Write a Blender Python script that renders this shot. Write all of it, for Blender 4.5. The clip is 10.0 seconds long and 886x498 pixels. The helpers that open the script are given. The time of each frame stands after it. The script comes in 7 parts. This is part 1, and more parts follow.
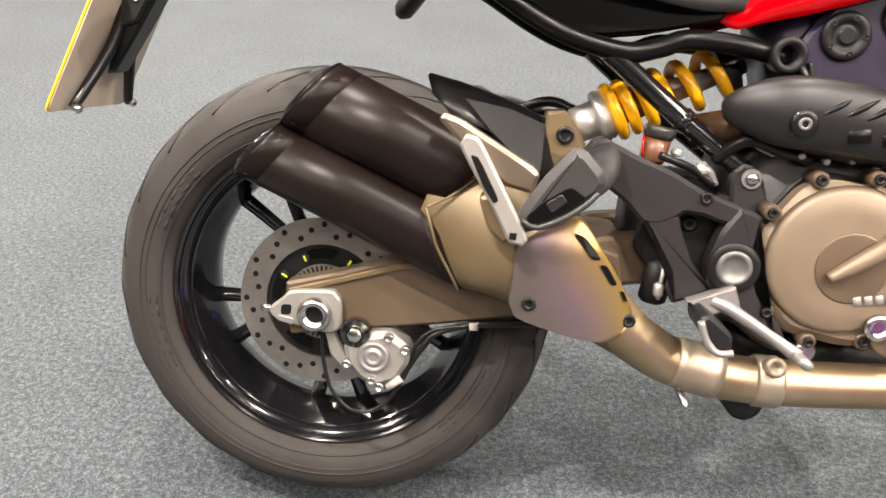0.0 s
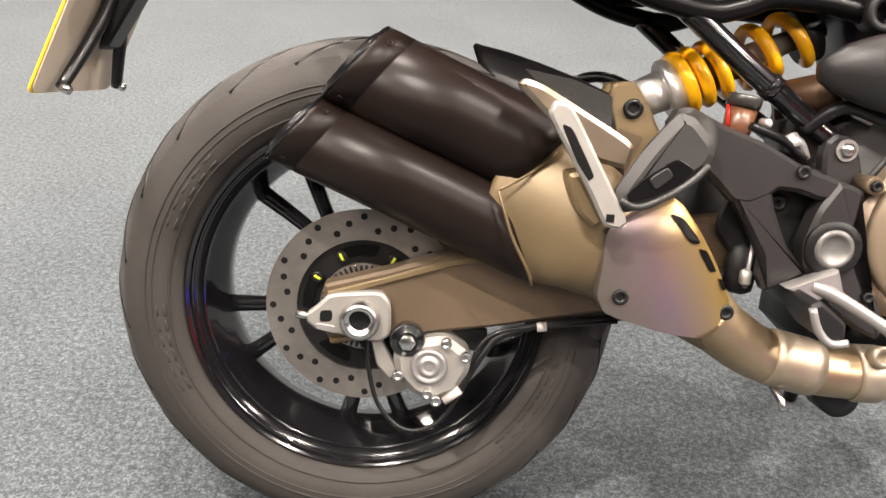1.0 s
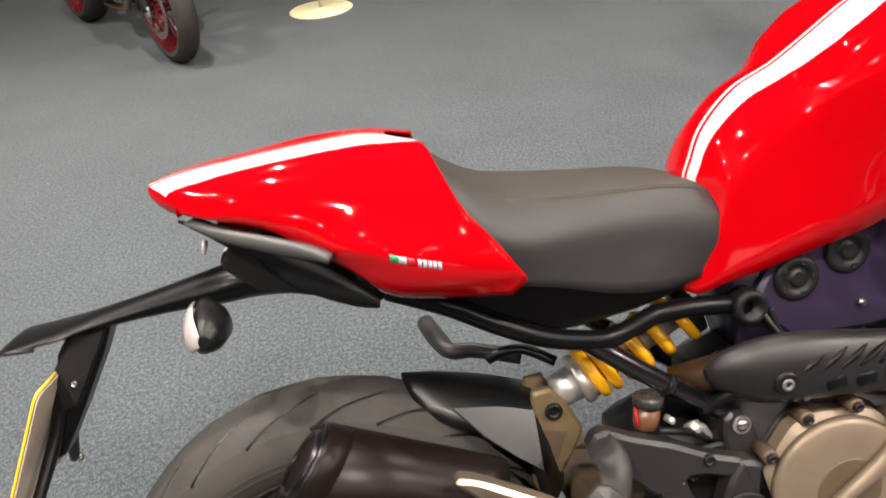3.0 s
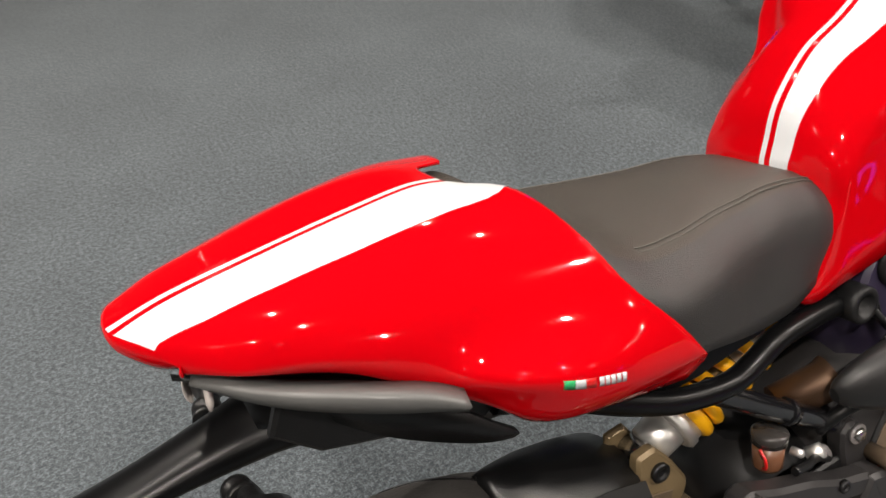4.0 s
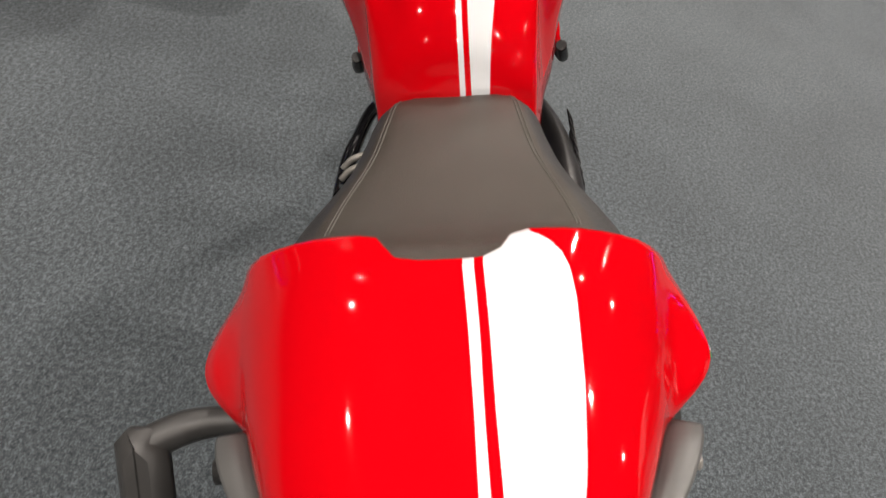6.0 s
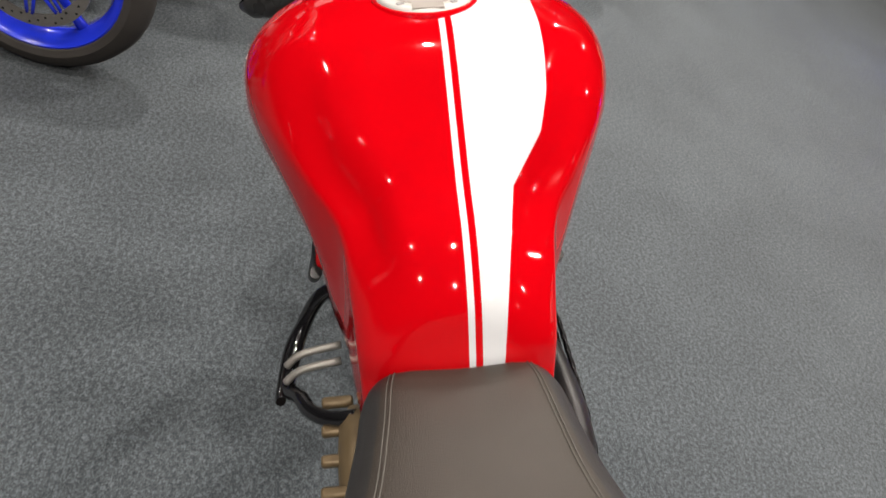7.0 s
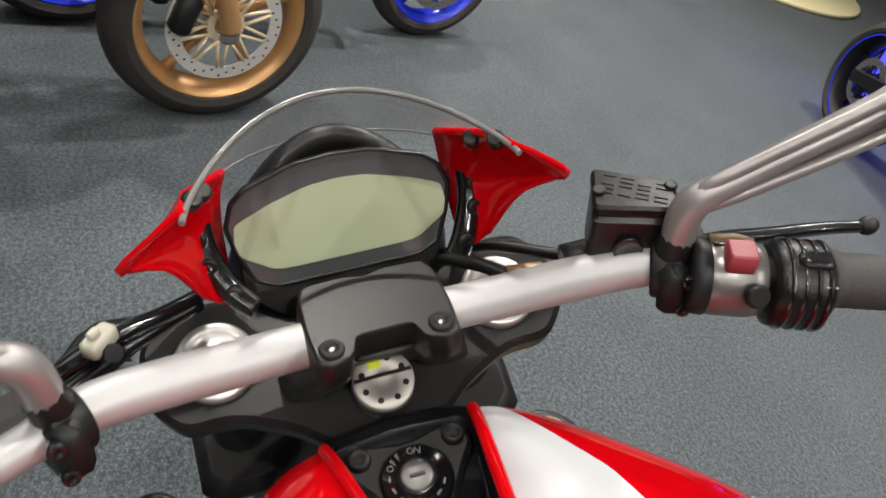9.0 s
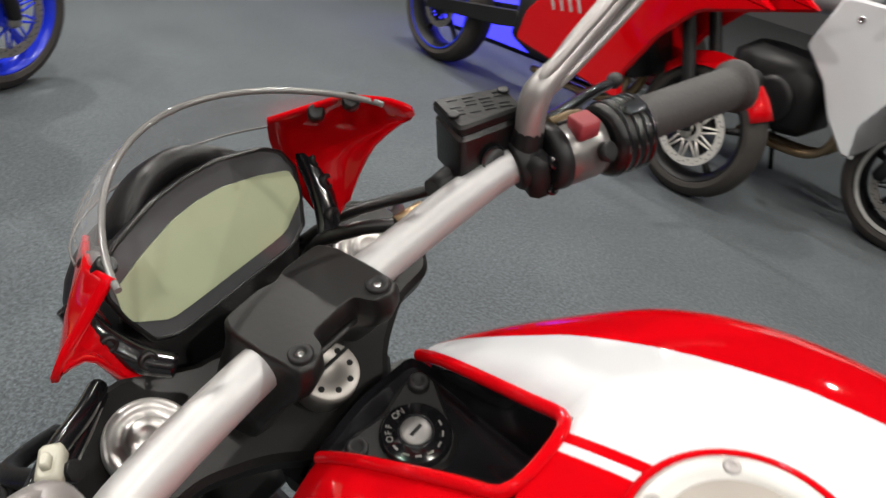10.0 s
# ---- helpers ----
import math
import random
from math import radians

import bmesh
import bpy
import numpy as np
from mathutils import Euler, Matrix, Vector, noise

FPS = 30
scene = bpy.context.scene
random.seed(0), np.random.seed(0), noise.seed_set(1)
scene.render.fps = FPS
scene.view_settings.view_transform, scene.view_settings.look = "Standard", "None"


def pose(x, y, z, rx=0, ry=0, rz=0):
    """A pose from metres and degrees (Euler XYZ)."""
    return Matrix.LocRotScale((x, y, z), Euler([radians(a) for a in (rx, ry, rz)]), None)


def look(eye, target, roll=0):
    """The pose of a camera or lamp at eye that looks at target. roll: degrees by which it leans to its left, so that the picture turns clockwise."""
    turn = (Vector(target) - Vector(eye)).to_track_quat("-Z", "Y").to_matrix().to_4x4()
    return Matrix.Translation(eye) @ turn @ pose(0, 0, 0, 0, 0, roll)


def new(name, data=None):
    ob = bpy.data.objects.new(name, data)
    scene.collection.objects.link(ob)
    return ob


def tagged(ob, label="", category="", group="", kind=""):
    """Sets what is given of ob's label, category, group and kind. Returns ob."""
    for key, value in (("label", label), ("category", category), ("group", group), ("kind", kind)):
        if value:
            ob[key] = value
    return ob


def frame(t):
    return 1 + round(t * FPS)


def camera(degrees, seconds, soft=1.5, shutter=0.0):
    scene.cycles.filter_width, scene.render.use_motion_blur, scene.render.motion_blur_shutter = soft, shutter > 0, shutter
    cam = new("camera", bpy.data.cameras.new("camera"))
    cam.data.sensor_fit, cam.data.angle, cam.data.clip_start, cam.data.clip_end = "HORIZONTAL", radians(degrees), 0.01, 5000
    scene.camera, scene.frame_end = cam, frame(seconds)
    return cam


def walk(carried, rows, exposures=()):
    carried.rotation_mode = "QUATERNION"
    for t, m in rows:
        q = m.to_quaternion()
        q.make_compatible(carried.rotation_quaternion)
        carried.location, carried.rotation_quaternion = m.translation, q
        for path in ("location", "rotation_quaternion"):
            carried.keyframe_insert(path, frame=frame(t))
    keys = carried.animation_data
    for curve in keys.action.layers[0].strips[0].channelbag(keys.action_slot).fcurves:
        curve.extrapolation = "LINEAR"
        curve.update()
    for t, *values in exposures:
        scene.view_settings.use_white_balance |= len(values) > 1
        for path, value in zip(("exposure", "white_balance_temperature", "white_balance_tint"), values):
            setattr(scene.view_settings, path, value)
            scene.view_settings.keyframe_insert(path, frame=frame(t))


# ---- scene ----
from mathutils.bvhtree import BVHTree

cam = camera(58.75, 10.0, 1.5, 0.18)
PATH = [
    (0, (0.263, -0.859, 0.988), (0.099, 0.833, -0.067), 1.4),
    (0.5, (0.159, -0.806, 0.922), (0.065, 0.91, -0.1), 1.7),
    (1, (0.108, -0.771, 0.897), (0.106, 0.946, -0.129), 2.3),
    (1.5, (0.103, -0.762, 0.892), (0.126, 0.935, -0.167), 1.3),
    (2, (0.112, -0.755, 0.952), (0.129, 0.926, -0.132), -1.7),
    (2.5, (0.18, -0.73, 1.174), (0.235, 0.962, 0.108), -4.8),
    (3, (0.14, -0.62, 1.329), (0.286, 1.059, 0.253), -6.6),
    (3.2, (0.072, -0.533, 1.36), (0.315, 1.13, 0.276), -5.8),
    (4.3, (-0.132, -0.107, 1.311), (0.722, 1.058, -0.071), -2.2),
    (4.5, (-0.19, -0.022, 1.314), (0.821, 0.953, -0.11), 1.4),
    (4.7, (-0.27, 0.065, 1.323), (0.886, 0.827, -0.12), 5.5),
    (5.1, (-0.358, 0.184, 1.326), (0.964, 0.522, -0.136), 11.0),
    (5.2, (-0.36, 0.214, 1.321), (0.982, 0.447, -0.142), 12.5),
    (6.3, (-0.159, 0.452, 1.359), (1.262, 0.031, 0.016), 21.1),
    (6.5, (-0.095, 0.491, 1.367), (1.342, 0.006, 0.063), 22.2),
    (7, (0.073, 0.519, 1.364), (1.527, -0.041, 0.11), 23.6),
    (7.5, (0.317, 0.526, 1.357), (1.769, -0.102, 0.133), 24.5),
    (8, (0.487, 0.5, 1.334), (1.96, -0.123, 0.132), 24.2),
    (8.5, (0.67, 0.508, 1.328), (2.123, -0.195, 0.148), 23.9),
    (9, (0.841, 0.52, 1.33), (2.199, -0.361, 0.154), 22.3),
    (9.5, (0.92, 0.53, 1.305), (2.109, -0.626, 0.186), 19.1),
    (10, (0.905, 0.651, 1.281), (1.762, -0.869, 0.304), 13.2),
]
EXPOSURES = [(0, 1.11, 6900, 15), (1, 1.17, 6900, 15), (2, 1.17, 6900, 15), (2.5, 0.90, 6650, 12), (3.2, 0.36, 6700, 13), (4.3, -0.12, 6700, 12), (4.8, -0.28, 6700, 12), (5, -0.26, 6700, 12), (6.5, -0.16, 6750, 14), (7, -0.10, 6650, 13), (7.5, -0.40, 6550, 11), (8.2, -0.66, 6500, 10), (8.6, -0.6, 6500, 10), (9, -0.2, 6400, 10), (9.5, -0.05, 6450, 11), (10, -0.26, 6400, 10)]
walk(cam, [(t, look(eye, target, roll)) for t, eye, target, roll in PATH], EXPOSURES)

# ---- world ----
world = bpy.data.worlds.new("world")
scene.world = world
world.use_nodes = True
world.node_tree.nodes["Background"].inputs[0].default_value = (0.8, 0.85, 1.0, 1)
world.node_tree.nodes["Background"].inputs[1].default_value = 0.015


# ---- materials ----
def mat(name, color, rough=0.5, metal=0.0, coat=0.0, vary=0.12, scale=40.0, bump=0.0, bump_scale=200.0, spec=0.5, color2=None, rough_vary=0.08):
    """Principled surface with grain at two scales."""
    m = bpy.data.materials.new(name)
    m.use_nodes = True
    nt = m.node_tree
    b = nt.nodes["Principled BSDF"]
    b.inputs["Metallic"].default_value = metal
    b.inputs["Coat Weight"].default_value = coat
    b.inputs["Coat Roughness"].default_value = 0.04
    b.inputs["Specular IOR Level"].default_value = spec
    co = nt.nodes.new("ShaderNodeTexCoord")
    n1 = nt.nodes.new("ShaderNodeTexNoise")
    n1.inputs["Scale"].default_value = scale
    n1.inputs["Detail"].default_value = 6
    nt.links.new(co.outputs["Object"], n1.inputs["Vector"])
    n2 = nt.nodes.new("ShaderNodeTexNoise")
    n2.inputs["Scale"].default_value = scale * 0.17
    n2.inputs["Detail"].default_value = 3
    nt.links.new(co.outputs["Object"], n2.inputs["Vector"])
    add = nt.nodes.new("ShaderNodeMath")
    add.operation = "ADD"
    nt.links.new(n1.outputs["Fac"], add.inputs[0])
    nt.links.new(n2.outputs["Fac"], add.inputs[1])
    ramp = nt.nodes.new("ShaderNodeMapRange")
    ramp.inputs["From Min"].default_value = 0.7
    ramp.inputs["From Max"].default_value = 1.3
    nt.links.new(add.outputs[0], ramp.inputs["Value"])
    mix = nt.nodes.new("ShaderNodeMix")
    mix.data_type = "RGBA"
    c2 = color2 or tuple(min(1, c * (1 + vary)) for c in color)
    c1 = color if color2 else tuple(c * (1 - vary) for c in color)
    mix.inputs["A"].default_value = (*c1, 1)
    mix.inputs["B"].default_value = (*c2, 1)
    nt.links.new(ramp.outputs["Result"], mix.inputs["Factor"])
    nt.links.new(mix.outputs["Result"], b.inputs["Base Color"])
    rr = nt.nodes.new("ShaderNodeMapRange")
    rr.inputs["To Min"].default_value = max(0.02, rough - rough_vary)
    rr.inputs["To Max"].default_value = min(1, rough + rough_vary)
    nt.links.new(n2.outputs["Fac"], rr.inputs["Value"])
    nt.links.new(rr.outputs["Result"], b.inputs["Roughness"])
    if bump:
        n3 = nt.nodes.new("ShaderNodeTexNoise")
        n3.inputs["Scale"].default_value = bump_scale
        n3.inputs["Detail"].default_value = 4
        nt.links.new(co.outputs["Object"], n3.inputs["Vector"])
        bp = nt.nodes.new("ShaderNodeBump")
        bp.inputs["Strength"].default_value = bump
        bp.inputs["Distance"].default_value = 0.002
        nt.links.new(n3.outputs["Fac"], bp.inputs["Height"])
        nt.links.new(bp.outputs["Normal"], b.inputs["Normal"])
    return m


def glow(name, color, strength):
    m = bpy.data.materials.new(name)
    m.use_nodes = True
    b = m.node_tree.nodes["Principled BSDF"]
    b.inputs["Base Color"].default_value = (*color, 1)
    b.inputs["Emission Color"].default_value = (*color, 1)
    b.inputs["Emission Strength"].default_value = strength
    return m


def clear(name, color, rough=0.02, alpha=0.16):
    """Thin clear plastic: a gloss coat over a see-through sheet."""
    m = bpy.data.materials.new(name)
    m.use_nodes = True
    b = m.node_tree.nodes["Principled BSDF"]
    b.inputs["Base Color"].default_value = (*color, 1)
    b.inputs["Roughness"].default_value = rough
    b.inputs["Alpha"].default_value = alpha
    b.inputs["IOR"].default_value = 1.49
    return m


def carpet_material():
    m = bpy.data.materials.new("grey_carpet")
    m.use_nodes = True
    nt = m.node_tree
    b = nt.nodes["Principled BSDF"]
    b.inputs["Roughness"].default_value = 0.95
    b.inputs["Specular IOR Level"].default_value = 0.15
    b.inputs["Sheen Weight"].default_value = 0.15
    co = nt.nodes.new("ShaderNodeTexCoord")

    def noise_at(scale, detail, rough=0.6):
        n = nt.nodes.new("ShaderNodeTexNoise")
        n.inputs["Scale"].default_value = scale
        n.inputs["Detail"].default_value = detail
        n.inputs["Roughness"].default_value = rough
        nt.links.new(co.outputs["Object"], n.inputs["Vector"])
        return n

    fine, mid, wide = noise_at(250, 3, 0.75), noise_at(95, 4, 0.75), noise_at(2.2, 3)
    a = nt.nodes.new("ShaderNodeMath")
    a.operation = "MULTIPLY_ADD"
    a.inputs[1].default_value = 0.5
    nt.links.new(fine.outputs["Fac"], a.inputs[0])
    k = nt.nodes.new("ShaderNodeMath")
    k.operation = "MULTIPLY"
    k.inputs[1].default_value = 0.5
    nt.links.new(mid.outputs["Fac"], k.inputs[0])
    nt.links.new(k.outputs[0], a.inputs[2])
    ramp = nt.nodes.new("ShaderNodeValToRGB")
    e = ramp.color_ramp.elements
    e[0].position, e[0].color = 0.405, (0.020, 0.0252, 0.0285, 1)
    e[1].position, e[1].color = 0.605, (0.106, 0.1215, 0.132, 1)
    mid_e = ramp.color_ramp.elements.new(0.5)
    mid_e.color = (0.0475, 0.0560, 0.0620, 1)
    nt.links.new(a.outputs[0], ramp.inputs["Fac"])
    wr = nt.nodes.new("ShaderNodeMapRange")
    wr.inputs["From Min"].default_value, wr.inputs["From Max"].default_value = 0.3, 0.7
    wr.inputs["To Min"].default_value, wr.inputs["To Max"].default_value = 0.88, 1.1
    nt.links.new(wide.outputs["Fac"], wr.inputs["Value"])
    mul = nt.nodes.new("ShaderNodeVectorMath")
    mul.operation = "SCALE"
    nt.links.new(ramp.outputs["Color"], mul.inputs[0])
    nt.links.new(wr.outputs["Result"], mul.inputs["Scale"])
    nt.links.new(mul.outputs["Vector"], b.inputs["Base Color"])
    bp = nt.nodes.new("ShaderNodeBump")
    bp.inputs["Strength"].default_value = 0.5
    bp.inputs["Distance"].default_value = 0.003
    nt.links.new(a.outputs[0], bp.inputs["Height"])
    nt.links.new(bp.outputs["Normal"], b.inputs["Normal"])
    return m


CARPET = carpet_material()
PLASTER = mat("wall_paint", (0.22, 0.22, 0.23), 0.8, vary=0.04, scale=3)
# unseen ceiling, set darker than a likely one so that less light bounces
CEIL = mat("darkened_ceiling", (0.05, 0.05, 0.055), 0.9, vary=0.03, scale=2)
RED = mat("red_paint", (0.42, 0.001, 0.0035), 0.6, coat=0.75, vary=0.03, scale=6, rough_vary=0.03, spec=0.0)
WHITE = mat("white_paint", (0.49, 0.50, 0.515), 0.6, coat=0.8, vary=0.02, scale=6, rough_vary=0.03)
SEATMAT = mat("seat_vinyl", (0.030, 0.0247, 0.0190), 0.5, spec=0.45, vary=0.08, scale=25, bump=0.5, bump_scale=900)
SEATSIDE = mat("seat_side_vinyl", (0.02, 0.019, 0.0185), 0.5, vary=0.1, scale=25, bump=0.4, bump_scale=700)
RUBBER = mat("tyre_rubber", (0.024, 0.0205, 0.018), 0.75, spec=0.4, color2=(0.037, 0.0325, 0.029), scale=14, bump=0.25, bump_scale=160)
TREAD = mat("tread_rubber", (0.028, 0.0255, 0.0235), 0.85, color2=(0.050, 0.0455, 0.042), scale=26, bump=0.5, bump_scale=220)
BLACKGLOSS = mat("gloss_black_paint", (0.006, 0.006, 0.007), 0.14, coat=0.6, vary=0.1, scale=20)
CANBLACK = mat("ceramic_black", (0.0105, 0.0068, 0.0058), 0.36, spec=0.16, vary=0.2, scale=14, rough_vary=0.05, bump=0.03, bump_scale=90)
SATIN = mat("satin_black_metal", (0.008, 0.008, 0.0085), 0.46, spec=0.28, vary=0.15, scale=30, bump=0.05)
PLASTIC = mat("black_plastic", (0.0055, 0.0055, 0.0058), 0.34, spec=0.35, vary=0.15, scale=40, bump=0.15, bump_scale=500)
GREYPLASTIC = mat("grey_plastic", (0.012, 0.0117, 0.012), 0.4, spec=0.4, vary=0.1, scale=40, bump=0.15, bump_scale=500)
CASTGREY = mat("cast_grey_paint", (0.0195, 0.0182, 0.0186), 0.4, spec=0.4, vary=0.08, scale=30, bump=0.08, bump_scale=300)
BRONZE = mat("bronze_magnesium", (0.165, 0.118, 0.062), 0.46, metal=0.35, vary=0.1, scale=22, bump=0.06, bump_scale=260)
COVERBRONZE = mat("pale_bronze_magnesium", (0.215, 0.162, 0.113), 0.44, metal=0.35, vary=0.1, scale=22, bump=0.06, bump_scale=260)
SWING = mat("bronze_swingarm", (0.122, 0.087, 0.056), 0.42, metal=0.35, vary=0.1, scale=20, bump=0.05)
ALLOY = mat("cast_alloy", (0.285, 0.272, 0.250), 0.5, metal=0.5, vary=0.1, scale=30, bump=0.08, bump_scale=300)
PIVOTGREY = mat("dull_pivot_steel", (0.15, 0.145, 0.14), 0.42, metal=0.4, vary=0.12, scale=50)
CLAMP = mat("cast_clamp_black", (0.0085, 0.0084, 0.0083), 0.4, spec=0.32, vary=0.15, scale=60, bump=0.06)
CREAMPLUG = mat("cream_plug_plastic", (0.34, 0.33, 0.27), 0.45, vary=0.06)
PALEALLOY = mat("pale_cast_alloy", (0.37, 0.35, 0.325), 0.46, metal=0.6, vary=0.1, scale=30, bump=0.08, bump_scale=300)
STEEL = mat("brushed_steel", (0.60, 0.59, 0.57), 0.25, metal=1.0, vary=0.08, scale=60)
DEEPBLACK = mat("deep_black_plastic", (0.003, 0.003, 0.0033), 0.3, spec=0.2, vary=0.15, scale=30)
TONGUE = mat("straw_tinted_steel", (0.40, 0.31, 0.21), 0.3, metal=0.85, color2=(0.33, 0.27, 0.22), scale=22)
STUBBROWN = mat("heat_browned_steel", (0.075, 0.040, 0.022), 0.42, metal=0.6, vary=0.3, scale=20)
SATINSTEEL = mat("satin_turned_steel", (0.62, 0.61, 0.59), 0.4, metal=0.8, vary=0.06, scale=60)
PALEDISC = mat("pale_disc_steel", (0.74, 0.71, 0.66), 0.42, metal=0.6, vary=0.06, scale=60)
CHROME = mat("bright_steel", (0.75, 0.75, 0.76), 0.12, metal=1.0, vary=0.05, scale=30)
DISCSTEEL = mat("disc_steel", (0.36, 0.33, 0.30), 0.36, metal=0.9, vary=0.12, scale=80)
CLAMPSTEEL = mat("tarnished_clamp_steel", (0.36, 0.31, 0.25), 0.42, metal=0.7, color2=(0.30, 0.23, 0.16), scale=24, bump=0.05)
PIPE = mat("heat_tinted_steel", (0.27, 0.17, 0.078), 0.36, metal=0.9, color2=(0.43, 0.34, 0.23), scale=11)
BARALU = mat("bar_aluminium", (0.375, 0.375, 0.375), 0.48, metal=0.45, vary=0.04, scale=60)
GREYALLOY = mat("grey_alloy", (0.30, 0.285, 0.28), 0.4, metal=0.6, vary=0.07, scale=40)
YELLOW = mat("yellow_spring_paint", (0.85, 0.41, 0.008), 0.3, coat=0.4, vary=0.08, scale=30)
PLATEYEL = mat("plate_yellow", (0.80, 0.55, 0.03), 0.4, vary=0.04, scale=20)
PLATEBACK = mat("plate_back", (0.50, 0.42, 0.33), 0.5, vary=0.06, scale=20)
GRIP = mat("grip_rubber", (0.026, 0.0245, 0.024), 0.7, vary=0.12, scale=40, bump=0.2, bump_scale=420)
LENS = mat("lens_clear", (0.36, 0.325, 0.31), 0.16, vary=0.06, scale=120, bump=0.4, bump_scale=150)
AMBER = mat("amber_bulb", (0.8, 0.28, 0.08), 0.2)
REDLENS = mat("red_lens", (0.45, 0.0, 0.01), 0.1, coat=0.5, vary=0.05)
LCD = mat("lcd_glass", (0.30, 0.335, 0.22), 0.34, coat=0.25, vary=0.02, scale=5, rough_vary=0.02)
DASHGREY = mat("dash_grey", (0.055, 0.057, 0.06), 0.25, coat=0.5, vary=0.05)
SCREEN = clear("smoked_screen", (0.45, 0.45, 0.46), 0.03, 0.30)
SCREENEDGE = mat("screen_edge", (0.13, 0.127, 0.124), 0.2, vary=0.05)
FLUID = mat("brown_fluid_pot", (0.12, 0.052, 0.027), 0.25, coat=0.2, vary=0.1)
BLUEBLACK = mat("belt_cover", (0.021, 0.016, 0.034), 0.32, vary=0.1, scale=30)
REDCAP = mat("red_anodised", (0.5, 0.01, 0.01), 0.3, vary=0.05)
KILLRED = mat("kill_switch_red", (0.24, 0.03, 0.038), 0.45, vary=0.05)
SMOKECAP = mat("smoked_cap", (0.035, 0.032, 0.030), 0.25, vary=0.1)
GREEN = mat("green_sticker", (0.02, 0.30, 0.10), 0.35)
BLUE = mat("blue_paint", (0.012, 0.03, 0.55), 0.22, coat=0.6, vary=0.06)
GOLD = mat("gold_paint", (0.48, 0.27, 0.11), 0.35, metal=0.5, vary=0.08)
THREAD = mat("seam_thread", (0.065, 0.06, 0.052), 0.7)
PEGRUBBER = mat("peg_rubber", (0.027, 0.0262, 0.0255), 0.46, vary=0.12, bump=0.06, bump_scale=400)
# this grey includes the light that the glossy trim reflects from above
TRIMGREY = mat("trim_grey", (0.075, 0.075, 0.073), 0.42, vary=0.08)
MARKYELLOW = mat("paint_mark_yellow", (0.55, 0.62, 0.03), 0.5)
SMOKE = mat("smoked_lens", (0.10, 0.098, 0.095), 0.22, vary=0.1, scale=60)
INDGREY = mat("indicator_grey", (0.045, 0.043, 0.042), 0.3, vary=0.1, scale=60)
# black panel; the base is greyed for the ceiling's reflection in its gloss
FLASHSHEEN = mat("hugger_side_sheen", (0.016, 0.0158, 0.0155), 0.24, vary=0.1, scale=30, bump=0.05)
REDRIM = mat("red_black_rim", (0.10, 0.006, 0.010), 0.25, coat=0.5, vary=0.1)
CREAM = mat("cream_paint", (0.75, 0.66, 0.40), 0.5, vary=0.04)


# ---- mesh helpers ----
def part(name, bm, material, parent=None, label="", smooth=True, sharp=35):
    """Links a bmesh as one mesh object under a thing or a part."""
    me = bpy.data.meshes.new(name)
    if smooth:
        for fc in bm.faces:
            fc.smooth = len(fc.verts) <= 6
        for ed in bm.edges:
            if len(ed.link_faces) == 2 and ed.calc_face_angle(0) > radians(sharp):
                ed.smooth = False
    bm.to_mesh(me)
    bm.free()
    for m in material if isinstance(material, (list, tuple)) else [material]:
        me.materials.append(m)
    ob = new(name, me)
    if parent is not None:
        ob.parent = parent
    if label:
        tagged(ob, label)
    return ob


def empty(name, m=None):
    ob = new(name)
    ob.empty_display_size = 0.1
    if m is not None:
        ob.matrix_world = m
    return ob


def curve(points, n):
    """Catmull-Rom points through rows of numbers, spaced evenly in parameter."""
    p = np.array(points, float)
    out = []
    k = len(p)
    for i in range(n):
        u = i / (n - 1) * (k - 1)
        j = min(int(u), k - 2)
        w = u - j
        a, b, c, d = p[max(j - 1, 0)], p[j], p[j + 1], p[min(j + 2, k - 1)]
        out.append(0.5 * ((2 * b) + (c - a) * w + (2 * a - 5 * b + 4 * c - d) * w * w + (3 * b - a - 3 * c + d) * w ** 3))
    return out


def skin(bm, rings, closed=True, cap=True):
    """Faces between rings of points. Returns the rows of vertices."""
    rows = [[bm.verts.new(tuple(q)) for q in r] for r in rings]
    n = len(rows[0])
    for a, b in zip(rows, rows[1:]):
        for i in range(n if closed else n - 1):
            j = (i + 1) % n
            bm.faces.new((a[i], a[j], b[j], b[i]))
    if cap and closed:
        bm.faces.new(rows[0][::-1])
        bm.faces.new(rows[-1])
    return rows


def add_tube(bm, points, radius, n=12, steps=None, cap=True):
    """A round tube along a smooth line; radius may be a list, one for each given point."""
    pts = [Vector(p) for p in (curve(points, steps) if steps else points)]
    k = len(pts)
    if isinstance(radius, (list, tuple)):
        rad = [float(np.interp(i / (k - 1) * (len(radius) - 1), range(len(radius)), radius)) for i in range(k)]
    else:
        rad = [radius] * k
    side = None
    rings = []
    for i, p in enumerate(pts):
        d = (pts[min(i + 1, k - 1)] - pts[max(i - 1, 0)]).normalized()
        if side is None:
            side = d.orthogonal().normalized()
        side = (side - d * side.dot(d)).normalized()
        up = d.cross(side)
        rings.append([p + (side * math.cos(a) + up * math.sin(a)) * rad[i] for a in [2 * math.pi * q / n for q in range(n)]])
    skin(bm, rings, True, cap)
    return bm


def tube(points, radius, n=12, steps=None):
    return add_tube(bmesh.new(), points, radius, n, steps)


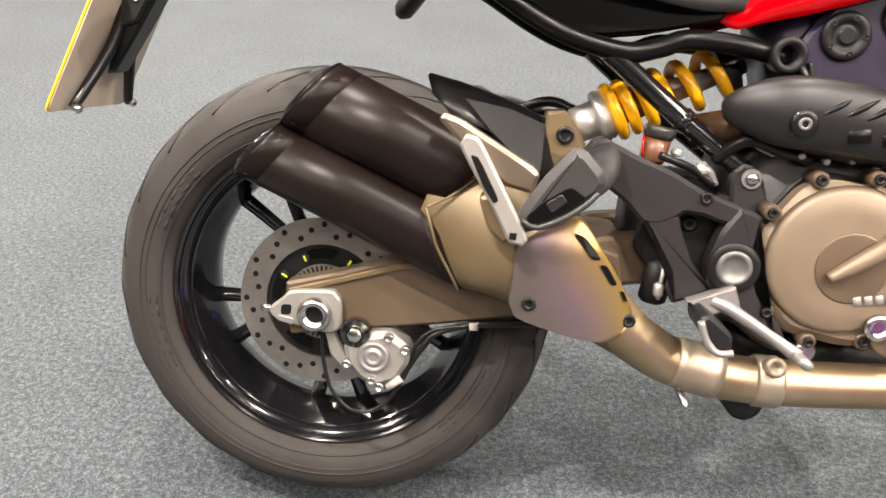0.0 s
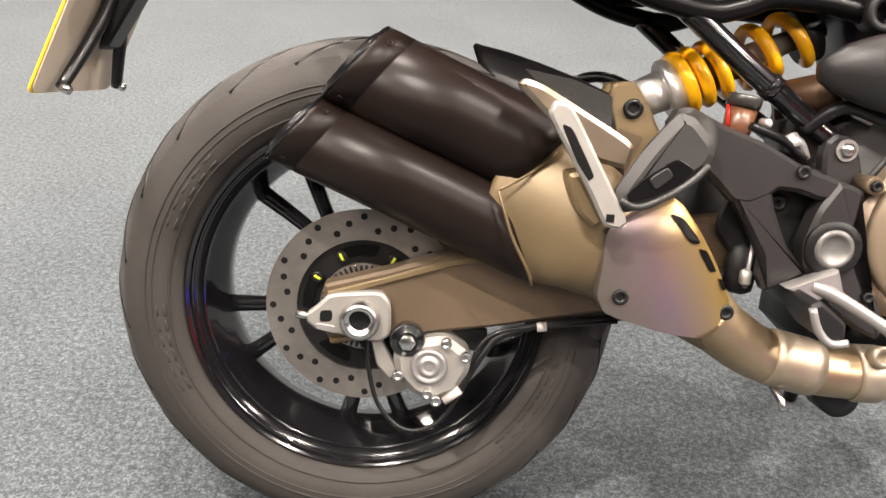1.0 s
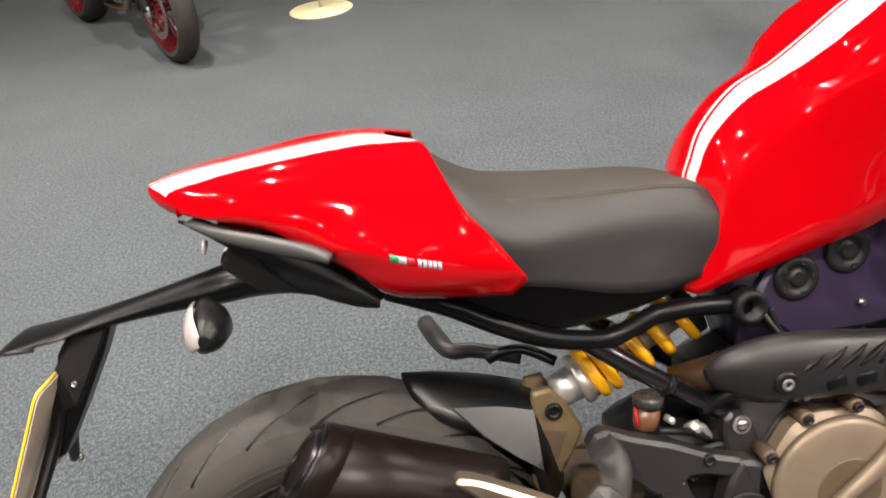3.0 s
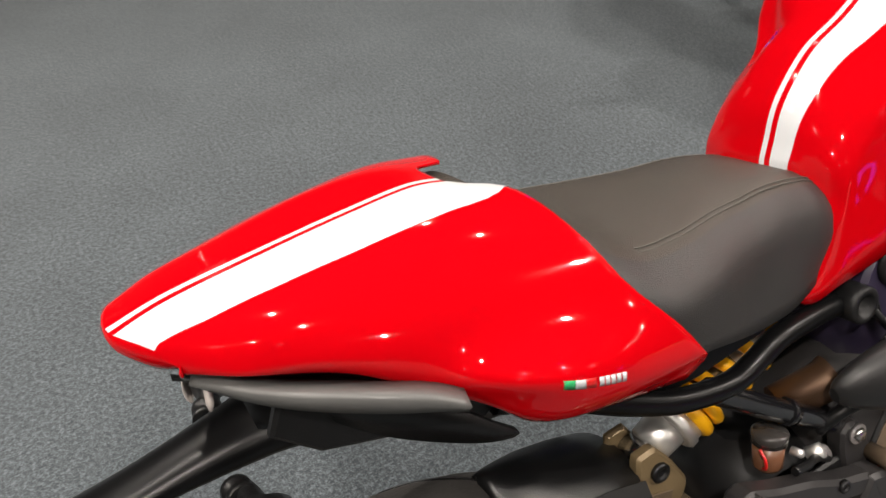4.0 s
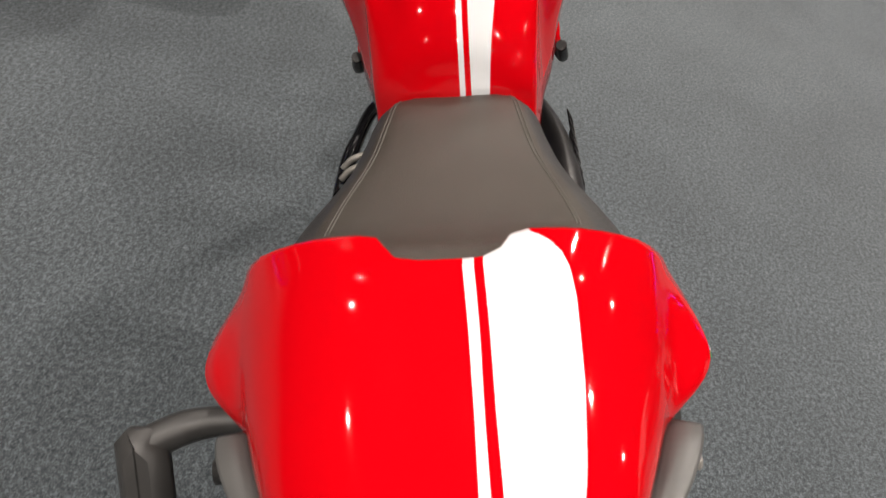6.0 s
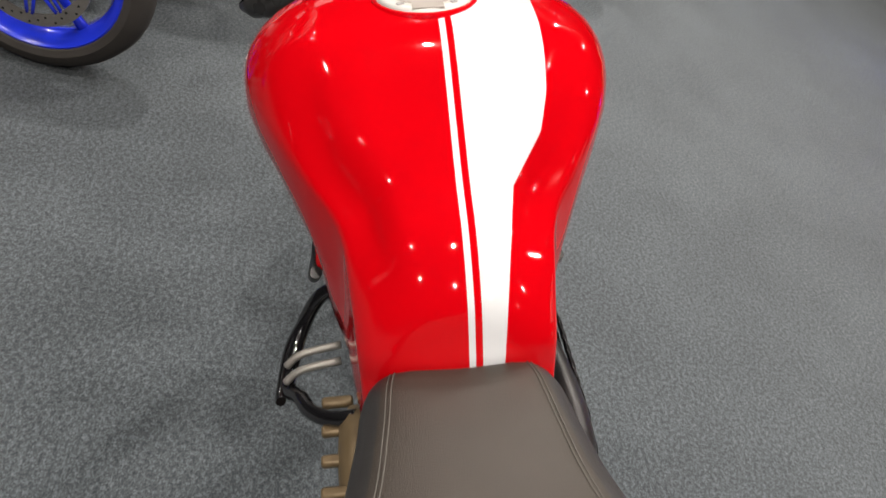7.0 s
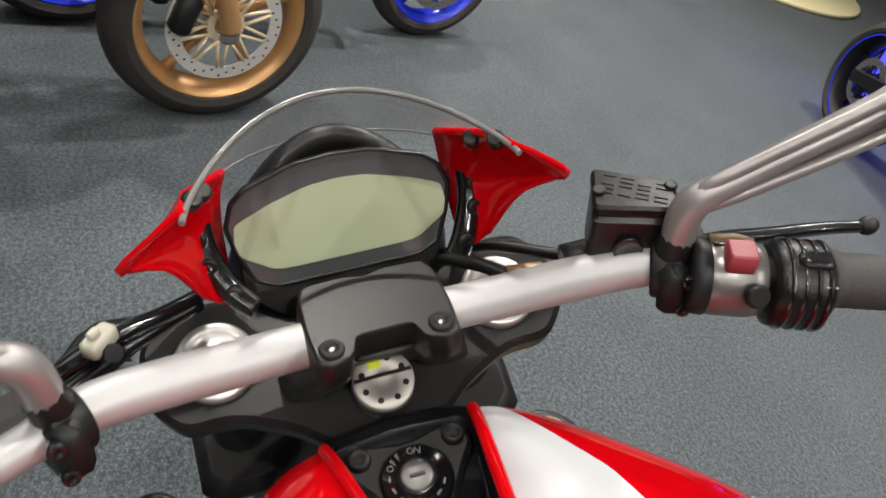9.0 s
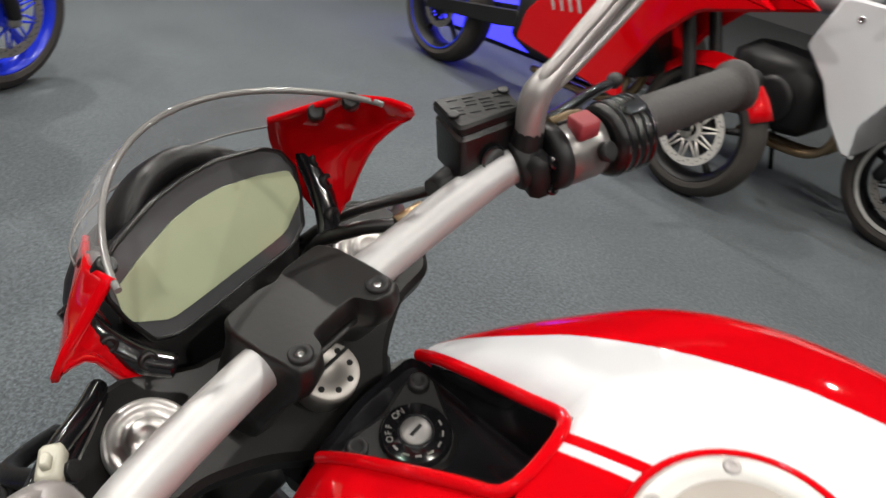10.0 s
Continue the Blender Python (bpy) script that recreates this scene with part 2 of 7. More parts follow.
def add_plate(bm, outline, y0, y1, bevel=0.003, axes="xz"):
    """A plate with a bevelled rim: an outline of (x, z) pairs, from y0 to y1."""
    k = len(outline)
    cx = sum(p[0] for p in outline) / k
    cz = sum(p[1] for p in outline) / k
    lo, hi = min(y0, y1), max(y0, y1)

    def inset(p, i):
        a, b, c = Vector(outline[i - 1]), Vector(p), Vector(outline[(i + 1) % k])
        d = ((b - a).normalized() + (c - b).normalized())
        if d.length < 1e-6:
            return b
        nrm = Vector((d.y, -d.x)).normalized() * orient
        return b + nrm * bevel

    area = sum(outline[i][0] * outline[(i + 1) % k][1] - outline[(i + 1) % k][0] * outline[i][1] for i in range(k))
    orient = -1 if area > 0 else 1
    small = [inset(p, i) for i, p in enumerate(outline)]
    put = {"xz": lambda p, y: (p[0], y, p[1]), "xy": lambda p, y: (p[0], p[1], y), "yz": lambda p, y: (y, p[0], p[1])}[axes]
    rings = [[put(p, lo) for p in small], [put(p, lo + bevel) for p in outline], [put(p, hi - bevel) for p in outline], [put(p, hi) for p in small]]
    skin(bm, rings)
    bmesh.ops.recalc_face_normals(bm, faces=bm.faces)
    return bm


def plate(outline, y0, y1, bevel=0.003, axes="xz"):
    return add_plate(bmesh.new(), outline, y0, y1, bevel, axes)


def rounded(outline, r=0.3, n=3):
    """Cuts the corners of an outline into short arcs."""
    out = []
    k = len(outline)
    for i in range(k):
        a, b, c = (Vector(outline[i - 1]), Vector(outline[i]), Vector(outline[(i + 1) % k]))
        p, q = b.lerp(a, r), b.lerp(c, r)
        for j in range(n + 1):
            w = j / n
            out.append(tuple(p.lerp(b, w).lerp(b.lerp(q, w), w)))
    return out


def frame_of(axis):
    z = Vector(axis).normalized()
    x = z.orthogonal().normalized() if abs(z.z) > 0.99 else Vector((0, 0, 1)).cross(z).normalized()
    return x, z.cross(x), z


def add_lathe(bm, profile, origin, axis, n=32, cap=True):
    """Turns a profile of (distance along the axis, radius) round it."""
    x, y, z = frame_of(axis)
    o = Vector(origin)
    rings = [[o + z * h + (x * math.cos(a) + y * math.sin(a)) * r for a in [2 * math.pi * q / n for q in range(n)]] for h, r in profile]
    skin(bm, rings, True, cap)
    return bm


def lathe(profile, origin, axis, n=32, cap=True):
    return add_lathe(bmesh.new(), profile, origin, axis, n, cap)


def add_box(bm, m, size, bevel=0.003):
    """A box with bevelled edges at the pose m."""
    sx, sy, sz = (s / 2 for s in size)
    b = min(bevel, 0.45 * min(size))
    rings = []
    for z, k in ((-sz, b), (-sz + b, 0), (sz - b, 0), (sz, b)):
        hx, hy = sx - k, sy - k
        ring = [(hx - b, -hy), (hx, -hy + b), (hx, hy - b), (hx - b, hy), (-hx + b, hy), (-hx, hy - b), (-hx, -hy + b), (-hx + b, -hy)]
        rings.append([m @ Vector((x, y, z)) for x, y in ring])
    skin(bm, rings)
    return bm


def box(m, size, bevel=0.003):
    return add_box(bmesh.new(), m, size, bevel)


def bolt(parent, place, axis, r=0.006, h=0.004, material=None, name="bolt"):
    """A socket-head bolt with a recessed hexagon."""
    bm = bmesh.new()
    add_lathe(bm, [(-h, r * 0.98), (h * 0.6, r), (h, r * 0.86), (h, r * 0.5), (h * 0.2, r * 0.46)], place, axis, 18)
    return part(name, bm, material or STEEL, parent)


def revolve_y(bm, profile, centre, n=72):
    """Turns a closed profile of (y, radius) round a wheel's axle."""
    cx, cy, cz = centre
    rings = [[(cx + r * math.cos(a), cy + y, cz + r * math.sin(a)) for y, r in profile] for a in [2 * math.pi * q / n for q in range(n)]]
    rows = [[bm.verts.new(q) for q in ring] for ring in rings]
    k = len(profile)
    for i in range(n):
        a, b = rows[i], rows[(i + 1) % n]
        for j in range(k):
            h = (j + 1) % k
            bm.faces.new((a[j], a[h], b[h], b[j]))
    bmesh.ops.recalc_face_normals(bm, faces=bm.faces)
    return bm


def shell(stations, n, columns, low=3, power=2.2, shift=None):
    """A smooth cover over rows of (x, top, half width, its height, low half width, its height).
    columns(x, hw) gives the cuts across it. Returns the grid of points and the cuts."""
    grid, cuts = [], []
    for x, zt, hw, zw, hl, zl in curve(stations, n):
        ys = columns(x, hw)
        row = []
        for q in range(low, 0, -1):
            w = q / low
            e = w * w * (3 - 2 * w)
            row.append([x, -(hw + (hl - hw) * e), zw + (zl - zw) * w])
        for y in ys:
            t = min(abs(y) / hw, 1.0)
            pw = power(x) if callable(power) else power
            row.append([x, y, zw + (zt - zw) * max(0.0, 1 - t ** pw) ** (1 / pw)])
        for q in range(1, low + 1):
            w = q / low
            e = w * w * (3 - 2 * w)
            row.append([x, hw + (hl - hw) * e, zw + (zl - zw) * w])
        if shift:
            row = [shift(p, x, hw) for p in row]
        grid.append(row)
        cuts.append([None] * low + list(ys) + [None] * low)
    return grid, cuts


def grid_mesh(grid, material_of=None, keep=None):
    bm = bmesh.new()
    rows = [[bm.verts.new(tuple(p)) for p in r] for r in grid]
    for i, (a, b) in enumerate(zip(rows, rows[1:])):
        for j in range(len(a) - 1):
            if keep and not keep(i, j):
                continue
            fc = bm.faces.new((a[j], b[j], b[j + 1], a[j + 1]))
            if material_of:
                fc.material_index = material_of(i, j)
    bmesh.ops.delete(bm, geom=[v for v in bm.verts if not v.link_faces], context="VERTS")
    bmesh.ops.recalc_face_normals(bm, faces=bm.faces)
    return bm


def thicken(ob, t):
    s = ob.modifiers.new("thickness", "SOLIDIFY")
    s.thickness, s.offset = t, -1
    return ob


# ---- the room ----
def slab(name, size, place, material):
    ob = part(name, box(pose(*place), size, 0.002), material, smooth=False)
    return ob


tagged(slab("floor", (18.0, 18.0, 0.1), (2.0, 1.0, -0.05), CARPET), "grey flecked short-pile carpet floor of the showroom", "floor", kind="structure")
tagged(slab("ceiling", (18.0, 18.0, 0.1), (2.0, 1.0, 3.25), CEIL), "unseen showroom ceiling, kept dark to limit bounced light", "ceiling", kind="structure")
for nm, size, place in (("wall_north", (18.0, 0.1, 3.2), (2.0, 10.05, 1.6)), ("wall_south", (18.0, 0.1, 3.2), (2.0, -8.05, 1.6)),
                        ("wall_east", (0.1, 18.0, 3.2), (11.05, 1.0, 1.6)), ("wall_west", (0.1, 18.0, 3.2), (-7.05, 1.0, 1.6))):
    tagged(slab(nm, size, place, PLASTER), "plain grey painted showroom wall", "wall", kind="structure")


def ceiling_spot(x, y, watts):
    root = tagged(empty("ceiling_spotlight", pose(x, y, 3.2)), "small round white downlight in the showroom ceiling", "downlight", group="ceiling downlights")
    bm = bmesh.new()
    add_lathe(bm, [(0, 0.075), (-0.012, 0.075), (-0.02, 0.066), (-0.02, 0.052), (-0.004, 0.05), (-0.004, 0.0005)], (0, 0, 0), (0, 0, 1), 24, cap=False)
    part("trim_ring", bm, WHITE, root)
    part("lamp_face", lathe([(-0.008, 0.034), (-0.011, 0.034)], (0, 0, 0), (0, 0, 1), 20), glow("lamp_glow", (1.0, 0.96, 0.9), 18.0), root)
    ld = bpy.data.lights.new("spot_lamp", "AREA")
    ld.shape, ld.size, ld.energy, ld.color, ld.spread = "DISK", 0.05, watts, (1.0, 0.945, 0.87), radians(150)
    lo = new("lamp", ld)
    lo.parent = root
    lo.location = (0, 0, -0.03)
    return root


# watts, row by row
LAMPS = ((30, 48, 44, 88), (22, 55, 35, 74), (24, 33, 19, 32), (64, 72, 52, 40))
for ix in range(5):
    for iy in range(4):
        ceiling_spot(-2.6 + 1.9 * ix, -2.9 + 1.9 * iy, LAMPS[min(ix, 3)][iy])

# ---- the red motorcycle, in its own axes: x ahead, y left, z up, leaning on its stand ----
LEAN = pose(0, 0, 0.0136, -18.17, 2.527, 0)
bike = tagged(empty("motorcycle", LEAN), "red and white naked motorcycle leaning on its side stand", "motorcycle")

AXLE = (0.0, 0.0, 0.318)


def build_rear_wheel():
    """Tyre, rim, spokes, brake disc and toothed sensor ring."""
    c = AXLE
    prof = [(0.0, 0.3205), (0.03, 0.3175), (0.055, 0.3095), (0.074, 0.2965), (0.087, 0.277), (0.0905, 0.262), (0.0895, 0.248), (0.083, 0.235), (0.075, 0.2255), (0.066, 0.2225), (0.06, 0.2185)]
    full = [(-y, r) for y, r in prof[::-1]] + prof[1:]
    wheel = part("rear_wheel", revolve_y(bmesh.new(), [(-0.012, 0.045), (0.012, 0.045), (0.03, 0.03), (0.075, 0.03), (0.075, 0.012), (-0.075, 0.012), (-0.075, 0.03), (-0.03, 0.03)], c, 40), BLACKGLOSS, bike, "gloss black rear wheel")
    bm = revolve_y(bmesh.new(), full, c, 200)
    for fc in bm.faces:
        q = fc.calc_center_median()
        fc.material_index = 1 if math.hypot(q.x - c[0], q.z - c[2]) > 0.296 else 0
    part("tyre", bm, [RUBBER, TREAD], wheel, "worn black rear tyre with a dusty tread")
    for r0, y0 in ((0.2385, 0.0868), (0.2585, 0.0908), (0.2665, 0.0905)):
        for sd in (-1, 1):
            ring = [(sd * (y0 + 0.0010 * math.cos(b)), r0 + 0.0010 * math.sin(b)) for b in [2 * math.pi * q / 6 for q in range(6)]]
            part("sidewall_ring", revolve_y(bmesh.new(), ring, c, 96), RUBBER, wheel)
    for a0, count, step in ((140, 5, 5.0), (186, 6, 4.6), (318, 6, 4.6)):
        for k in range(count):
            a = radians(a0 + step * k)
            for dr in (-0.0045, 0.0045):
                part("raised_bar", box(Matrix.Translation((c[0] + (0.2485 + dr) * math.cos(a), -0.0898, c[2] + (0.2485 + dr) * math.sin(a))) @ Matrix.Rotation(-a, 4, "Y"), (0.0028, 0.0018, 0.0145), 0.0004), RUBBER, wheel)
    rim = [(-0.076, 0.2235), (-0.078, 0.2205), (-0.076, 0.217), (-0.07, 0.2155), (-0.064, 0.2065), (-0.056, 0.203), (-0.04, 0.198), (-0.02, 0.186), (0.0, 0.184), (0.02, 0.186), (0.04, 0.198), (0.064, 0.2065), (0.07, 0.2155), (0.078, 0.2205), (0.076, 0.2235), (0.05, 0.215), (0.0, 0.2), (-0.05, 0.215)]
    part("rim", revolve_y(bmesh.new(), rim, c, 120), BLACKGLOSS, wheel, "deep gloss black rim")
    for k in range(5):
        for s in (-1, 1):
            a0, a1 = radians(131 + 72 * k + s * 4), radians(131 + 72 * k + s * 11.5)
            bm = tube([(c[0] + r * math.cos(a0 + (a1 - a0) * w), -0.02 * (1 - w) + 0.0 * w, c[2] + r * math.sin(a0 + (a1 - a0) * w)) for w, r in ((0, 0.035), (0.5, 0.11), (1.0, 0.192))], [0.013, 0.0095, 0.012], 10, 8)
            part("spoke", bm, BLACKGLOSS, wheel)
    disc = part("brake_disc", revolve_y(bmesh.new(), [(-0.0925, 0.119), (-0.0875, 0.119), (-0.0875, 0.082), (-0.0925, 0.082)], c, 90), DISCSTEEL, wheel, "drilled steel rear brake disc")
    for k in range(36):
        r = (0.1125, 0.105, 0.0965)[k % 3] - 0.002
        a = 2 * math.pi * k / 36 + 0.06
        part("vent_hole", lathe([(0, 0.0042), (0.0006, 0.0042)], (c[0] + r * math.cos(a), -0.0930, c[2] + r * math.sin(a)), (0, 1, 0), 8), PLASTIC, disc)
    part("disc_carrier", revolve_y(bmesh.new(), [(-0.088, 0.0835), (-0.082, 0.0835), (-0.078, 0.06), (-0.078, 0.03), (-0.084, 0.03), (-0.084, 0.06)], c, 60), SATIN, wheel)
    for k in range(5):
        a = radians(25 + 72 * k)
        hole = [(c[0] + rr * math.cos(a + da), c[2] + rr * math.sin(a + da)) for rr, da in ((0.076, -0.30), (0.076, 0.0), (0.076, 0.30), (0.062, 0.26), (0.062, 0.0), (0.062, -0.26))]
        part("carrier_window", plate(rounded(hole, 0.2, 2), -0.0895, -0.0865, 0.0005), DEEPBLACK, wheel)
    for r0, y0 in ((0.2125, -0.068), (0.2035, -0.058)):
        ring = [(y0 + 0.0016 * math.cos(b), r0 + 0.0016 * math.sin(b)) for b in [2 * math.pi * q / 6 for q in range(6)]]
        part("rim_step", revolve_y(bmesh.new(), ring, c, 96), BLACKGLOSS, wheel)
    part("sensor_ring", revolve_y(bmesh.new(), [(-0.094, 0.054), (-0.09, 0.054), (-0.09, 0.043), (-0.094, 0.043)], c, 48), DISCSTEEL, wheel)
    bm = bmesh.new()
    for k in range(48):
        a = 2 * math.pi * k / 48
        add_box(bm, Matrix.Translation((c[0] + 0.0485 * math.cos(a), -0.0945, c[2] + 0.0485 * math.sin(a))) @ Matrix.Rotation(-a, 4, "Y"), (0.008, 0.0015, 0.0028), 0.0004)
    part("sensor_slot", bm, PLASTIC, wheel)
    for a in (62, 118, 152):
        p = (c[0] + 0.0665 * math.cos(radians(a)), -0.0855, c[2] + 0.0665 * math.sin(radians(a)))
        bo = part("carrier_bolt", lathe([(0, 0.007), (-0.004, 0.007), (-0.005, 0.0055)], p, (0, 1, 0), 12), SATIN, wheel)
        part("paint_mark", box(Matrix.Translation((p[0], -0.0912, p[2])) @ Matrix.Rotation(radians(-a), 4, "Y"), (0.009, 0.0012, 0.003), 0.0003), MARKYELLOW, bo, "yellow-green paint mark")
    # tread grooves: curved dark cuts laid along the crown
    bm = bmesh.new()
    for k in range(22):
        base = 2 * math.pi * k / 22
        for s in (-1, 1):
            pts = []
            for j in range(9):
                w = j / 8
                y = s * (0.012 + 0.062 * w)
                r = float(np.interp(abs(y), [0, 0.03, 0.055, 0.074], [0.3205, 0.3175, 0.3095, 0.2965])) - 0.0016
                a = base + (0.0 if s > 0 else math.pi / 22) + 0.34 * w ** 1.3
                pts.append((c[0] + r * math.cos(a), y, c[2] + r * math.sin(a)))
            add_tube(bm, pts, [0.0016, 0.0036, 0.0026], 6)
    part("tread_groove", bm, PLASTIC, wheel)
    return wheel


def build_tank():
    edge_x = [0.49, 0.515, 0.57, 0.628, 0.648, 0.668, 0.70, 0.742, 0.85, 0.93, 0.99, 1.04, 1.11]
    edge_y = [0.039, 0.043, 0.053, 0.064, 0.080, 0.097, 0.107, 0.111, 0.114, 0.108, 0.100, 0.081, 0.056]

    def columns(x, hw):
        e = min(float(np.interp(x, edge_x, edge_y)), hw * 0.9)
        nn = min(0.032 + 0.17 * max(0, x - 0.97), e * 0.8) if x > 0.92 else min(0.029, e * 0.72)
        out = [-hw * q - e * (1 - q) for q in (1.0, 0.985, 0.95, 0.88, 0.76, 0.6, 0.4, 0.2)]
        out += [-e, -e * 0.62 - nn * 0.38, -nn, -0.0205, -0.0135, -0.0070, 0.008, nn]
        out += [(nn + e) / 2, e] + [e + (hw - e) * q for q in (0.2, 0.4, 0.6, 0.76, 0.88, 0.95, 0.985, 1.0)]
        return out

    st = [(0.492, 0.845, 0.085, 0.80, 0.09, 0.738), (0.506, 0.862, 0.090, 0.80, 0.094, 0.731), (0.516, 0.888, 0.095, 0.81, 0.097, 0.733), (0.533, 0.93, 0.10, 0.845, 0.101, 0.742),
          (0.575, 0.975, 0.103, 0.90, 0.108, 0.757), (0.63, 1.003, 0.112, 0.945, 0.116, 0.776), (0.68, 1.036, 0.148, 0.98, 0.132, 0.797), (0.73, 1.070, 0.177, 0.992, 0.142, 0.822),
          (0.78, 1.094, 0.197, 0.985, 0.155, 0.845), (0.84, 1.0965, 0.212, 0.975, 0.17, 0.87), (0.90, 1.0895, 0.216, 0.965, 0.175, 0.885), (0.96, 1.073, 0.201, 0.96, 0.165, 0.895),
          (1.02, 1.052, 0.152, 0.965, 0.14, 0.91), (1.056, 1.038, 0.115, 0.97, 0.10, 0.925), (1.076, 1.027, 0.095, 0.965, 0.08, 0.935)]

    def shift(p, x, hw):
        k = max(0.0, min(1.0, (0.56 - x) / 0.06))
        low = max(0.0, min(1.0, (0.79 - p[2]) / 0.05))
        mid = max(0.0, 1 - abs(p[2] - 0.835) / 0.035)
        sh = float(np.interp(x, [0.63, 0.67, 0.72, 0.80, 0.90], [0, 0.011, 0.015, 0.005, 0])) * max(0.0, 1 - ((abs(p[1]) - 0.72 * hw) / (0.3 * hw)) ** 2) * max(0.0, min(1.0, (p[2] - 0.95) / 0.05))
        e = min(float(np.interp(x, edge_x, edge_y)), hw * 0.9)
        u = max(0.0, min(1.0, (abs(p[1]) - e) / (hw - e)))
        scoop = float(np.interp(x, [0.54, 0.60, 0.66, 0.72, 0.78], [0, 0.022, 0.032, 0.020, 0])) * u ** 0.65 * (1 - u) * 2.0
        return [p[0] - 0.022 * k * low + 0.012 * k * mid, p[1], p[2] + sh - (scoop if p[2] > 0.9 else 0)]

    grid, cuts = shell(st, 120, columns, 5, lambda x: float(np.interp(x, [0.5, 0.6, 0.75], [1.9, 1.95, 2.6])), shift)
    low = 5

    def paint(i, j):
        k = j - low
        return 1 if k in (8, 9, 10, 12) else 0

    def keep(i, j):
        k = j - low
        return not (grid[i][j][0] > 0.946 and 10 <= k < 15)

    tank = part("fuel_tank", grid_mesh(grid, paint, keep), [RED, WHITE], bike, "glossy red fuel tank with white racing stripes", sharp=80)
    thicken(tank, 0.003)
    rows = [i for i in range(len(grid)) if grid[i][low + 10][0] > 0.946 and grid[i][low + 10][0] < 1.085]
    lift = Vector((0, 0, 0.0005))
    edge = [Vector(grid[i][low + 10]) for i in rows[::-1]] + [Vector(grid[rows[0]][low + q]) for q in range(11, 15)] + [Vector(grid[i][low + 15]) for i in rows]
    for _ in range(3):
        edge = [edge[0]] + [(a + b * 2 + c) / 4 for a, b, c in zip(edge, edge[1:], edge[2:])] + [edge[-1]]
    part("bowl_rim", tube([p - lift for p in edge], 0.0044, 10), RED, tank, "rolled red edge round the lock")
    lip = rounded([(0.936, -0.036), (0.975, -0.039), (1.088, -0.057), (1.094, 0.0), (1.088, 0.057), (0.975, 0.039), (0.936, 0.036)], 0.18, 3)
    bm = bmesh.new()
    rings = []
    for k, z in ((1.02, None), (0.97, None), (0.90, 1.018), (0.86, 1.011), (0.80, 1.010), (0.02, 1.010)):
        rings.append([(1.030 + (x - 1.030) * k, y * k, z if z else 1.0745 - 0.40 * max(0, x - 0.940) + 0.10 * max(0, x - 0.975) - 0.36 * max(0, x - 1.03) - (0.008 if k > 1 else 0.003)) for x, y in lip])
    rows = skin(bm, rings, True, False)
    bm.faces.new(rows[-1])
    bmesh.ops.recalc_face_normals(bm, faces=bm.faces)
    part("lock_surround", bm, BLACKGLOSS, bike, "black plastic bowl round the ignition lock")
    return tank


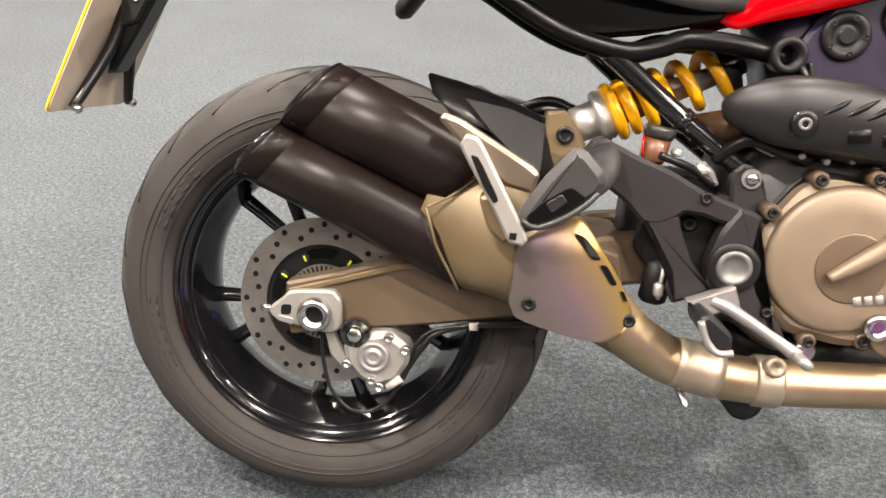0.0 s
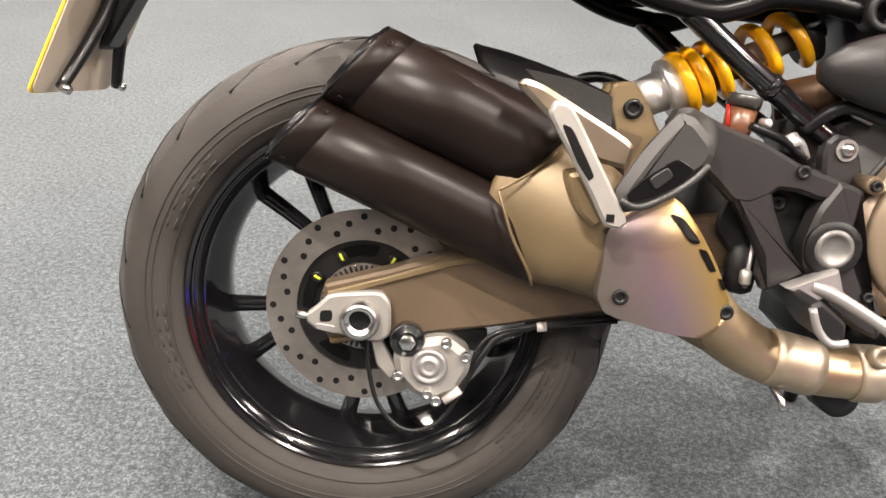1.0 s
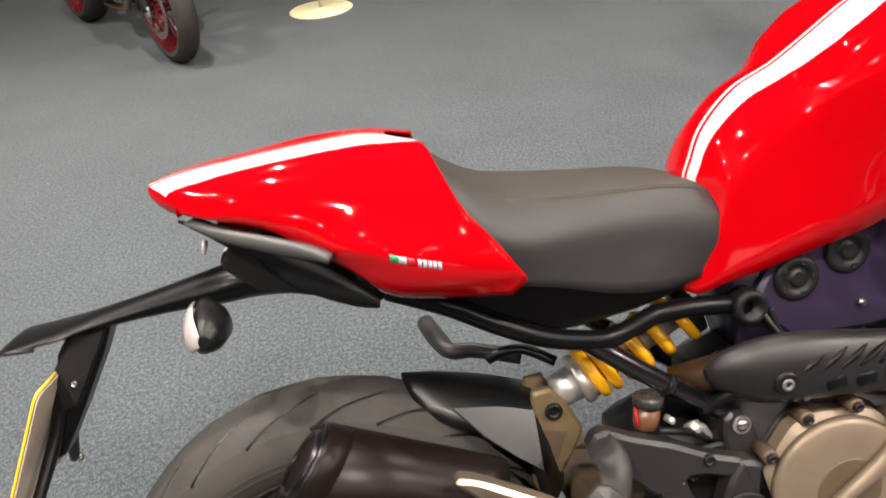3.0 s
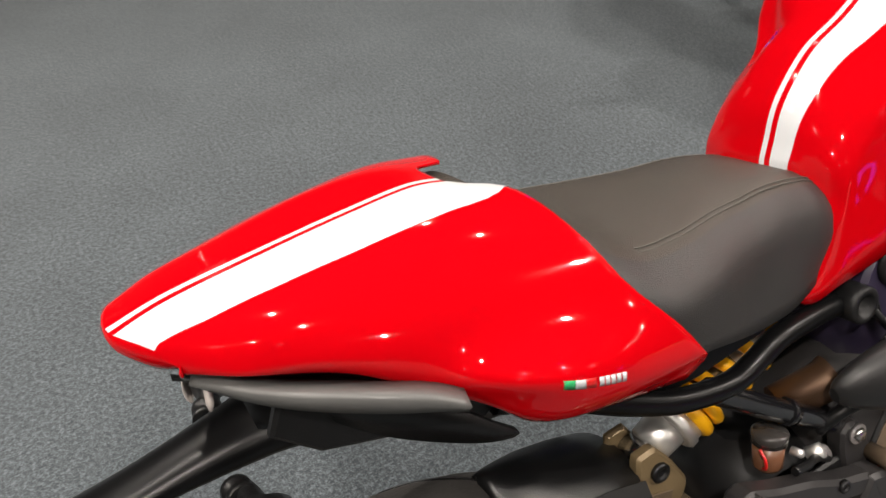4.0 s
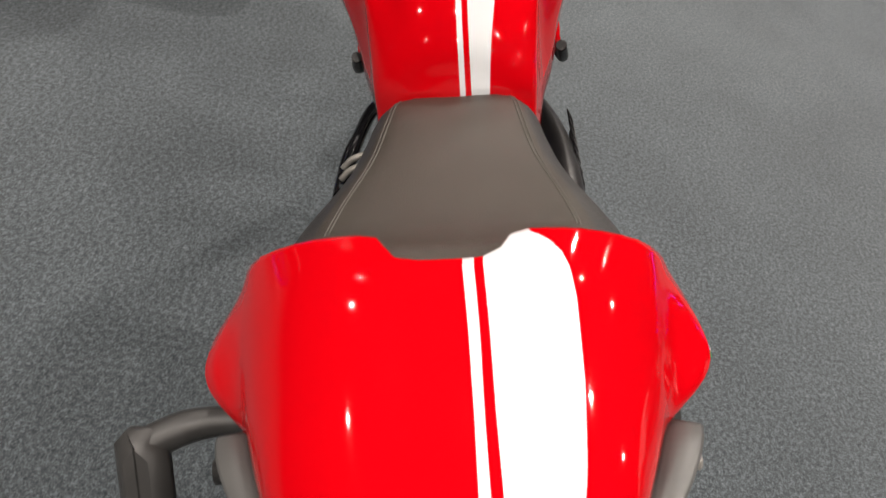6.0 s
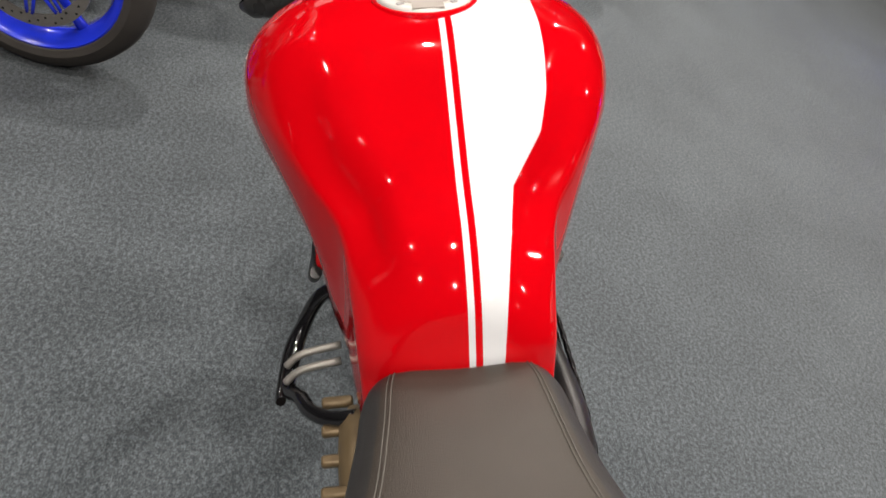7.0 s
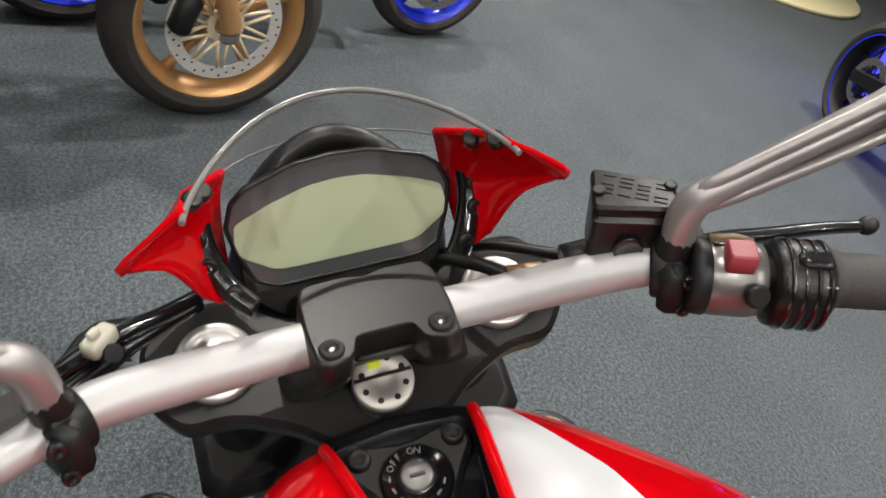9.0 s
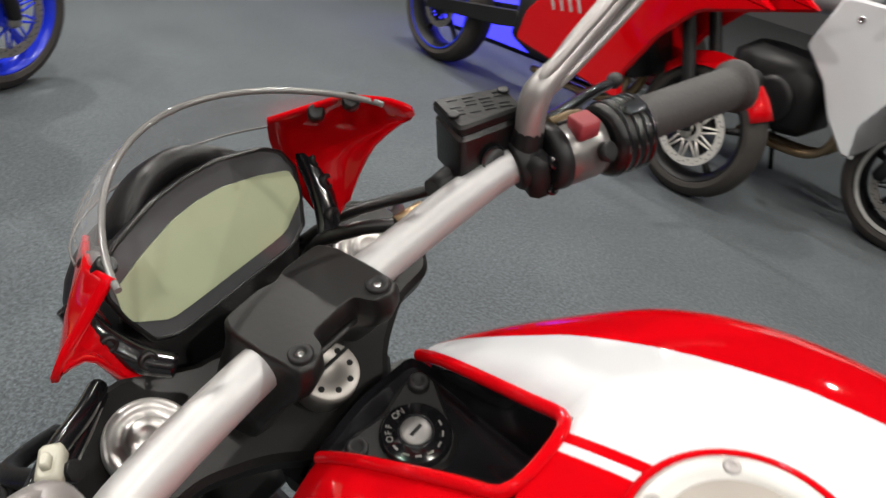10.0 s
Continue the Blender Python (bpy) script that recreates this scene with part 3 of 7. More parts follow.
def build_cowl():
    """Single-seat cowl: lines from tail to front edge, one after another from the crest down to the lower edge."""
    lines = [
        [(-0.168, 0.0, 0.938), (-0.12, 0.0, 0.949), (-0.05, 0.0, 0.958), (0.03, 0.0, 0.966), (0.09, 0.0, 0.9695), (0.123, 0.0, 0.9655)],
        [(-0.165, 0.026, 0.937), (-0.12, 0.030, 0.9485), (-0.05, 0.032, 0.9575), (0.03, 0.033, 0.9665), (0.09, 0.033, 0.9705), (0.127, 0.037, 0.9655)],
        [(-0.157, 0.042, 0.935), (-0.12, 0.050, 0.946), (-0.05, 0.054, 0.957), (0.03, 0.056, 0.968), (0.10, 0.056, 0.969), (0.159, 0.055, 0.958)],
        [(-0.145, 0.057, 0.930), (-0.11, 0.073, 0.937), (-0.05, 0.085, 0.949), (0.03, 0.090, 0.960), (0.10, 0.090, 0.965), (0.163, 0.086, 0.957)],
        [(-0.134, 0.068, 0.922), (-0.10, 0.091, 0.923), (-0.05, 0.113, 0.933), (0.03, 0.121, 0.944), (0.10, 0.124, 0.951), (0.166, 0.122, 0.949)],
        [(-0.129, 0.073, 0.914), (-0.095, 0.099, 0.909), (-0.05, 0.123, 0.910), (0.03, 0.146, 0.915), (0.10, 0.154, 0.923), (0.174, 0.159, 0.928)],
        [(-0.127, 0.073, 0.908), (-0.09, 0.102, 0.902), (-0.04, 0.127, 0.899), (0.03, 0.155, 0.886), (0.10, 0.178, 0.885), (0.190, 0.182, 0.894)],
        [(-0.126, 0.071, 0.9055), (-0.085, 0.100, 0.899), (-0.03, 0.126, 0.889), (0.03, 0.154, 0.868), (0.104, 0.208, 0.866), (0.222, 0.194, 0.855)],
        [(-0.119, 0.064, 0.9065), (-0.08, 0.095, 0.897), (-0.022, 0.123, 0.884), (0.04, 0.152, 0.852), (0.12, 0.208, 0.841), (0.243, 0.197, 0.824)],
        [(-0.112, 0.058, 0.9080), (-0.077, 0.090, 0.896), (-0.016, 0.120, 0.879), (0.050, 0.150, 0.842), (0.118, 0.194, 0.816), (0.252, 0.191, 0.809)],
        [(-0.104, 0.050, 0.9090), (-0.075, 0.084, 0.896), (-0.012, 0.118, 0.876), (0.060, 0.146, 0.838), (0.110, 0.170, 0.802), (0.236, 0.183, 0.791)],
    ]
    n, last = 44, len(lines) - 1
    smooth = [[Vector(q) for q in curve(line, n)] for line in lines]

    def at(i, u):
        """Point of row i at u lines from the crest; below zero on the right."""
        side, u = (-1 if u < 0 else 1), min(abs(u), last)
        j = min(int(u), last - 1)
        w = u - j
        row = lambda k: smooth[k][i] if k >= 0 else Vector((smooth[-k][i].x, -smooth[-k][i].y, smooth[-k][i].z))
        a, b, c, d = row(j - 1), row(j), row(j + 1), row(min(j + 2, last))
        q = 0.5 * ((2 * b) + (c - a) * w + (2 * a - 5 * b + 4 * c - d) * w * w + (3 * b - a - 3 * c + d) * w ** 3)
        return Vector((q.x, side * q.y, q.z))

    def sway(x):
        return -0.008 * max(0.0, 0.13 - x) / 0.3

    def find(i, y):
        lo, hi = 0.0, 5.0
        for _ in range(24):
            mid = (lo + hi) / 2
            lo, hi = (mid, hi) if at(i, mid).y < y else (lo, mid)
        return lo

    grid = []
    for i in range(n):
        x = at(i, 1.0).x
        thin = [float(np.interp(x, (-0.157, -0.118, -0.016, 0.049, 0.114), q)) for q in ((0.0261, 0.0245, 0.0213, 0.0184, 0.0143), (0.0338, 0.0323, 0.0281, 0.0264, 0.0230), (0.0410, 0.0400, 0.0351, 0.0330, 0.0298))]
        xa = at(i, 3.0).x
        wide = float(np.interp(xa, [-0.137, -0.10, -0.048, 0.009, 0.08, 0.112, 0.130, 0.148, 0.160], [0.0705, 0.0805, 0.0885, 0.0935, 0.0955, 0.094, 0.090, 0.080, 0.066]))
        ua, ub, uc, ud = (find(i, y + sway(x)) for y in (*thin, wide))
        us = [10 - 0.5 * k for k in range(21)] + [-ua, -ub, -uc, -(2 * uc + ud) / 3, -(uc + 2 * ud) / 3, -ud]
        us += [-ud - (10 - ud) * k / 18 for k in range(1, 19)]
        grid.append([q + Vector((0, sway(q.x), 0)) for q in (at(i, u) for u in us)])
    # the tail turns over into an upright red lip
    lip = []
    for dx, dz in ((0.016, 0.031), (0.007, 0.026), (-0.001, 0.014), (-0.0025, 0.006)):
        lip.append([q + Vector((dx, -0.06 * q.y * (dx > 0), -dz)) * min(1.0, max(0.02, (q.z - 0.914) / 0.018)) for q in grid[0]])
    grid = lip + grid
    white = [k for k in range(len(grid[0])) if k in (21, 23, 24, 25)]
    bm = grid_mesh(grid, lambda i, j: 1 if j in white and i > 3 else 0)
    tree = BVHTree.FromBMesh(bm)
    cowl = part("tail_cowl", bm, [RED, WHITE], bike, "glossy red single-seat cowl with white stripes", sharp=70)
    thicken(cowl, 0.003)
    for s in (-1, 1):
        edge = curve([(-0.124, 0.068, 0.893, 0.003), (-0.108, 0.087, 0.891, 0.008), (-0.090, 0.108, 0.887, 0.011), (-0.065, 0.132, 0.883, 0.014), (-0.035, 0.153, 0.878, 0.016), (-0.005, 0.170, 0.872, 0.016), (0.020, 0.181, 0.866, 0.014), (0.042, 0.188, 0.857, 0.008)], 26)
        bm = bmesh.new()
        skin(bm, [[(x + 0.008, s * (y - 0.03) + sway(x), z + 0.002), (x, s * (y - 0.003) + sway(x), z + d / 2), (x, s * y + sway(x), z + d / 2 - 0.003), (x - 0.002, s * (y - 0.004) + sway(x), z - d / 2), (x + 0.006, s * (y - 0.03) + sway(x), z - d / 2)] for x, y, z, d in edge])
        part("lower_trim", bm, TRIMGREY, cowl, "trim under the cowl, its grey lightened for reflected light")

        def sticker(name, material, parent, x0, x1, label=""):
            """A small sticker laid on the flank."""
            rows = []
            for k in range(4):
                x = x0 + (x1 - x0) * k / 3
                z = 0.8565 - 0.285 * (x - 0.105)
                rows.append([tree.ray_cast(Vector((x, s * 0.4, z + h)), Vector((0, -s, 0)))[0] + Vector((0, s * 0.0006, 0)) for h in (-0.0042, 0.0, 0.0042)])
            b = bmesh.new()
            skin(b, rows, False, False)
            return thicken(part(name, b, material, parent, label), -0.0003)

        fl = sticker("flag_sticker", GREEN, cowl, 0.105, 0.1135, "small three-colour flag sticker")
        sticker("white_band", WHITE, cowl, 0.1135, 0.122)
        sticker("red_band", REDCAP, cowl, 0.122, 0.1305)
        for k in range(5):
            sticker("bar", WHITE, cowl, 0.1335 + 0.0052 * k, 0.1375 + 0.0052 * k)
    return cowl


def build_seat():
    st = [(0.12, 0.952, 0.06, 0.93, 0.06, 0.90), (0.16, 0.950, 0.12, 0.91, 0.12, 0.87), (0.195, 0.925, 0.160, 0.87, 0.155, 0.81), (0.24, 0.904, 0.172, 0.845, 0.165, 0.796), (0.30, 0.896, 0.157, 0.835, 0.155, 0.782),
          (0.37, 0.892, 0.127, 0.83, 0.130, 0.758), (0.44, 0.888, 0.110, 0.82, 0.112, 0.748), (0.50, 0.874, 0.101, 0.81, 0.092, 0.752), (0.53, 0.855, 0.090, 0.80, 0.078, 0.757), (0.55, 0.815, 0.078, 0.785, 0.07, 0.765)]
    cols = lambda x, hw: [hw * q for q in (-1, -0.985, -0.95, -0.88, -0.78, -0.68, -0.5, -0.25, 0, 0.25, 0.5, 0.68, 0.78, 0.88, 0.95, 0.985, 1)]
    grid, cuts = shell(st, 44, cols, 5, lambda x: float(np.interp(x, [0.15, 0.25, 0.40, 0.50], [2.6, 1.9, 2.0, 2.6])), lambda p, x, hw: [p[0], p[1], p[2] - 0.006 * max(0, 1 - (p[1] / (hw * 0.6)) ** 2)])
    seat = part("seat", grid_mesh(grid, lambda i, j: 0 if 9 <= j < 17 else 1), [SEATMAT, SEATSIDE], bike, "dark grey textured vinyl rider's seat", sharp=80)
    thicken(seat, 0.01)
    for j in (10, 16):
        for o in (0.0, 0.0045):
            line = [Vector(row[j]) + Vector((0, (1 if j > 12 else -1) * o, 0.0005 - 0.5 * o)) for row in grid if 0.24 < row[j][0] < 0.527]
            part("seam", tube(line, 0.0008, 6), THREAD, seat)
    return seat


build_rear_wheel()
build_tank()
build_cowl()
build_seat()


# ---- right-hand side: swingarm, brake, exhaust, frame, engine ----
def oval(stations, n=24, steps=None, cap=True, bm=None):
    """A loft of ovals along a line in the bike's upright plane: rows of (x, y, z, half depth across, half height)."""
    bm = bm or bmesh.new()
    st = curve(stations, steps) if steps else [np.array(s, float) for s in stations]
    rings = []
    for i, s in enumerate(st):
        d = Vector((st[min(i + 1, len(st) - 1)] - st[max(i - 1, 0)])[:3])
        d = Vector((d.x, 0, d.z)).normalized()
        up = Vector((-d.z, 0, d.x))
        c = Vector(s[:3])
        rings.append([c + Vector((0, 1, 0)) * s[3] * math.cos(a) + up * s[4] * math.sin(a) for a in [2 * math.pi * q / n for q in range(n)]])
    skin(bm, rings, True, cap)
    return bm


def heat_tint(name):
    """Bare steel that has coloured from grey-violet to straw with the heat of the pipe."""
    m = mat(name, (0.3, 0.26, 0.26), 0.36, metal=0.75, vary=0.06, scale=30)
    nt = m.node_tree
    b = nt.nodes["Principled BSDF"]
    co = nt.nodes.new("ShaderNodeTexCoord")
    sep = nt.nodes.new("ShaderNodeSeparateXYZ")
    nt.links.new(co.outputs["Object"], sep.inputs[0])
    nz = nt.nodes.new("ShaderNodeTexNoise")
    nz.inputs["Scale"].default_value = 12
    nt.links.new(co.outputs["Object"], nz.inputs["Vector"])
    k = nt.nodes.new("ShaderNodeMath")
    k.operation = "MULTIPLY_ADD"
    k.inputs[1].default_value = 0.02
    nt.links.new(nz.outputs["Fac"], k.inputs[0])
    nt.links.new(sep.outputs["X"], k.inputs[2])
    k2 = nt.nodes.new("ShaderNodeMath")
    k2.operation = "MULTIPLY_ADD"
    k2.inputs[1].default_value = 0.55
    nt.links.new(sep.outputs["Z"], k2.inputs[0])
    nt.links.new(k.outputs[0], k2.inputs[2])
    r = nt.nodes.new("ShaderNodeMapRange")
    r.inputs["From Min"].default_value, r.inputs["From Max"].default_value = 0.47, 0.66
    nt.links.new(k2.outputs[0], r.inputs["Value"])
    ramp = nt.nodes.new("ShaderNodeValToRGB")
    e = ramp.color_ramp.elements
    e[0].position, e[0].color = 0.1, (0.185, 0.158, 0.140, 1)
    e[1].position, e[1].color = 1.0, (0.31, 0.21, 0.085, 1)
    for p, c in ((0.42, (0.215, 0.160, 0.170, 1)), (0.6, (0.29, 0.205, 0.13, 1)), (0.78, (0.42, 0.275, 0.085, 1))):
        q = e.new(p)
        q.color = c
    nt.links.new(r.outputs["Result"], ramp.inputs["Fac"])
    nt.links.new(ramp.outputs["Color"], b.inputs["Base Color"])
    return m


TINT = heat_tint("heat_tinted_shield")


def build_swingarm():
    arm = [(-0.045, 0.300), (-0.045, 0.352), (0.03, 0.376), (0.1, 0.402), (0.25, 0.435), (0.34, 0.450), (0.385, 0.440), (0.395, 0.40), (0.37, 0.367), (0.272, 0.343), (0.154, 0.316), (0.034, 0.295), (-0.032, 0.280)]
    sw = part("swingarm", plate(arm, -0.132, -0.098, 0.004), SWING, bike, "bronze alloy swingarm")
    part("left_arm", plate(arm, 0.098, 0.132, 0.004), SWING, sw)
    for s in (-1, 1):
        part("pivot_arm", plate(rounded([(0.35, 0.452), (0.45, 0.468), (0.53, 0.47), (0.54, 0.43), (0.50, 0.405), (0.42, 0.395), (0.36, 0.38)], 0.2), s * 0.060, s * 0.098, 0.006), SWING, sw)
    part("cross_brace", box(pose(0.37, 0, 0.42), (0.09, 0.19, 0.06), 0.02), SWING, sw)
    ridge = [(-0.040, 0.345), (0.03, 0.369), (0.1, 0.395), (0.2, 0.418), (0.2, 0.410), (0.1, 0.386), (0.03, 0.361), (-0.040, 0.337)]
    part("upper_ridge", plate(ridge, -0.136, -0.130, 0.0015), BRONZE, sw)
    part("lower_ridge", plate([(-0.036, 0.289), (0.03, 0.302), (0.03, 0.297), (-0.034, 0.283)], -0.136, -0.130, 0.0015), BRONZE, sw)
    blk = rounded([(-0.061, 0.321), (-0.05, 0.330), (-0.036, 0.346), (0.022, 0.353), (0.034, 0.34), (0.036, 0.302), (0.022, 0.291), (-0.05, 0.302), (-0.061, 0.310)], 0.25)
    adj = part("axle_adjuster", plate(blk, -0.147, -0.130, 0.003), ALLOY, sw, "cast alloy chain adjuster block")
    part("slot", plate(rounded([(-0.046, 0.312), (-0.032, 0.314), (-0.032, 0.328), (-0.046, 0.326)], 0.3), -0.1478, -0.1465, 0.0004), PLASTIC, adj)
    part("step", plate(rounded([(-0.050, 0.304), (-0.028, 0.300), (-0.028, 0.309), (-0.050, 0.311)], 0.2), -0.1490, -0.1465, 0.0008), GREYALLOY, adj)
    part("adjuster_screw", tube([(-0.075, -0.138, 0.316), (-0.055, -0.138, 0.316)], 0.0045, 8), STEEL, adj)
    part("axle_nut", lathe([(0, 0.0235), (-0.006, 0.0235), (-0.009, 0.021), (-0.011, 0.021), (-0.011, 0.0135), (0.002, 0.012)], (0, -0.1465, 0.318), (0, 1, 0), 28), STEEL, sw)
    part("axle_bore", lathe([(0, 0.0125), (-0.001, 0.0125)], (0, -0.147, 0.318), (0, 1, 0), 20), PLASTIC, sw)
    m = part("shock_mount", plate(rounded([(0.276, 0.606), (0.302, 0.610), (0.322, 0.585), (0.345, 0.545), (0.322, 0.50), (0.275, 0.43), (0.268, 0.50), (0.274, 0.56)], 0.2), -0.052, -0.034, 0.004), BRONZE, sw)
    part("web", plate([(0.282, 0.555), (0.32, 0.545), (0.30, 0.49), (0.282, 0.47)], -0.0535, -0.050, 0.001), SWING, m)
    bolt(m, (0.303, -0.054, 0.578), (0, -1, 0), 0.012, 0.004, PLASTIC)
    part("left_shock_mount", plate([(0.276, 0.606), (0.302, 0.610), (0.345, 0.545), (0.275, 0.43), (0.268, 0.50)], 0.0, 0.012, 0.004), BRONZE, sw)
    return sw


def build_caliper():
    body = rounded([(0.046, 0.252), (0.040, 0.28), (0.06, 0.297), (0.1, 0.306), (0.128, 0.288), (0.133, 0.268), (0.118, 0.238), (0.09, 0.224), (0.066, 0.232)], 0.25)
    cal = part("brake_caliper", plate(body, -0.150, -0.102, 0.008), ALLOY, bike, "silver cast rear brake caliper")
    part("piston_boss", lathe([(0, 0.022), (-0.007, 0.021), (-0.009, 0.018), (-0.006, 0.016), (-0.006, 0.012), (-0.009, 0.011), (-0.010, 0.008), (-0.007, 0.006)], (0.083, -0.148, 0.270), (0, 1, 0), 24), GREYALLOY, cal)
    part("carrier", plate([(-0.01, 0.285), (0.04, 0.298), (0.10, 0.318), (0.15, 0.305), (0.15, 0.275), (0.10, 0.285), (0.04, 0.25), (0.01, 0.262)], -0.112, -0.098, 0.003), SATIN, cal)
    part("slide_pin_boot", lathe([(0, 0.020), (-0.012, 0.0205), (-0.016, 0.018), (-0.016, 0.013), (-0.019, 0.012)], (0.056, -0.136, 0.298), (0, 1, 0), 24), BLACKGLOSS, cal)
    part("slide_pin", lathe([(0, 0.010), (-0.003, 0.010), (-0.004, 0.008)], (0.056, -0.1545, 0.298), (0, 1, 0), 6), STEEL, cal)
    for x, z in ((0.048, 0.256), (0.101, 0.299), (0.124, 0.284), (0.083, 0.236), (0.094, 0.228)):
        bolt(cal, (x, -0.152, z), (0, -1, 0), 0.0065, 0.004)
    part("abs_bracket", plate([(0.012, 0.296), (0.024, 0.296), (0.05, 0.252), (0.038, 0.246), (0.022, 0.262)], -0.140, -0.128, 0.002), ALLOY, cal)
    part("sensor_cable", tube([(0.010, -0.135, 0.292), (0.012, -0.140, 0.262), (0.028, -0.145, 0.214), (0.062, -0.146, 0.186), (0.100, -0.146, 0.200), (0.128, -0.143, 0.25), (0.138, -0.140, 0.29), (0.16, -0.136, 0.312), (0.21, -0.133, 0.322), (0.30, -0.125, 0.333)], 0.0028, 8, 50), PLASTIC, cal)
    part("brake_hose", tube([(0.095, -0.14, 0.226), (0.115, -0.143, 0.232), (0.145, -0.138, 0.285), (0.165, -0.134, 0.308), (0.22, -0.131, 0.326), (0.31, -0.12, 0.338)], 0.0042, 10, 40), PLASTIC, cal)
    part("hose_sleeve", tube([(0.104, -0.146, 0.226), (0.122, -0.146, 0.242)], 0.0055, 10), LENS, cal)
    part("cable_clip", tube([(0.205, -0.134, 0.321), (0.216, -0.134, 0.323)], 0.0058, 10), LENS, cal)
    return cal


def build_exhaust():
    """Two stacked oval silencers, their collector, the tinted shield and the pipe."""
    d = Vector((0.931, 0, -0.365))
    up = Vector((0.365, 0, 0.931))
    ex = part("exhaust", oval([(0.130, -0.140, 0.478, 0.042, 0.070), (0.165, -0.146, 0.468, 0.048, 0.074), (0.20, -0.153, 0.460, 0.054, 0.078), (0.235, -0.160, 0.449, 0.059, 0.074), (0.27, -0.165, 0.43, 0.054, 0.062), (0.32, -0.168, 0.405, 0.042, 0.05), (0.37, -0.166, 0.372, 0.034, 0.040), (0.405, -0.16, 0.347, 0.031, 0.033)], 28, 24), BRONZE, bike, "exhaust with bronze collector and twin black silencers")
    mid = Vector((-0.056, -0.148, 0.563))
    for off, r, a1, y in ((-0.0385, 0.0455, 0.275, -0.146), (0.0490, 0.0520, 0.262, -0.140)):
        c0 = mid + up * off
        c0.y = y
        rings = []
        prof = [(0.0, -0.002, 0.80), (0.0, 0.0, 0.92), (0.0, 0.002, 0.985), (0.0, 0.006, 1.0), (0.0, 0.030, 1.0), (0.0, 0.0305, 0.985), (0.0, 0.0325, 0.985), (0.0, 0.033, 1.0), (0.4, 0.03, 1.0), (0.7, 0.03, 1.0), (0.9, 0.0, 1.0), (1.0, 0.0, 0.985)]
        n = 32
        for f, a, s in prof:
            ring = []
            for q in range(n):
                th = 2 * math.pi * q / n
                w = r * s * math.sin(th)
                h = off + w
                front = 0.215 + (0.45 * h if h > 0 else -1.0 * h)
                ring.append(c0 + d * ((0.335 * h + a) * (1 - f) + (front + a) * f) + up * w + Vector((0, 1, 0)) * (r * 1.08) * s * math.cos(th))
            rings.append(ring)
        bm = bmesh.new()
        skin(bm, rings)
        can = part("silencer", bm, CANBLACK, ex, "ceramic black oval silencer")
        bm = bmesh.new()
        rim = []
        for a, s in ((-0.0025, 0.80), (-0.006, 0.77), (-0.006, 0.70), (0.02, 0.66), (0.03, 0.05)):
            rim.append([c0 + d * (a + 0.335 * (off + r * s * math.sin(th))) + up * (r * s * math.sin(th)) + Vector((0, 1, 0)) * (r * 1.08) * s * math.cos(th) for th in [2 * math.pi * q / 28 for q in range(28)]])
        skin(bm, rim, True, False)
        part("outlet", bm, BLACKGLOSS, can)
        edge = [c0 + d * (0.0005 + 0.335 * (off + r * 0.955 * math.sin(th))) + up * (r * 0.955 * math.sin(th)) + Vector((0, 1, 0)) * (r * 1.08) * 0.955 * math.cos(th) for th in [2 * math.pi * q / 40 for q in range(41)]]
        part("end_rim", tube(edge, 0.0026, 8), BLACKGLOSS, can, "polished black end rim")
        for th in (0.75, 1.25):
            p = c0 + d * (0.016 + 0.335 * (off + r * math.sin(th * math.pi))) + up * (r * math.sin(th * math.pi)) + Vector((0, 1, 0)) * (r * 1.08) * math.cos(th * math.pi)
            nrm = up * math.sin(th * math.pi) + Vector((0, 1, 0)) * math.cos(th * math.pi)
            bolt(can, p, nrm, 0.0036, 0.0010, CANBLACK, "rivet")
    # weld seams between the cans and the collector
    part("weld_seam", tube([(0.139, -0.2, 0.487), (0.146, -0.206, 0.470), (0.158, -0.207, 0.44), (0.178, -0.2, 0.405), (0.186, -0.185, 0.385)], 0.0018, 8, 16), BRONZE, ex)
    part("seam_bracket", tube([(0.138, -0.199, 0.487), (0.17, -0.192, 0.506), (0.198, -0.18, 0.53)], 0.0016, 8, 10), BRONZE, ex)
    # tinted shield: a dished sheet
    out = rounded([(0.250, 0.462), (0.295, 0.486), (0.318, 0.497), (0.330, 0.490), (0.350, 0.465), (0.376, 0.430), (0.403, 0.386), (0.398, 0.358), (0.373, 0.345), (0.332, 0.351), (0.258, 0.370), (0.248, 0.39), (0.250, 0.42)], 0.22, 2)
    c = (0.32, 0.418)
    bm = bmesh.new()

    def depth(x, z):
        return -0.226 + 0.034 * max(0.0, (x - 0.285) / 0.115) ** 2 + 1.6 * max(0.0, z - 0.45) ** 2 * 4

    rings = []
    for s, back in ((1.0, 0.022), (1.0, 0.004), (0.985, 0.0005), (0.92, 0.0), (0.75, -0.001), (0.5, -0.0015), (0.25, -0.002), (0.02, -0.002)):
        rings.append([(c[0] + (x - c[0]) * s, depth(c[0] + (x - c[0]) * s, c[1] + (z - c[1]) * s) + back, c[1] + (z - c[1]) * s) for x, z in out])
    skin(bm, rings)
    bmesh.ops.recalc_face_normals(bm, faces=bm.faces)
    sh = part("heat_shield", bm, TINT, ex, "heat-tinted violet and gold steel shield", sharp=60)
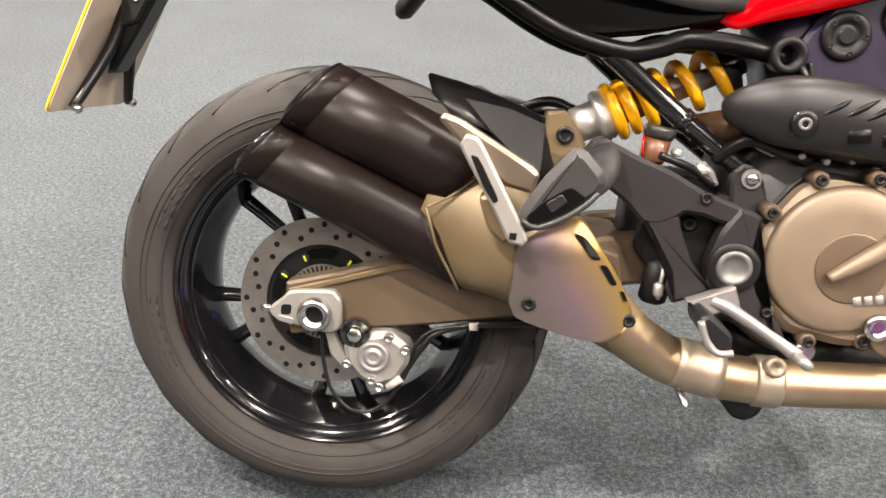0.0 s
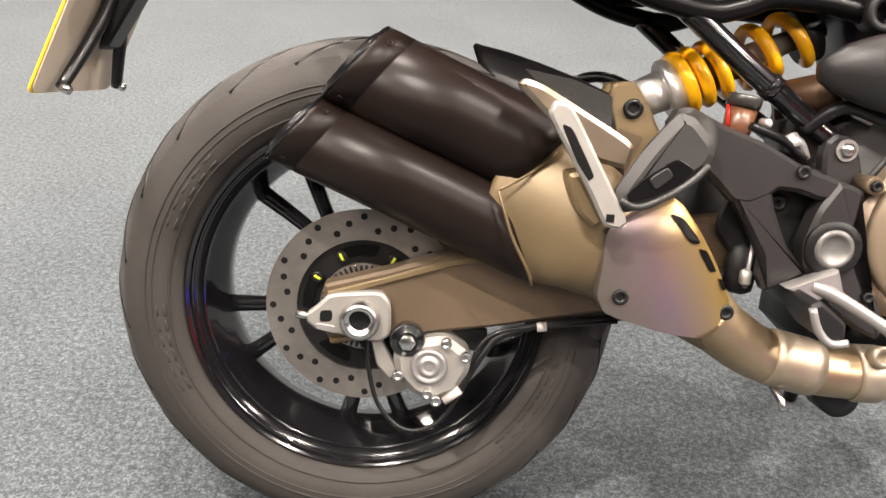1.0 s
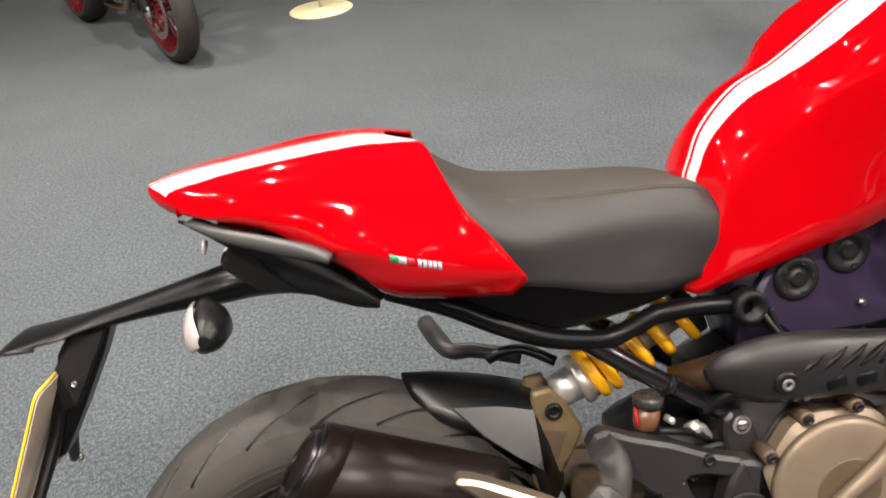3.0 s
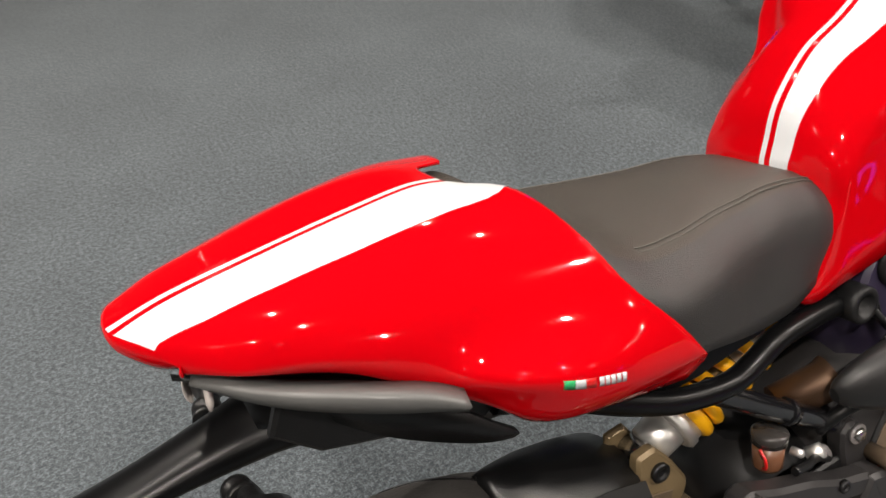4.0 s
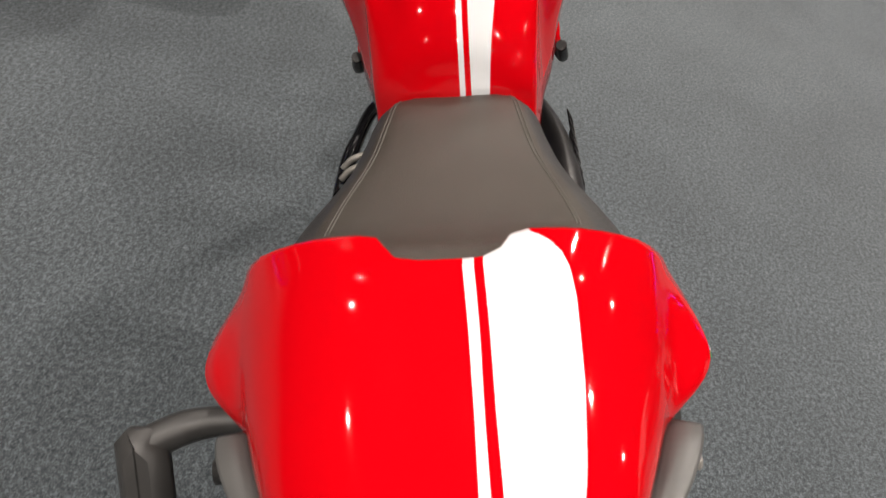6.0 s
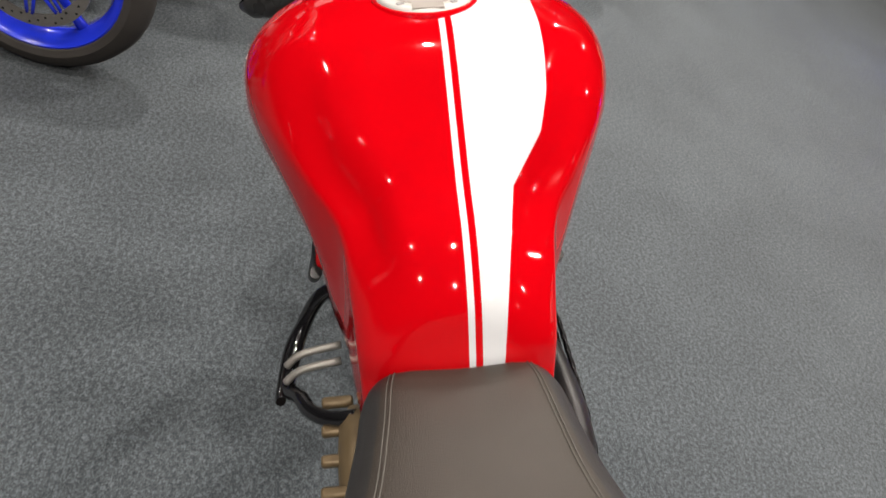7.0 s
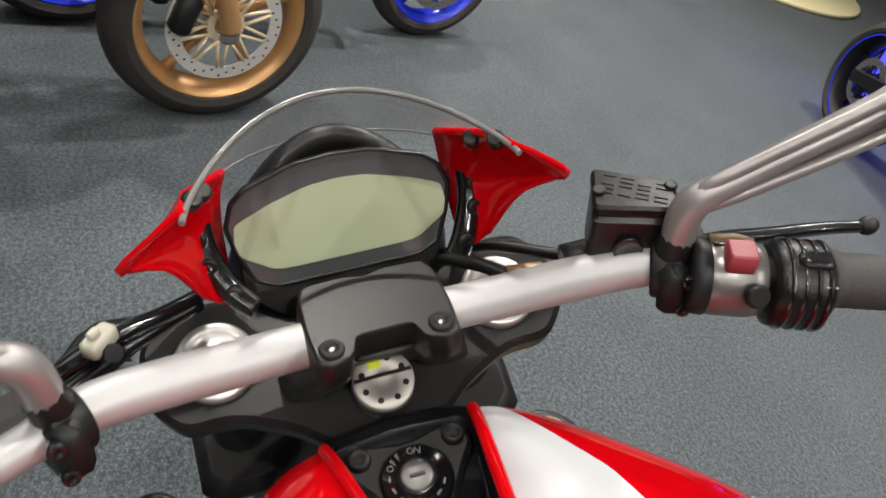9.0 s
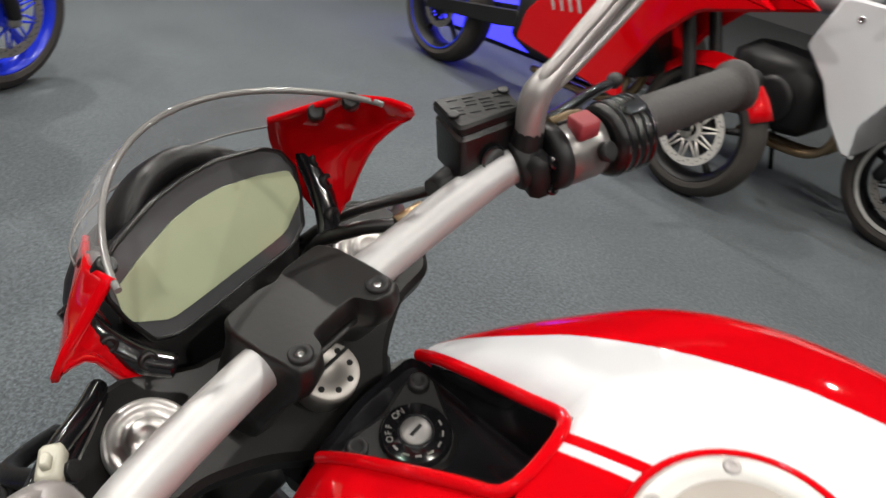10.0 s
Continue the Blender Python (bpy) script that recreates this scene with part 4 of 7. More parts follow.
    for sl in ([(0.314, 0.481), (0.329, 0.477), (0.352, 0.452), (0.341, 0.451)], [(0.350, 0.446), (0.360, 0.444), (0.376, 0.421), (0.368, 0.421)], [(0.381, 0.413), (0.386, 0.412), (0.392, 0.400), (0.388, 0.400)]):
        bm = bmesh.new()
        sl = rounded(sl, 0.2, 2)
        skin(bm, [[(x, depth(x, z) - 0.0005, z) for x, z in sl], [(x, depth(x, z) - 0.0028, z) for x, z in sl]])
        part("vent_slot", bm, DEEPBLACK, sh)
    for x, z in ((0.273, 0.391), (0.398, 0.374)):
        bolt(sh, (x, depth(x, z) - 0.001, z), (0, -1, 0), 0.0085, 0.003, SATIN)
    pipe = part("header_pipe", tube([(0.385, -0.165, 0.362), (0.42, -0.158, 0.338), (0.46, -0.152, 0.316), (0.51, -0.149, 0.304), (0.57, -0.147, 0.299), (0.66, -0.144, 0.303), (0.76, -0.138, 0.310), (0.88, -0.12, 0.312), (0.98, -0.06, 0.33)], [0.033, 0.032, 0.031, 0.030, 0.030, 0.029, 0.028, 0.026], 20, 48), PIPE, ex, "straw-tinted steel header pipe")
    part("slip_joint", lathe([(0, 0.0325), (0.012, 0.0335), (0.048, 0.0335), (0.06, 0.0325)], (0.468, -0.1515, 0.3145), (0.98, 0.03, -0.20), 24), CLAMPSTEEL, pipe)
    part("band_clamp", lathe([(0, 0.0315), (0.004, 0.034), (0.030, 0.034), (0.034, 0.0315)], (0.572, -0.1468, 0.2995), (1, 0, 0.02), 24), CLAMPSTEEL, pipe)
    part("clamp_lug", lathe([(0, 0.013), (-0.016, 0.013), (-0.018, 0.010), (-0.018, 0.006), (-0.012, 0.005)], (0.588, -0.165, 0.327), (0, 1, -0.3), 18), CLAMPSTEEL, pipe)
    part("joint_bolt", tube([(0.478, -0.158, 0.283), (0.488, -0.17, 0.268), (0.489, -0.178, 0.258)], 0.005, 8), STEEL, pipe)
    part("rubber_mount", lathe([(-0.02, 0.010), (-0.018, 0.024), (0.018, 0.026), (0.02, 0.010)], (0.574, -0.118, 0.262), (0, 1, 0), 22), PLASTIC, ex)
    return ex


def build_frame():
    fr = part("frame", tube([(0.535, -0.095, 0.556), (0.429, -0.1, 0.626), (0.335, -0.1, 0.694)], 0.0135, 14, 12), BLACKGLOSS, bike, "black tubular trellis frame")
    for s in (-1, 1):
        part("subframe_rail", tube([(0.10, s * 0.10, 0.79), (0.17, s * 0.105, 0.762), (0.235, s * 0.105, 0.727), (0.293, s * 0.105, 0.703), (0.36, s * 0.103, 0.691), (0.40, s * 0.10, 0.70), (0.435, s * 0.098, 0.713), (0.50, s * 0.09, 0.712), (0.56, s * 0.08, 0.702)], 0.013, 12, 36), DEEPBLACK, fr)
        part("main_tube", tube([(0.58, s * 0.045, 0.71), (0.75, s * 0.062, 0.80), (0.95, s * 0.075, 0.86), (1.10, s * 0.04, 0.90)], 0.017, 12, 16), BLACKGLOSS, fr)
        part("lower_tube", tube([(0.62, s * 0.07, 0.60), (0.78, s * 0.075, 0.70), (0.95, s * 0.075, 0.86)], 0.015, 12, 10), BLACKGLOSS, fr)
        part("under_seat_panel", plate([(0.08, 0.80), (0.16, 0.80), (0.27, 0.795), (0.46, 0.772), (0.475, 0.745), (0.469, 0.738), (0.407, 0.721), (0.331, 0.708), (0.29, 0.706), (0.249, 0.727), (0.163, 0.772), (0.10, 0.79)], s * 0.082, s * 0.096, 0.004), DEEPBLACK, fr)
        part("tube_socket", lathe([(0.0, 0.022), (0.03, 0.022), (0.032, 0.020), (0.032, 0.013), (0.012, 0.012)], (0.556, s * 0.076, 0.706), (0, s, 0), 24), SATIN, fr)
    part("left_diagonal", tube([(0.535, 0.095, 0.556), (0.429, 0.1, 0.626), (0.335, 0.1, 0.694)], 0.0135, 14, 12), BLACKGLOSS, fr)
    part("tube_collar", lathe([(0, 0.0155), (0.012, 0.0155)], (0.44, -0.0993, 0.619), (0.82, 0, -0.56), 16), BLACKGLOSS, fr)
    # cast hanger for the foot pegs
    arm = rounded([(0.322, 0.566), (0.331, 0.583), (0.346, 0.587), (0.385, 0.570), (0.432, 0.555), (0.478, 0.533), (0.520, 0.521), (0.538, 0.510), (0.520, 0.497), (0.500, 0.497), (0.477, 0.504), (0.454, 0.505), (0.446, 0.497), (0.425, 0.486), (0.405, 0.487), (0.378, 0.512), (0.350, 0.530)], 0.16)
    h = part("peg_hanger", plate(arm, -0.146, -0.118, 0.005), CASTGREY, bike, "cast grey foot-peg hanger with a three-cornered hole")
    part("column", plate(rounded([(0.519, 0.519), (0.534, 0.517), (0.549, 0.511), (0.549, 0.484), (0.546, 0.465), (0.547, 0.449), (0.562, 0.414), (0.592, 0.381), (0.604, 0.359), (0.596, 0.341), (0.566, 0.353), (0.529, 0.377), (0.512, 0.401), (0.496, 0.420), (0.491, 0.446), (0.501, 0.487)], 0.16), -0.150, -0.116, 0.005), CASTGREY, h)
    part("brace", plate(rounded([(0.400, 0.500), (0.448, 0.503), (0.455, 0.482), (0.474, 0.444), (0.493, 0.424), (0.505, 0.412), (0.478, 0.395), (0.458, 0.387), (0.450, 0.403), (0.449, 0.427), (0.429, 0.457)], 0.16), -0.1445, -0.120, 0.005), CASTGREY, h)
    part("upper_lug", plate(rounded([(0.516, 0.512), (0.512, 0.543), (0.513, 0.561), (0.523, 0.57), (0.537, 0.568), (0.55, 0.555), (0.558, 0.534), (0.568, 0.499), (0.535, 0.493)], 0.16), -0.116, -0.092, 0.004), CASTGREY, h)
    # added dark plate stands in for the shade behind the hanger's hole
    part("dark_backing", plate(rounded([(0.42, 0.52), (0.53, 0.53), (0.53, 0.40), (0.45, 0.40), (0.40, 0.45)], 0.2), -0.112, -0.104, 0.003), SATIN, h)
    part("pivot_ring", lathe([(0, 0.032), (-0.003, 0.033), (-0.006, 0.031), (-0.006, 0.023)], (0.523, -0.149, 0.445), (0, 1, 0), 32), SATIN, h)
    part("pivot_cap", lathe([(0, 0.0225), (-0.005, 0.0225), (-0.0075, 0.020), (-0.0075, 0.016), (-0.0055, 0.0155), (-0.0055, 0.002)], (0.523, -0.150, 0.445), (0, 1, 0), 30), PIVOTGREY, h, "dull steel swingarm pivot cap")
    part("frame_bolt", lathe([(0.02, 0.008), (0, 0.0090), (-0.005, 0.0088), (-0.007, 0.006)], (0.535, -0.117, 0.553), (0, 1, 0), 6), STEEL, h)
    part("bolt_washer", lathe([(0.0, 0.0125), (-0.003, 0.0125)], (0.535, -0.116, 0.553), (0, 1, 0), 20), GREYALLOY, h)
    bolt(h, (0.477, -0.147, 0.527), (0, -1, 0), 0.008, 0.003, SATIN)
    part("hole_bush", lathe([(0, 0.010), (-0.003, 0.010), (-0.003, 0.005), (0, 0.004)], (0.470, -0.1125, 0.487), (0, 1, 0), 16), SATIN, h)
    # passenger peg and bracket
    pp = part("passenger_peg", oval([(0.335, -0.145, 0.575, 0.016, 0.018), (0.34, -0.185, 0.562, 0.018, 0.024), (0.325, -0.225, 0.545, 0.018, 0.022), (0.300, -0.240, 0.530, 0.014, 0.018), (0.275, -0.246, 0.515, 0.008, 0.010)], 18, 20), PEGRUBBER, bike, "black rubber passenger foot peg")
    part("heel_plate", plate(rounded([(0.246, 0.490), (0.248, 0.506), (0.270, 0.545), (0.290, 0.572), (0.300, 0.583), (0.314, 0.580), (0.335, 0.559), (0.339, 0.546), (0.332, 0.531), (0.311, 0.513), (0.290, 0.496), (0.264, 0.484), (0.252, 0.482)], 0.25), -0.262, -0.238, 0.009), PEGRUBBER, pp)
    part("grip_slot", plate(rounded([(0.256, 0.503), (0.273, 0.521), (0.300, 0.541), (0.319, 0.531), (0.307, 0.517), (0.282, 0.502), (0.262, 0.494)], 0.25), -0.2635, -0.2605, 0.0008), DEEPBLACK, pp)
    part("grip_bridge", plate(rounded([(0.275, 0.519), (0.292, 0.532), (0.299, 0.523), (0.283, 0.508)], 0.25), -0.2655, -0.2625, 0.001), GREYPLASTIC, pp)
    part("grip_ridge", tube([(0.252, -0.260, 0.496), (0.270, -0.2625, 0.491), (0.296, -0.2635, 0.504), (0.318, -0.2635, 0.521), (0.331, -0.261, 0.536)], 0.0035, 8, 20), PEGRUBBER, pp)
    part("tongue", plate(rounded([(0.146, 0.596), (0.152, 0.603), (0.172, 0.598), (0.268, 0.548), (0.262, 0.522), (0.228, 0.528), (0.178, 0.568)], 0.2), -0.232, -0.205, 0.005), TONGUE, pp, "straw-tinted steel bracket tongue")
    br = part("bracket_plate", plate(rounded([(0.174, 0.572), (0.180, 0.585), (0.196, 0.582), (0.262, 0.476), (0.256, 0.467), (0.240, 0.469), (0.222, 0.50)], 0.2), -0.262, -0.244, 0.003), PALEALLOY, pp, "cast alloy peg bracket")
    part("rubber_insert", plate(rounded([(0.187, 0.564), (0.197, 0.562), (0.224, 0.517), (0.219, 0.512), (0.205, 0.53)], 0.2), -0.2635, -0.260, 0.0008), PLASTIC, br)
    part("pin_slot", plate([(0.240, 0.482), (0.248, 0.482), (0.248, 0.474), (0.240, 0.474)], -0.2632, -0.260, 0.0006), PLASTIC, br)
    part("lower_arm", plate(rounded([(0.20, 0.515), (0.225, 0.52), (0.25, 0.48), (0.235, 0.462), (0.215, 0.478)], 0.25), -0.244, -0.20, 0.004), BRONZE, pp)
    lp = part("left_passenger_peg", tube([(0.30, 0.13, 0.585), (0.23, 0.145, 0.60), (0.194, 0.15, 0.602), (0.180, 0.20, 0.604), (0.168, 0.285, 0.606)], [0.012, 0.012, 0.013, 0.016, 0.015], 12, 20), PEGRUBBER, bike, "black rubber passenger foot peg")
    part("rubber_block", box(Matrix.Translation((0.052, 0.274, 0.768)) @ Matrix.Rotation(radians(-56), 4, "Y"), (0.115, 0.046, 0.034), 0.012), PEGRUBBER, lp)
    part("fold_arm", tube([(0.078, 0.270, 0.80), (0.092, 0.235, 0.805), (0.10, 0.19, 0.80), (0.09, 0.14, 0.80), (0.07, 0.095, 0.81)], [0.016, 0.015, 0.012, 0.011, 0.011], 12, 18), PEGRUBBER, lp)
    part("cable_guard", tube([(0.34, 0.07, 0.595), (0.30, 0.09, 0.612), (0.27, 0.10, 0.610), (0.245, 0.11, 0.596)], 0.008, 10, 16), PLASTIC, lp)
    # rider's peg and brake pedal
    rp = part("rider_peg", plate(rounded([(0.474, 0.396), (0.484, 0.402), (0.515, 0.380), (0.517, 0.362), (0.498, 0.356), (0.478, 0.378)], 0.2), -0.225, -0.150, 0.004), SATIN, bike, "folding alloy rider's foot peg")
    part("peg_edge", tube([(0.475, -0.226, 0.394), (0.484, -0.227, 0.372), (0.499, -0.228, 0.358), (0.517, -0.228, 0.360)], 0.0045, 8, 12), GREYALLOY, rp)
    part("peg_bracket", plate([(0.47, 0.40), (0.525, 0.425), (0.535, 0.40), (0.50, 0.385)], -0.172, -0.148, 0.003), GREYALLOY, rp)
    bp = part("brake_pedal", tube([(0.50, -0.165, 0.404), (0.525, -0.172, 0.396), (0.57, -0.182, 0.373), (0.606, -0.192, 0.353)], [0.009, 0.008, 0.007, 0.009], 12, 20), GREYALLOY, bike, "cast alloy rear brake pedal")
    part("pedal_tip", box(pose(0.605, -0.21, 0.354, 0, 30, 0), (0.018, 0.03, 0.012), 0.003), GREYALLOY, bp)
    mc = part("master_cylinder", box(pose(0.442, -0.108, 0.405, 0, 8, 0), (0.036, 0.022, 0.06), 0.006), SATIN, bike, "grey rear brake master cylinder")
    part("push_rod", tube([(0.446, -0.122, 0.438), (0.444, -0.122, 0.385)], 0.003, 8), SATINSTEEL, mc)
    part("clevis", box(pose(0.443, -0.122, 0.398), (0.013, 0.012, 0.02), 0.003), SATINSTEEL, mc)
    rv = part("brake_fluid_pot", lathe([(-0.024, 0.014), (-0.020, 0.0165), (0.008, 0.0175)], (0.415, -0.100, 0.583), (0.12, 0, 0.98), 20), FLUID, bike, "small brown brake fluid pot with a smoked cap")
    part("pot_cap", lathe([(0.008, 0.0195), (0.020, 0.0200), (0.022, 0.0185), (0.022, 0.004)], (0.415, -0.100, 0.583), (0.12, 0, 0.98), 20), SMOKECAP, rv)
    part("pot_band", tube([(0.397, -0.105, 0.592), (0.396, -0.113, 0.584), (0.397, -0.113, 0.572), (0.400, -0.105, 0.566)], 0.0017, 8, 14), REDCAP, rv, "red anodised clip")
    part("hose_clip", lathe([(0, 0.005), (0.012, 0.005), (0.014, 0.003)], (0.436, -0.112, 0.576), (0.3, -1, 0), 10), SATINSTEEL, rv)
    part("hose_union", lathe([(0, 0.009), (0.018, 0.009)], (0.466, -0.108, 0.552), (0.5, -0.6, 0.5), 6), SATINSTEEL, rv)
    part("hose_elbow", tube([(0.470, -0.115, 0.560), (0.482, -0.115, 0.556), (0.492, -0.112, 0.540)], 0.006, 8, 10), GREYALLOY, rv)
    part("pot_hose", tube([(0.415, -0.135, 0.572), (0.44, -0.13, 0.565), (0.465, -0.12, 0.556), (0.49, -0.115, 0.54)], 0.005, 8, 14), PLASTIC, rv)
    return fr


def build_shock():
    a, b = Vector((0.303, -0.02, 0.582)), Vector((0.53, -0.02, 0.692))
    d = (b - a).normalized()
    sh = part("rear_shock", lathe([(0.012, 0.014), (0.014, 0.024), (0.045, 0.0255), (0.047, 0.022), (0.25, 0.011)], a, d, 28), SATINSTEEL, bike, "rear shock absorber with yellow coil spring")
    part("collar", lathe([(0.045, 0.033), (0.048, 0.0365), (0.056, 0.0365), (0.058, 0.034), (0.064, 0.034), (0.066, 0.031)], a, d, 36), SATINSTEEL, sh)
    x, y, z = frame_of(d)
    pts = []
    turns, n = 5.6, 150
    for i in range(n):
        w = i / (n - 1)
        th = 2 * math.pi * turns * w + 1.0
        pts.append(a + d * (0.066 + 0.155 * (0.55 * w + 0.45 * w ** 2.2)) + (x * math.cos(th) + y * math.sin(th)) * (0.0335 - 0.003 * w))
    part("spring", tube(pts, 0.0083, 10), YELLOW, sh, "yellow painted coil spring")
    part("damper_body", lathe([(0.06, 0.020), (0.15, 0.020), (0.152, 0.012), (0.22, 0.012)], a, d, 24), BRONZE, sh)
    part("top_mount", lathe([(0.215, 0.034), (0.235, 0.034), (0.24, 0.02)], a, d, 24), SATIN, sh)
    part("eye", lathe([(-0.02, 0.016), (0.02, 0.016)], a, (0, 1, 0), 20), STEEL, sh)
    return sh


def build_hugger():
    bm = bmesh.new()
    rings = []
    for ang, r, hw in ((71, 0.338, 0.004), (68, 0.341, 0.026), (64, 0.347, 0.046), (58, 0.357, 0.064), (50, 0.375, 0.078), (44, 0.392, 0.086), (36, 0.372, 0.092), (26, 0.352, 0.094)):
        ring = []
        for q in range(-6, 7):
            w = q / 6
            drop = 0.045 * abs(w) ** 2.6 * min(1, hw / 0.05)
            a = radians(ang)
            ring.append((AXLE[0] + (r - drop) * math.cos(a), hw * w, AXLE[2] + (r - drop) * math.sin(a)))
        rings.append(ring)
    skin(bm, rings, False, False)
    hg = part("rear_hugger", bm, PLASTIC, bike, "black plastic rear wheel hugger", sharp=70)
    thicken(hg, 0.003)
    bm = bmesh.new()
    low = [(0.165, -0.071, 0.612), (0.225, -0.068, 0.604), (0.272, -0.062, 0.588), (0.272, -0.098, 0.520), (0.238, -0.098, 0.546), (0.20, -0.094, 0.578)]
    skin(bm, [low, [(x + 0.002, y - 0.004, z + 0.002) for x, y, z in low]])
    bmesh.ops.recalc_face_normals(bm, faces=bm.faces)
    part("side_flash", bm, FLASHSHEEN, hg, "sloping gloss black side panel, its reflection put in as grey")
    return hg


def build_engine():
    en = part("engine", box(pose(0.69, 0, 0.47, 0, 6, 0), (0.36, 0.22, 0.28), 0.04), CASTGREY, bike, "V-twin engine with bronze side covers")
    part("sump", box(pose(0.70, 0, 0.325), (0.30, 0.18, 0.07), 0.02), SATIN, en)
    part("rear_cylinder", box(pose(0.64, 0, 0.69, 0, -18, 0), (0.17, 0.15, 0.22), 0.02), BLUEBLACK, en)
    part("front_cylinder", box(pose(0.92, 0, 0.56, 0, 12, 0), (0.24, 0.17, 0.17), 0.02), SATIN, en)
    bc = part("belt_cover", plate(rounded([(0.560, 0.700), (0.578, 0.738), (0.606, 0.778), (0.674, 0.802), (0.75, 0.80), (0.77, 0.74), (0.76, 0.655), (0.62, 0.650)], 0.2), -0.094, -0.07, 0.006), BLUEBLACK, en, "dark blue-black cam belt cover")
    for x, z in ((0.62, 0.735), (0.688, 0.763)):
        part("pulley_boss", lathe([(0, 0.030), (-0.006, 0.030), (-0.009, 0.027), (-0.009, 0.018), (-0.006, 0.017), (-0.006, 0.010), (-0.010, 0.009)], (x, -0.092, z), (0, 1, 0), 28), SATIN, bc)
        for k in range(5):
            bolt(bc, (x + 0.022 * math.cos(1.26 * k), -0.099, z + 0.022 * math.sin(1.26 * k)), (0, -1, 0), 0.004, 0.003, SATIN)
    part("belt_cover_rib", tube([(0.585, -0.096, 0.70), (0.592, -0.098, 0.675), (0.607, -0.098, 0.655)], 0.004, 8, 10), SATIN, bc)
    part("cover_screw", lathe([(0, 0.006), (-0.006, 0.006)], (0.71, -0.094, 0.69), (0, 1, 0), 6), STEEL, bc)
    part("wire_loom", tube([(0.57, -0.10, 0.70), (0.583, -0.115, 0.675), (0.60, -0.118, 0.655)], 0.004, 8, 10), PLASTIC, en)
    # clutch cover
    out = []
    for k in range(40):
        a = 2 * math.pi * k / 40
        r = 0.101 + 0.012 * max(0, math.cos(a + 0.9)) + 0.004 * math.cos(6 * a + 0.4)
        out.append((0.652 + r * math.cos(a), 0.466 + r * math.sin(a)))
    cc = part("clutch_cover", plate(out, -0.148, -0.09, 0.012), COVERBRONZE, en, "bronze magnesium clutch cover")
    part("cover_dome", lathe([(0, 0.094), (-0.007, 0.090), (-0.010, 0.085), (-0.0125, 0.06), (-0.0128, 0.001)], (0.652, -0.147, 0.468), (0, 1, 0), 48), COVERBRONZE, cc)
    part("centre_disc", lathe([(0, 0.0445), (-0.0018, 0.0440), (-0.0022, 0.042), (-0.0022, 0.001)], (0.660, -0.1588, 0.462), (0, 1, 0), 36), SWING, cc)
    part("filler_bar", oval([(0.632, -0.166, 0.448, 0.008, 0.006), (0.66, -0.168, 0.470, 0.010, 0.010), (0.705, -0.166, 0.505, 0.009, 0.012), (0.745, -0.160, 0.545, 0.007, 0.012)], 14, 16), COVERBRONZE, cc)
    part("water_pump", lathe([(0, 0.034), (-0.012, 0.034), (-0.018, 0.030), (-0.018, 0.02), (-0.024, 0.019)], (0.735, -0.14, 0.385), (0, 1, 0), 28), COVERBRONZE, cc)
    part("oil_plug", lathe([(0, 0.017), (-0.006, 0.017), (-0.008, 0.014), (-0.008, 0.009), (-0.004, 0.008)], (0.706, -0.158, 0.392), (0, 1, 0), 24), STEEL, cc)
    for k, (dx, dz) in enumerate(((-0.045, -0.012), (-0.029, -0.009), (-0.013, -0.006), (0.003, -0.003), (0.019, 0.0))):
        part("cast_mark", box(pose(0.70 + dx * 0.8 + 0.01, -0.1605, 0.432 + dz * 0.8, 0, -18, 0), (0.010, 0.003, 0.012), 0.001), ALLOY, cc)
    for k in range(10):
        a = 0.75 + 2 * math.pi * k / 10
        lug = (0.652 + 0.108 * math.cos(a), -0.146, 0.466 + 0.108 * math.sin(a))
        part("lug", lathe([(0.03, 0.010), (-0.002, 0.0105), (-0.004, 0.009)], lug, (0, 1, 0), 14), SWING, cc)
        bolt(cc, (lug[0], -0.151, lug[2]), (0, -1, 0), 0.0065, 0.004, SATIN)
    part("gasket_flange", plate([(x * 1.0 + (x - 0.652) * 0.06, z + (z - 0.466) * 0.06) for x, z in out], -0.115, -0.088, 0.003), SATIN, cc)
    # right exhaust cover
    ac = part("exhaust_cover", oval([(0.482, -0.128, 0.634, 0.006, 0.010), (0.492, -0.132, 0.636, 0.014, 0.020), (0.515, -0.139, 0.639, 0.021, 0.032), (0.548, -0.145, 0.640, 0.026, 0.042), (0.60, -0.148, 0.640, 0.026, 0.044), (0.68, -0.147, 0.632, 0.024, 0.042), (0.76, -0.140, 0.622, 0.022, 0.04), (0.84, -0.13, 0.61, 0.016, 0.034)], 22, 36), GREYPLASTIC, en, "dark grey ribbed exhaust cover")
    part("cover_bush", lathe([(0, 0.016), (-0.004, 0.016), (-0.006, 0.014), (-0.006, 0.010)], (0.565, -0.169, 0.629), (0, 1, 0), 24), PLASTIC, ac)
    bolt(ac, (0.565, -0.174, 0.629), (0, -1, 0), 0.008, 0.003, PIVOTGREY)
    for k in range(7):
        x = 0.605 + 0.026 * k
        part("cover_rib", tube([(x - 0.024, -0.172, 0.639), (x - 0.005, -0.1715, 0.652), (x + 0.014, -0.1665, 0.664)], [0.0012, 0.0042, 0.0012], 8, 8), DEEPBLACK, ac)
    for k in range(4):
        x = 0.63 + 0.04 * k
        part("cover_recess", box(pose(x, -0.1712, 0.621, 0, -10, 0), (0.026, 0.003, 0.017), 0.001), DEEPBLACK, ac)
    part("exhaust_stub", lathe([(-0.03, 0.022), (0.03, 0.024), (0.04, 0.028)], (0.490, -0.075, 0.607), (0.9, -0.3, 0.25), 20), STUBBROWN, en, "brown heat-stained exhaust stub")
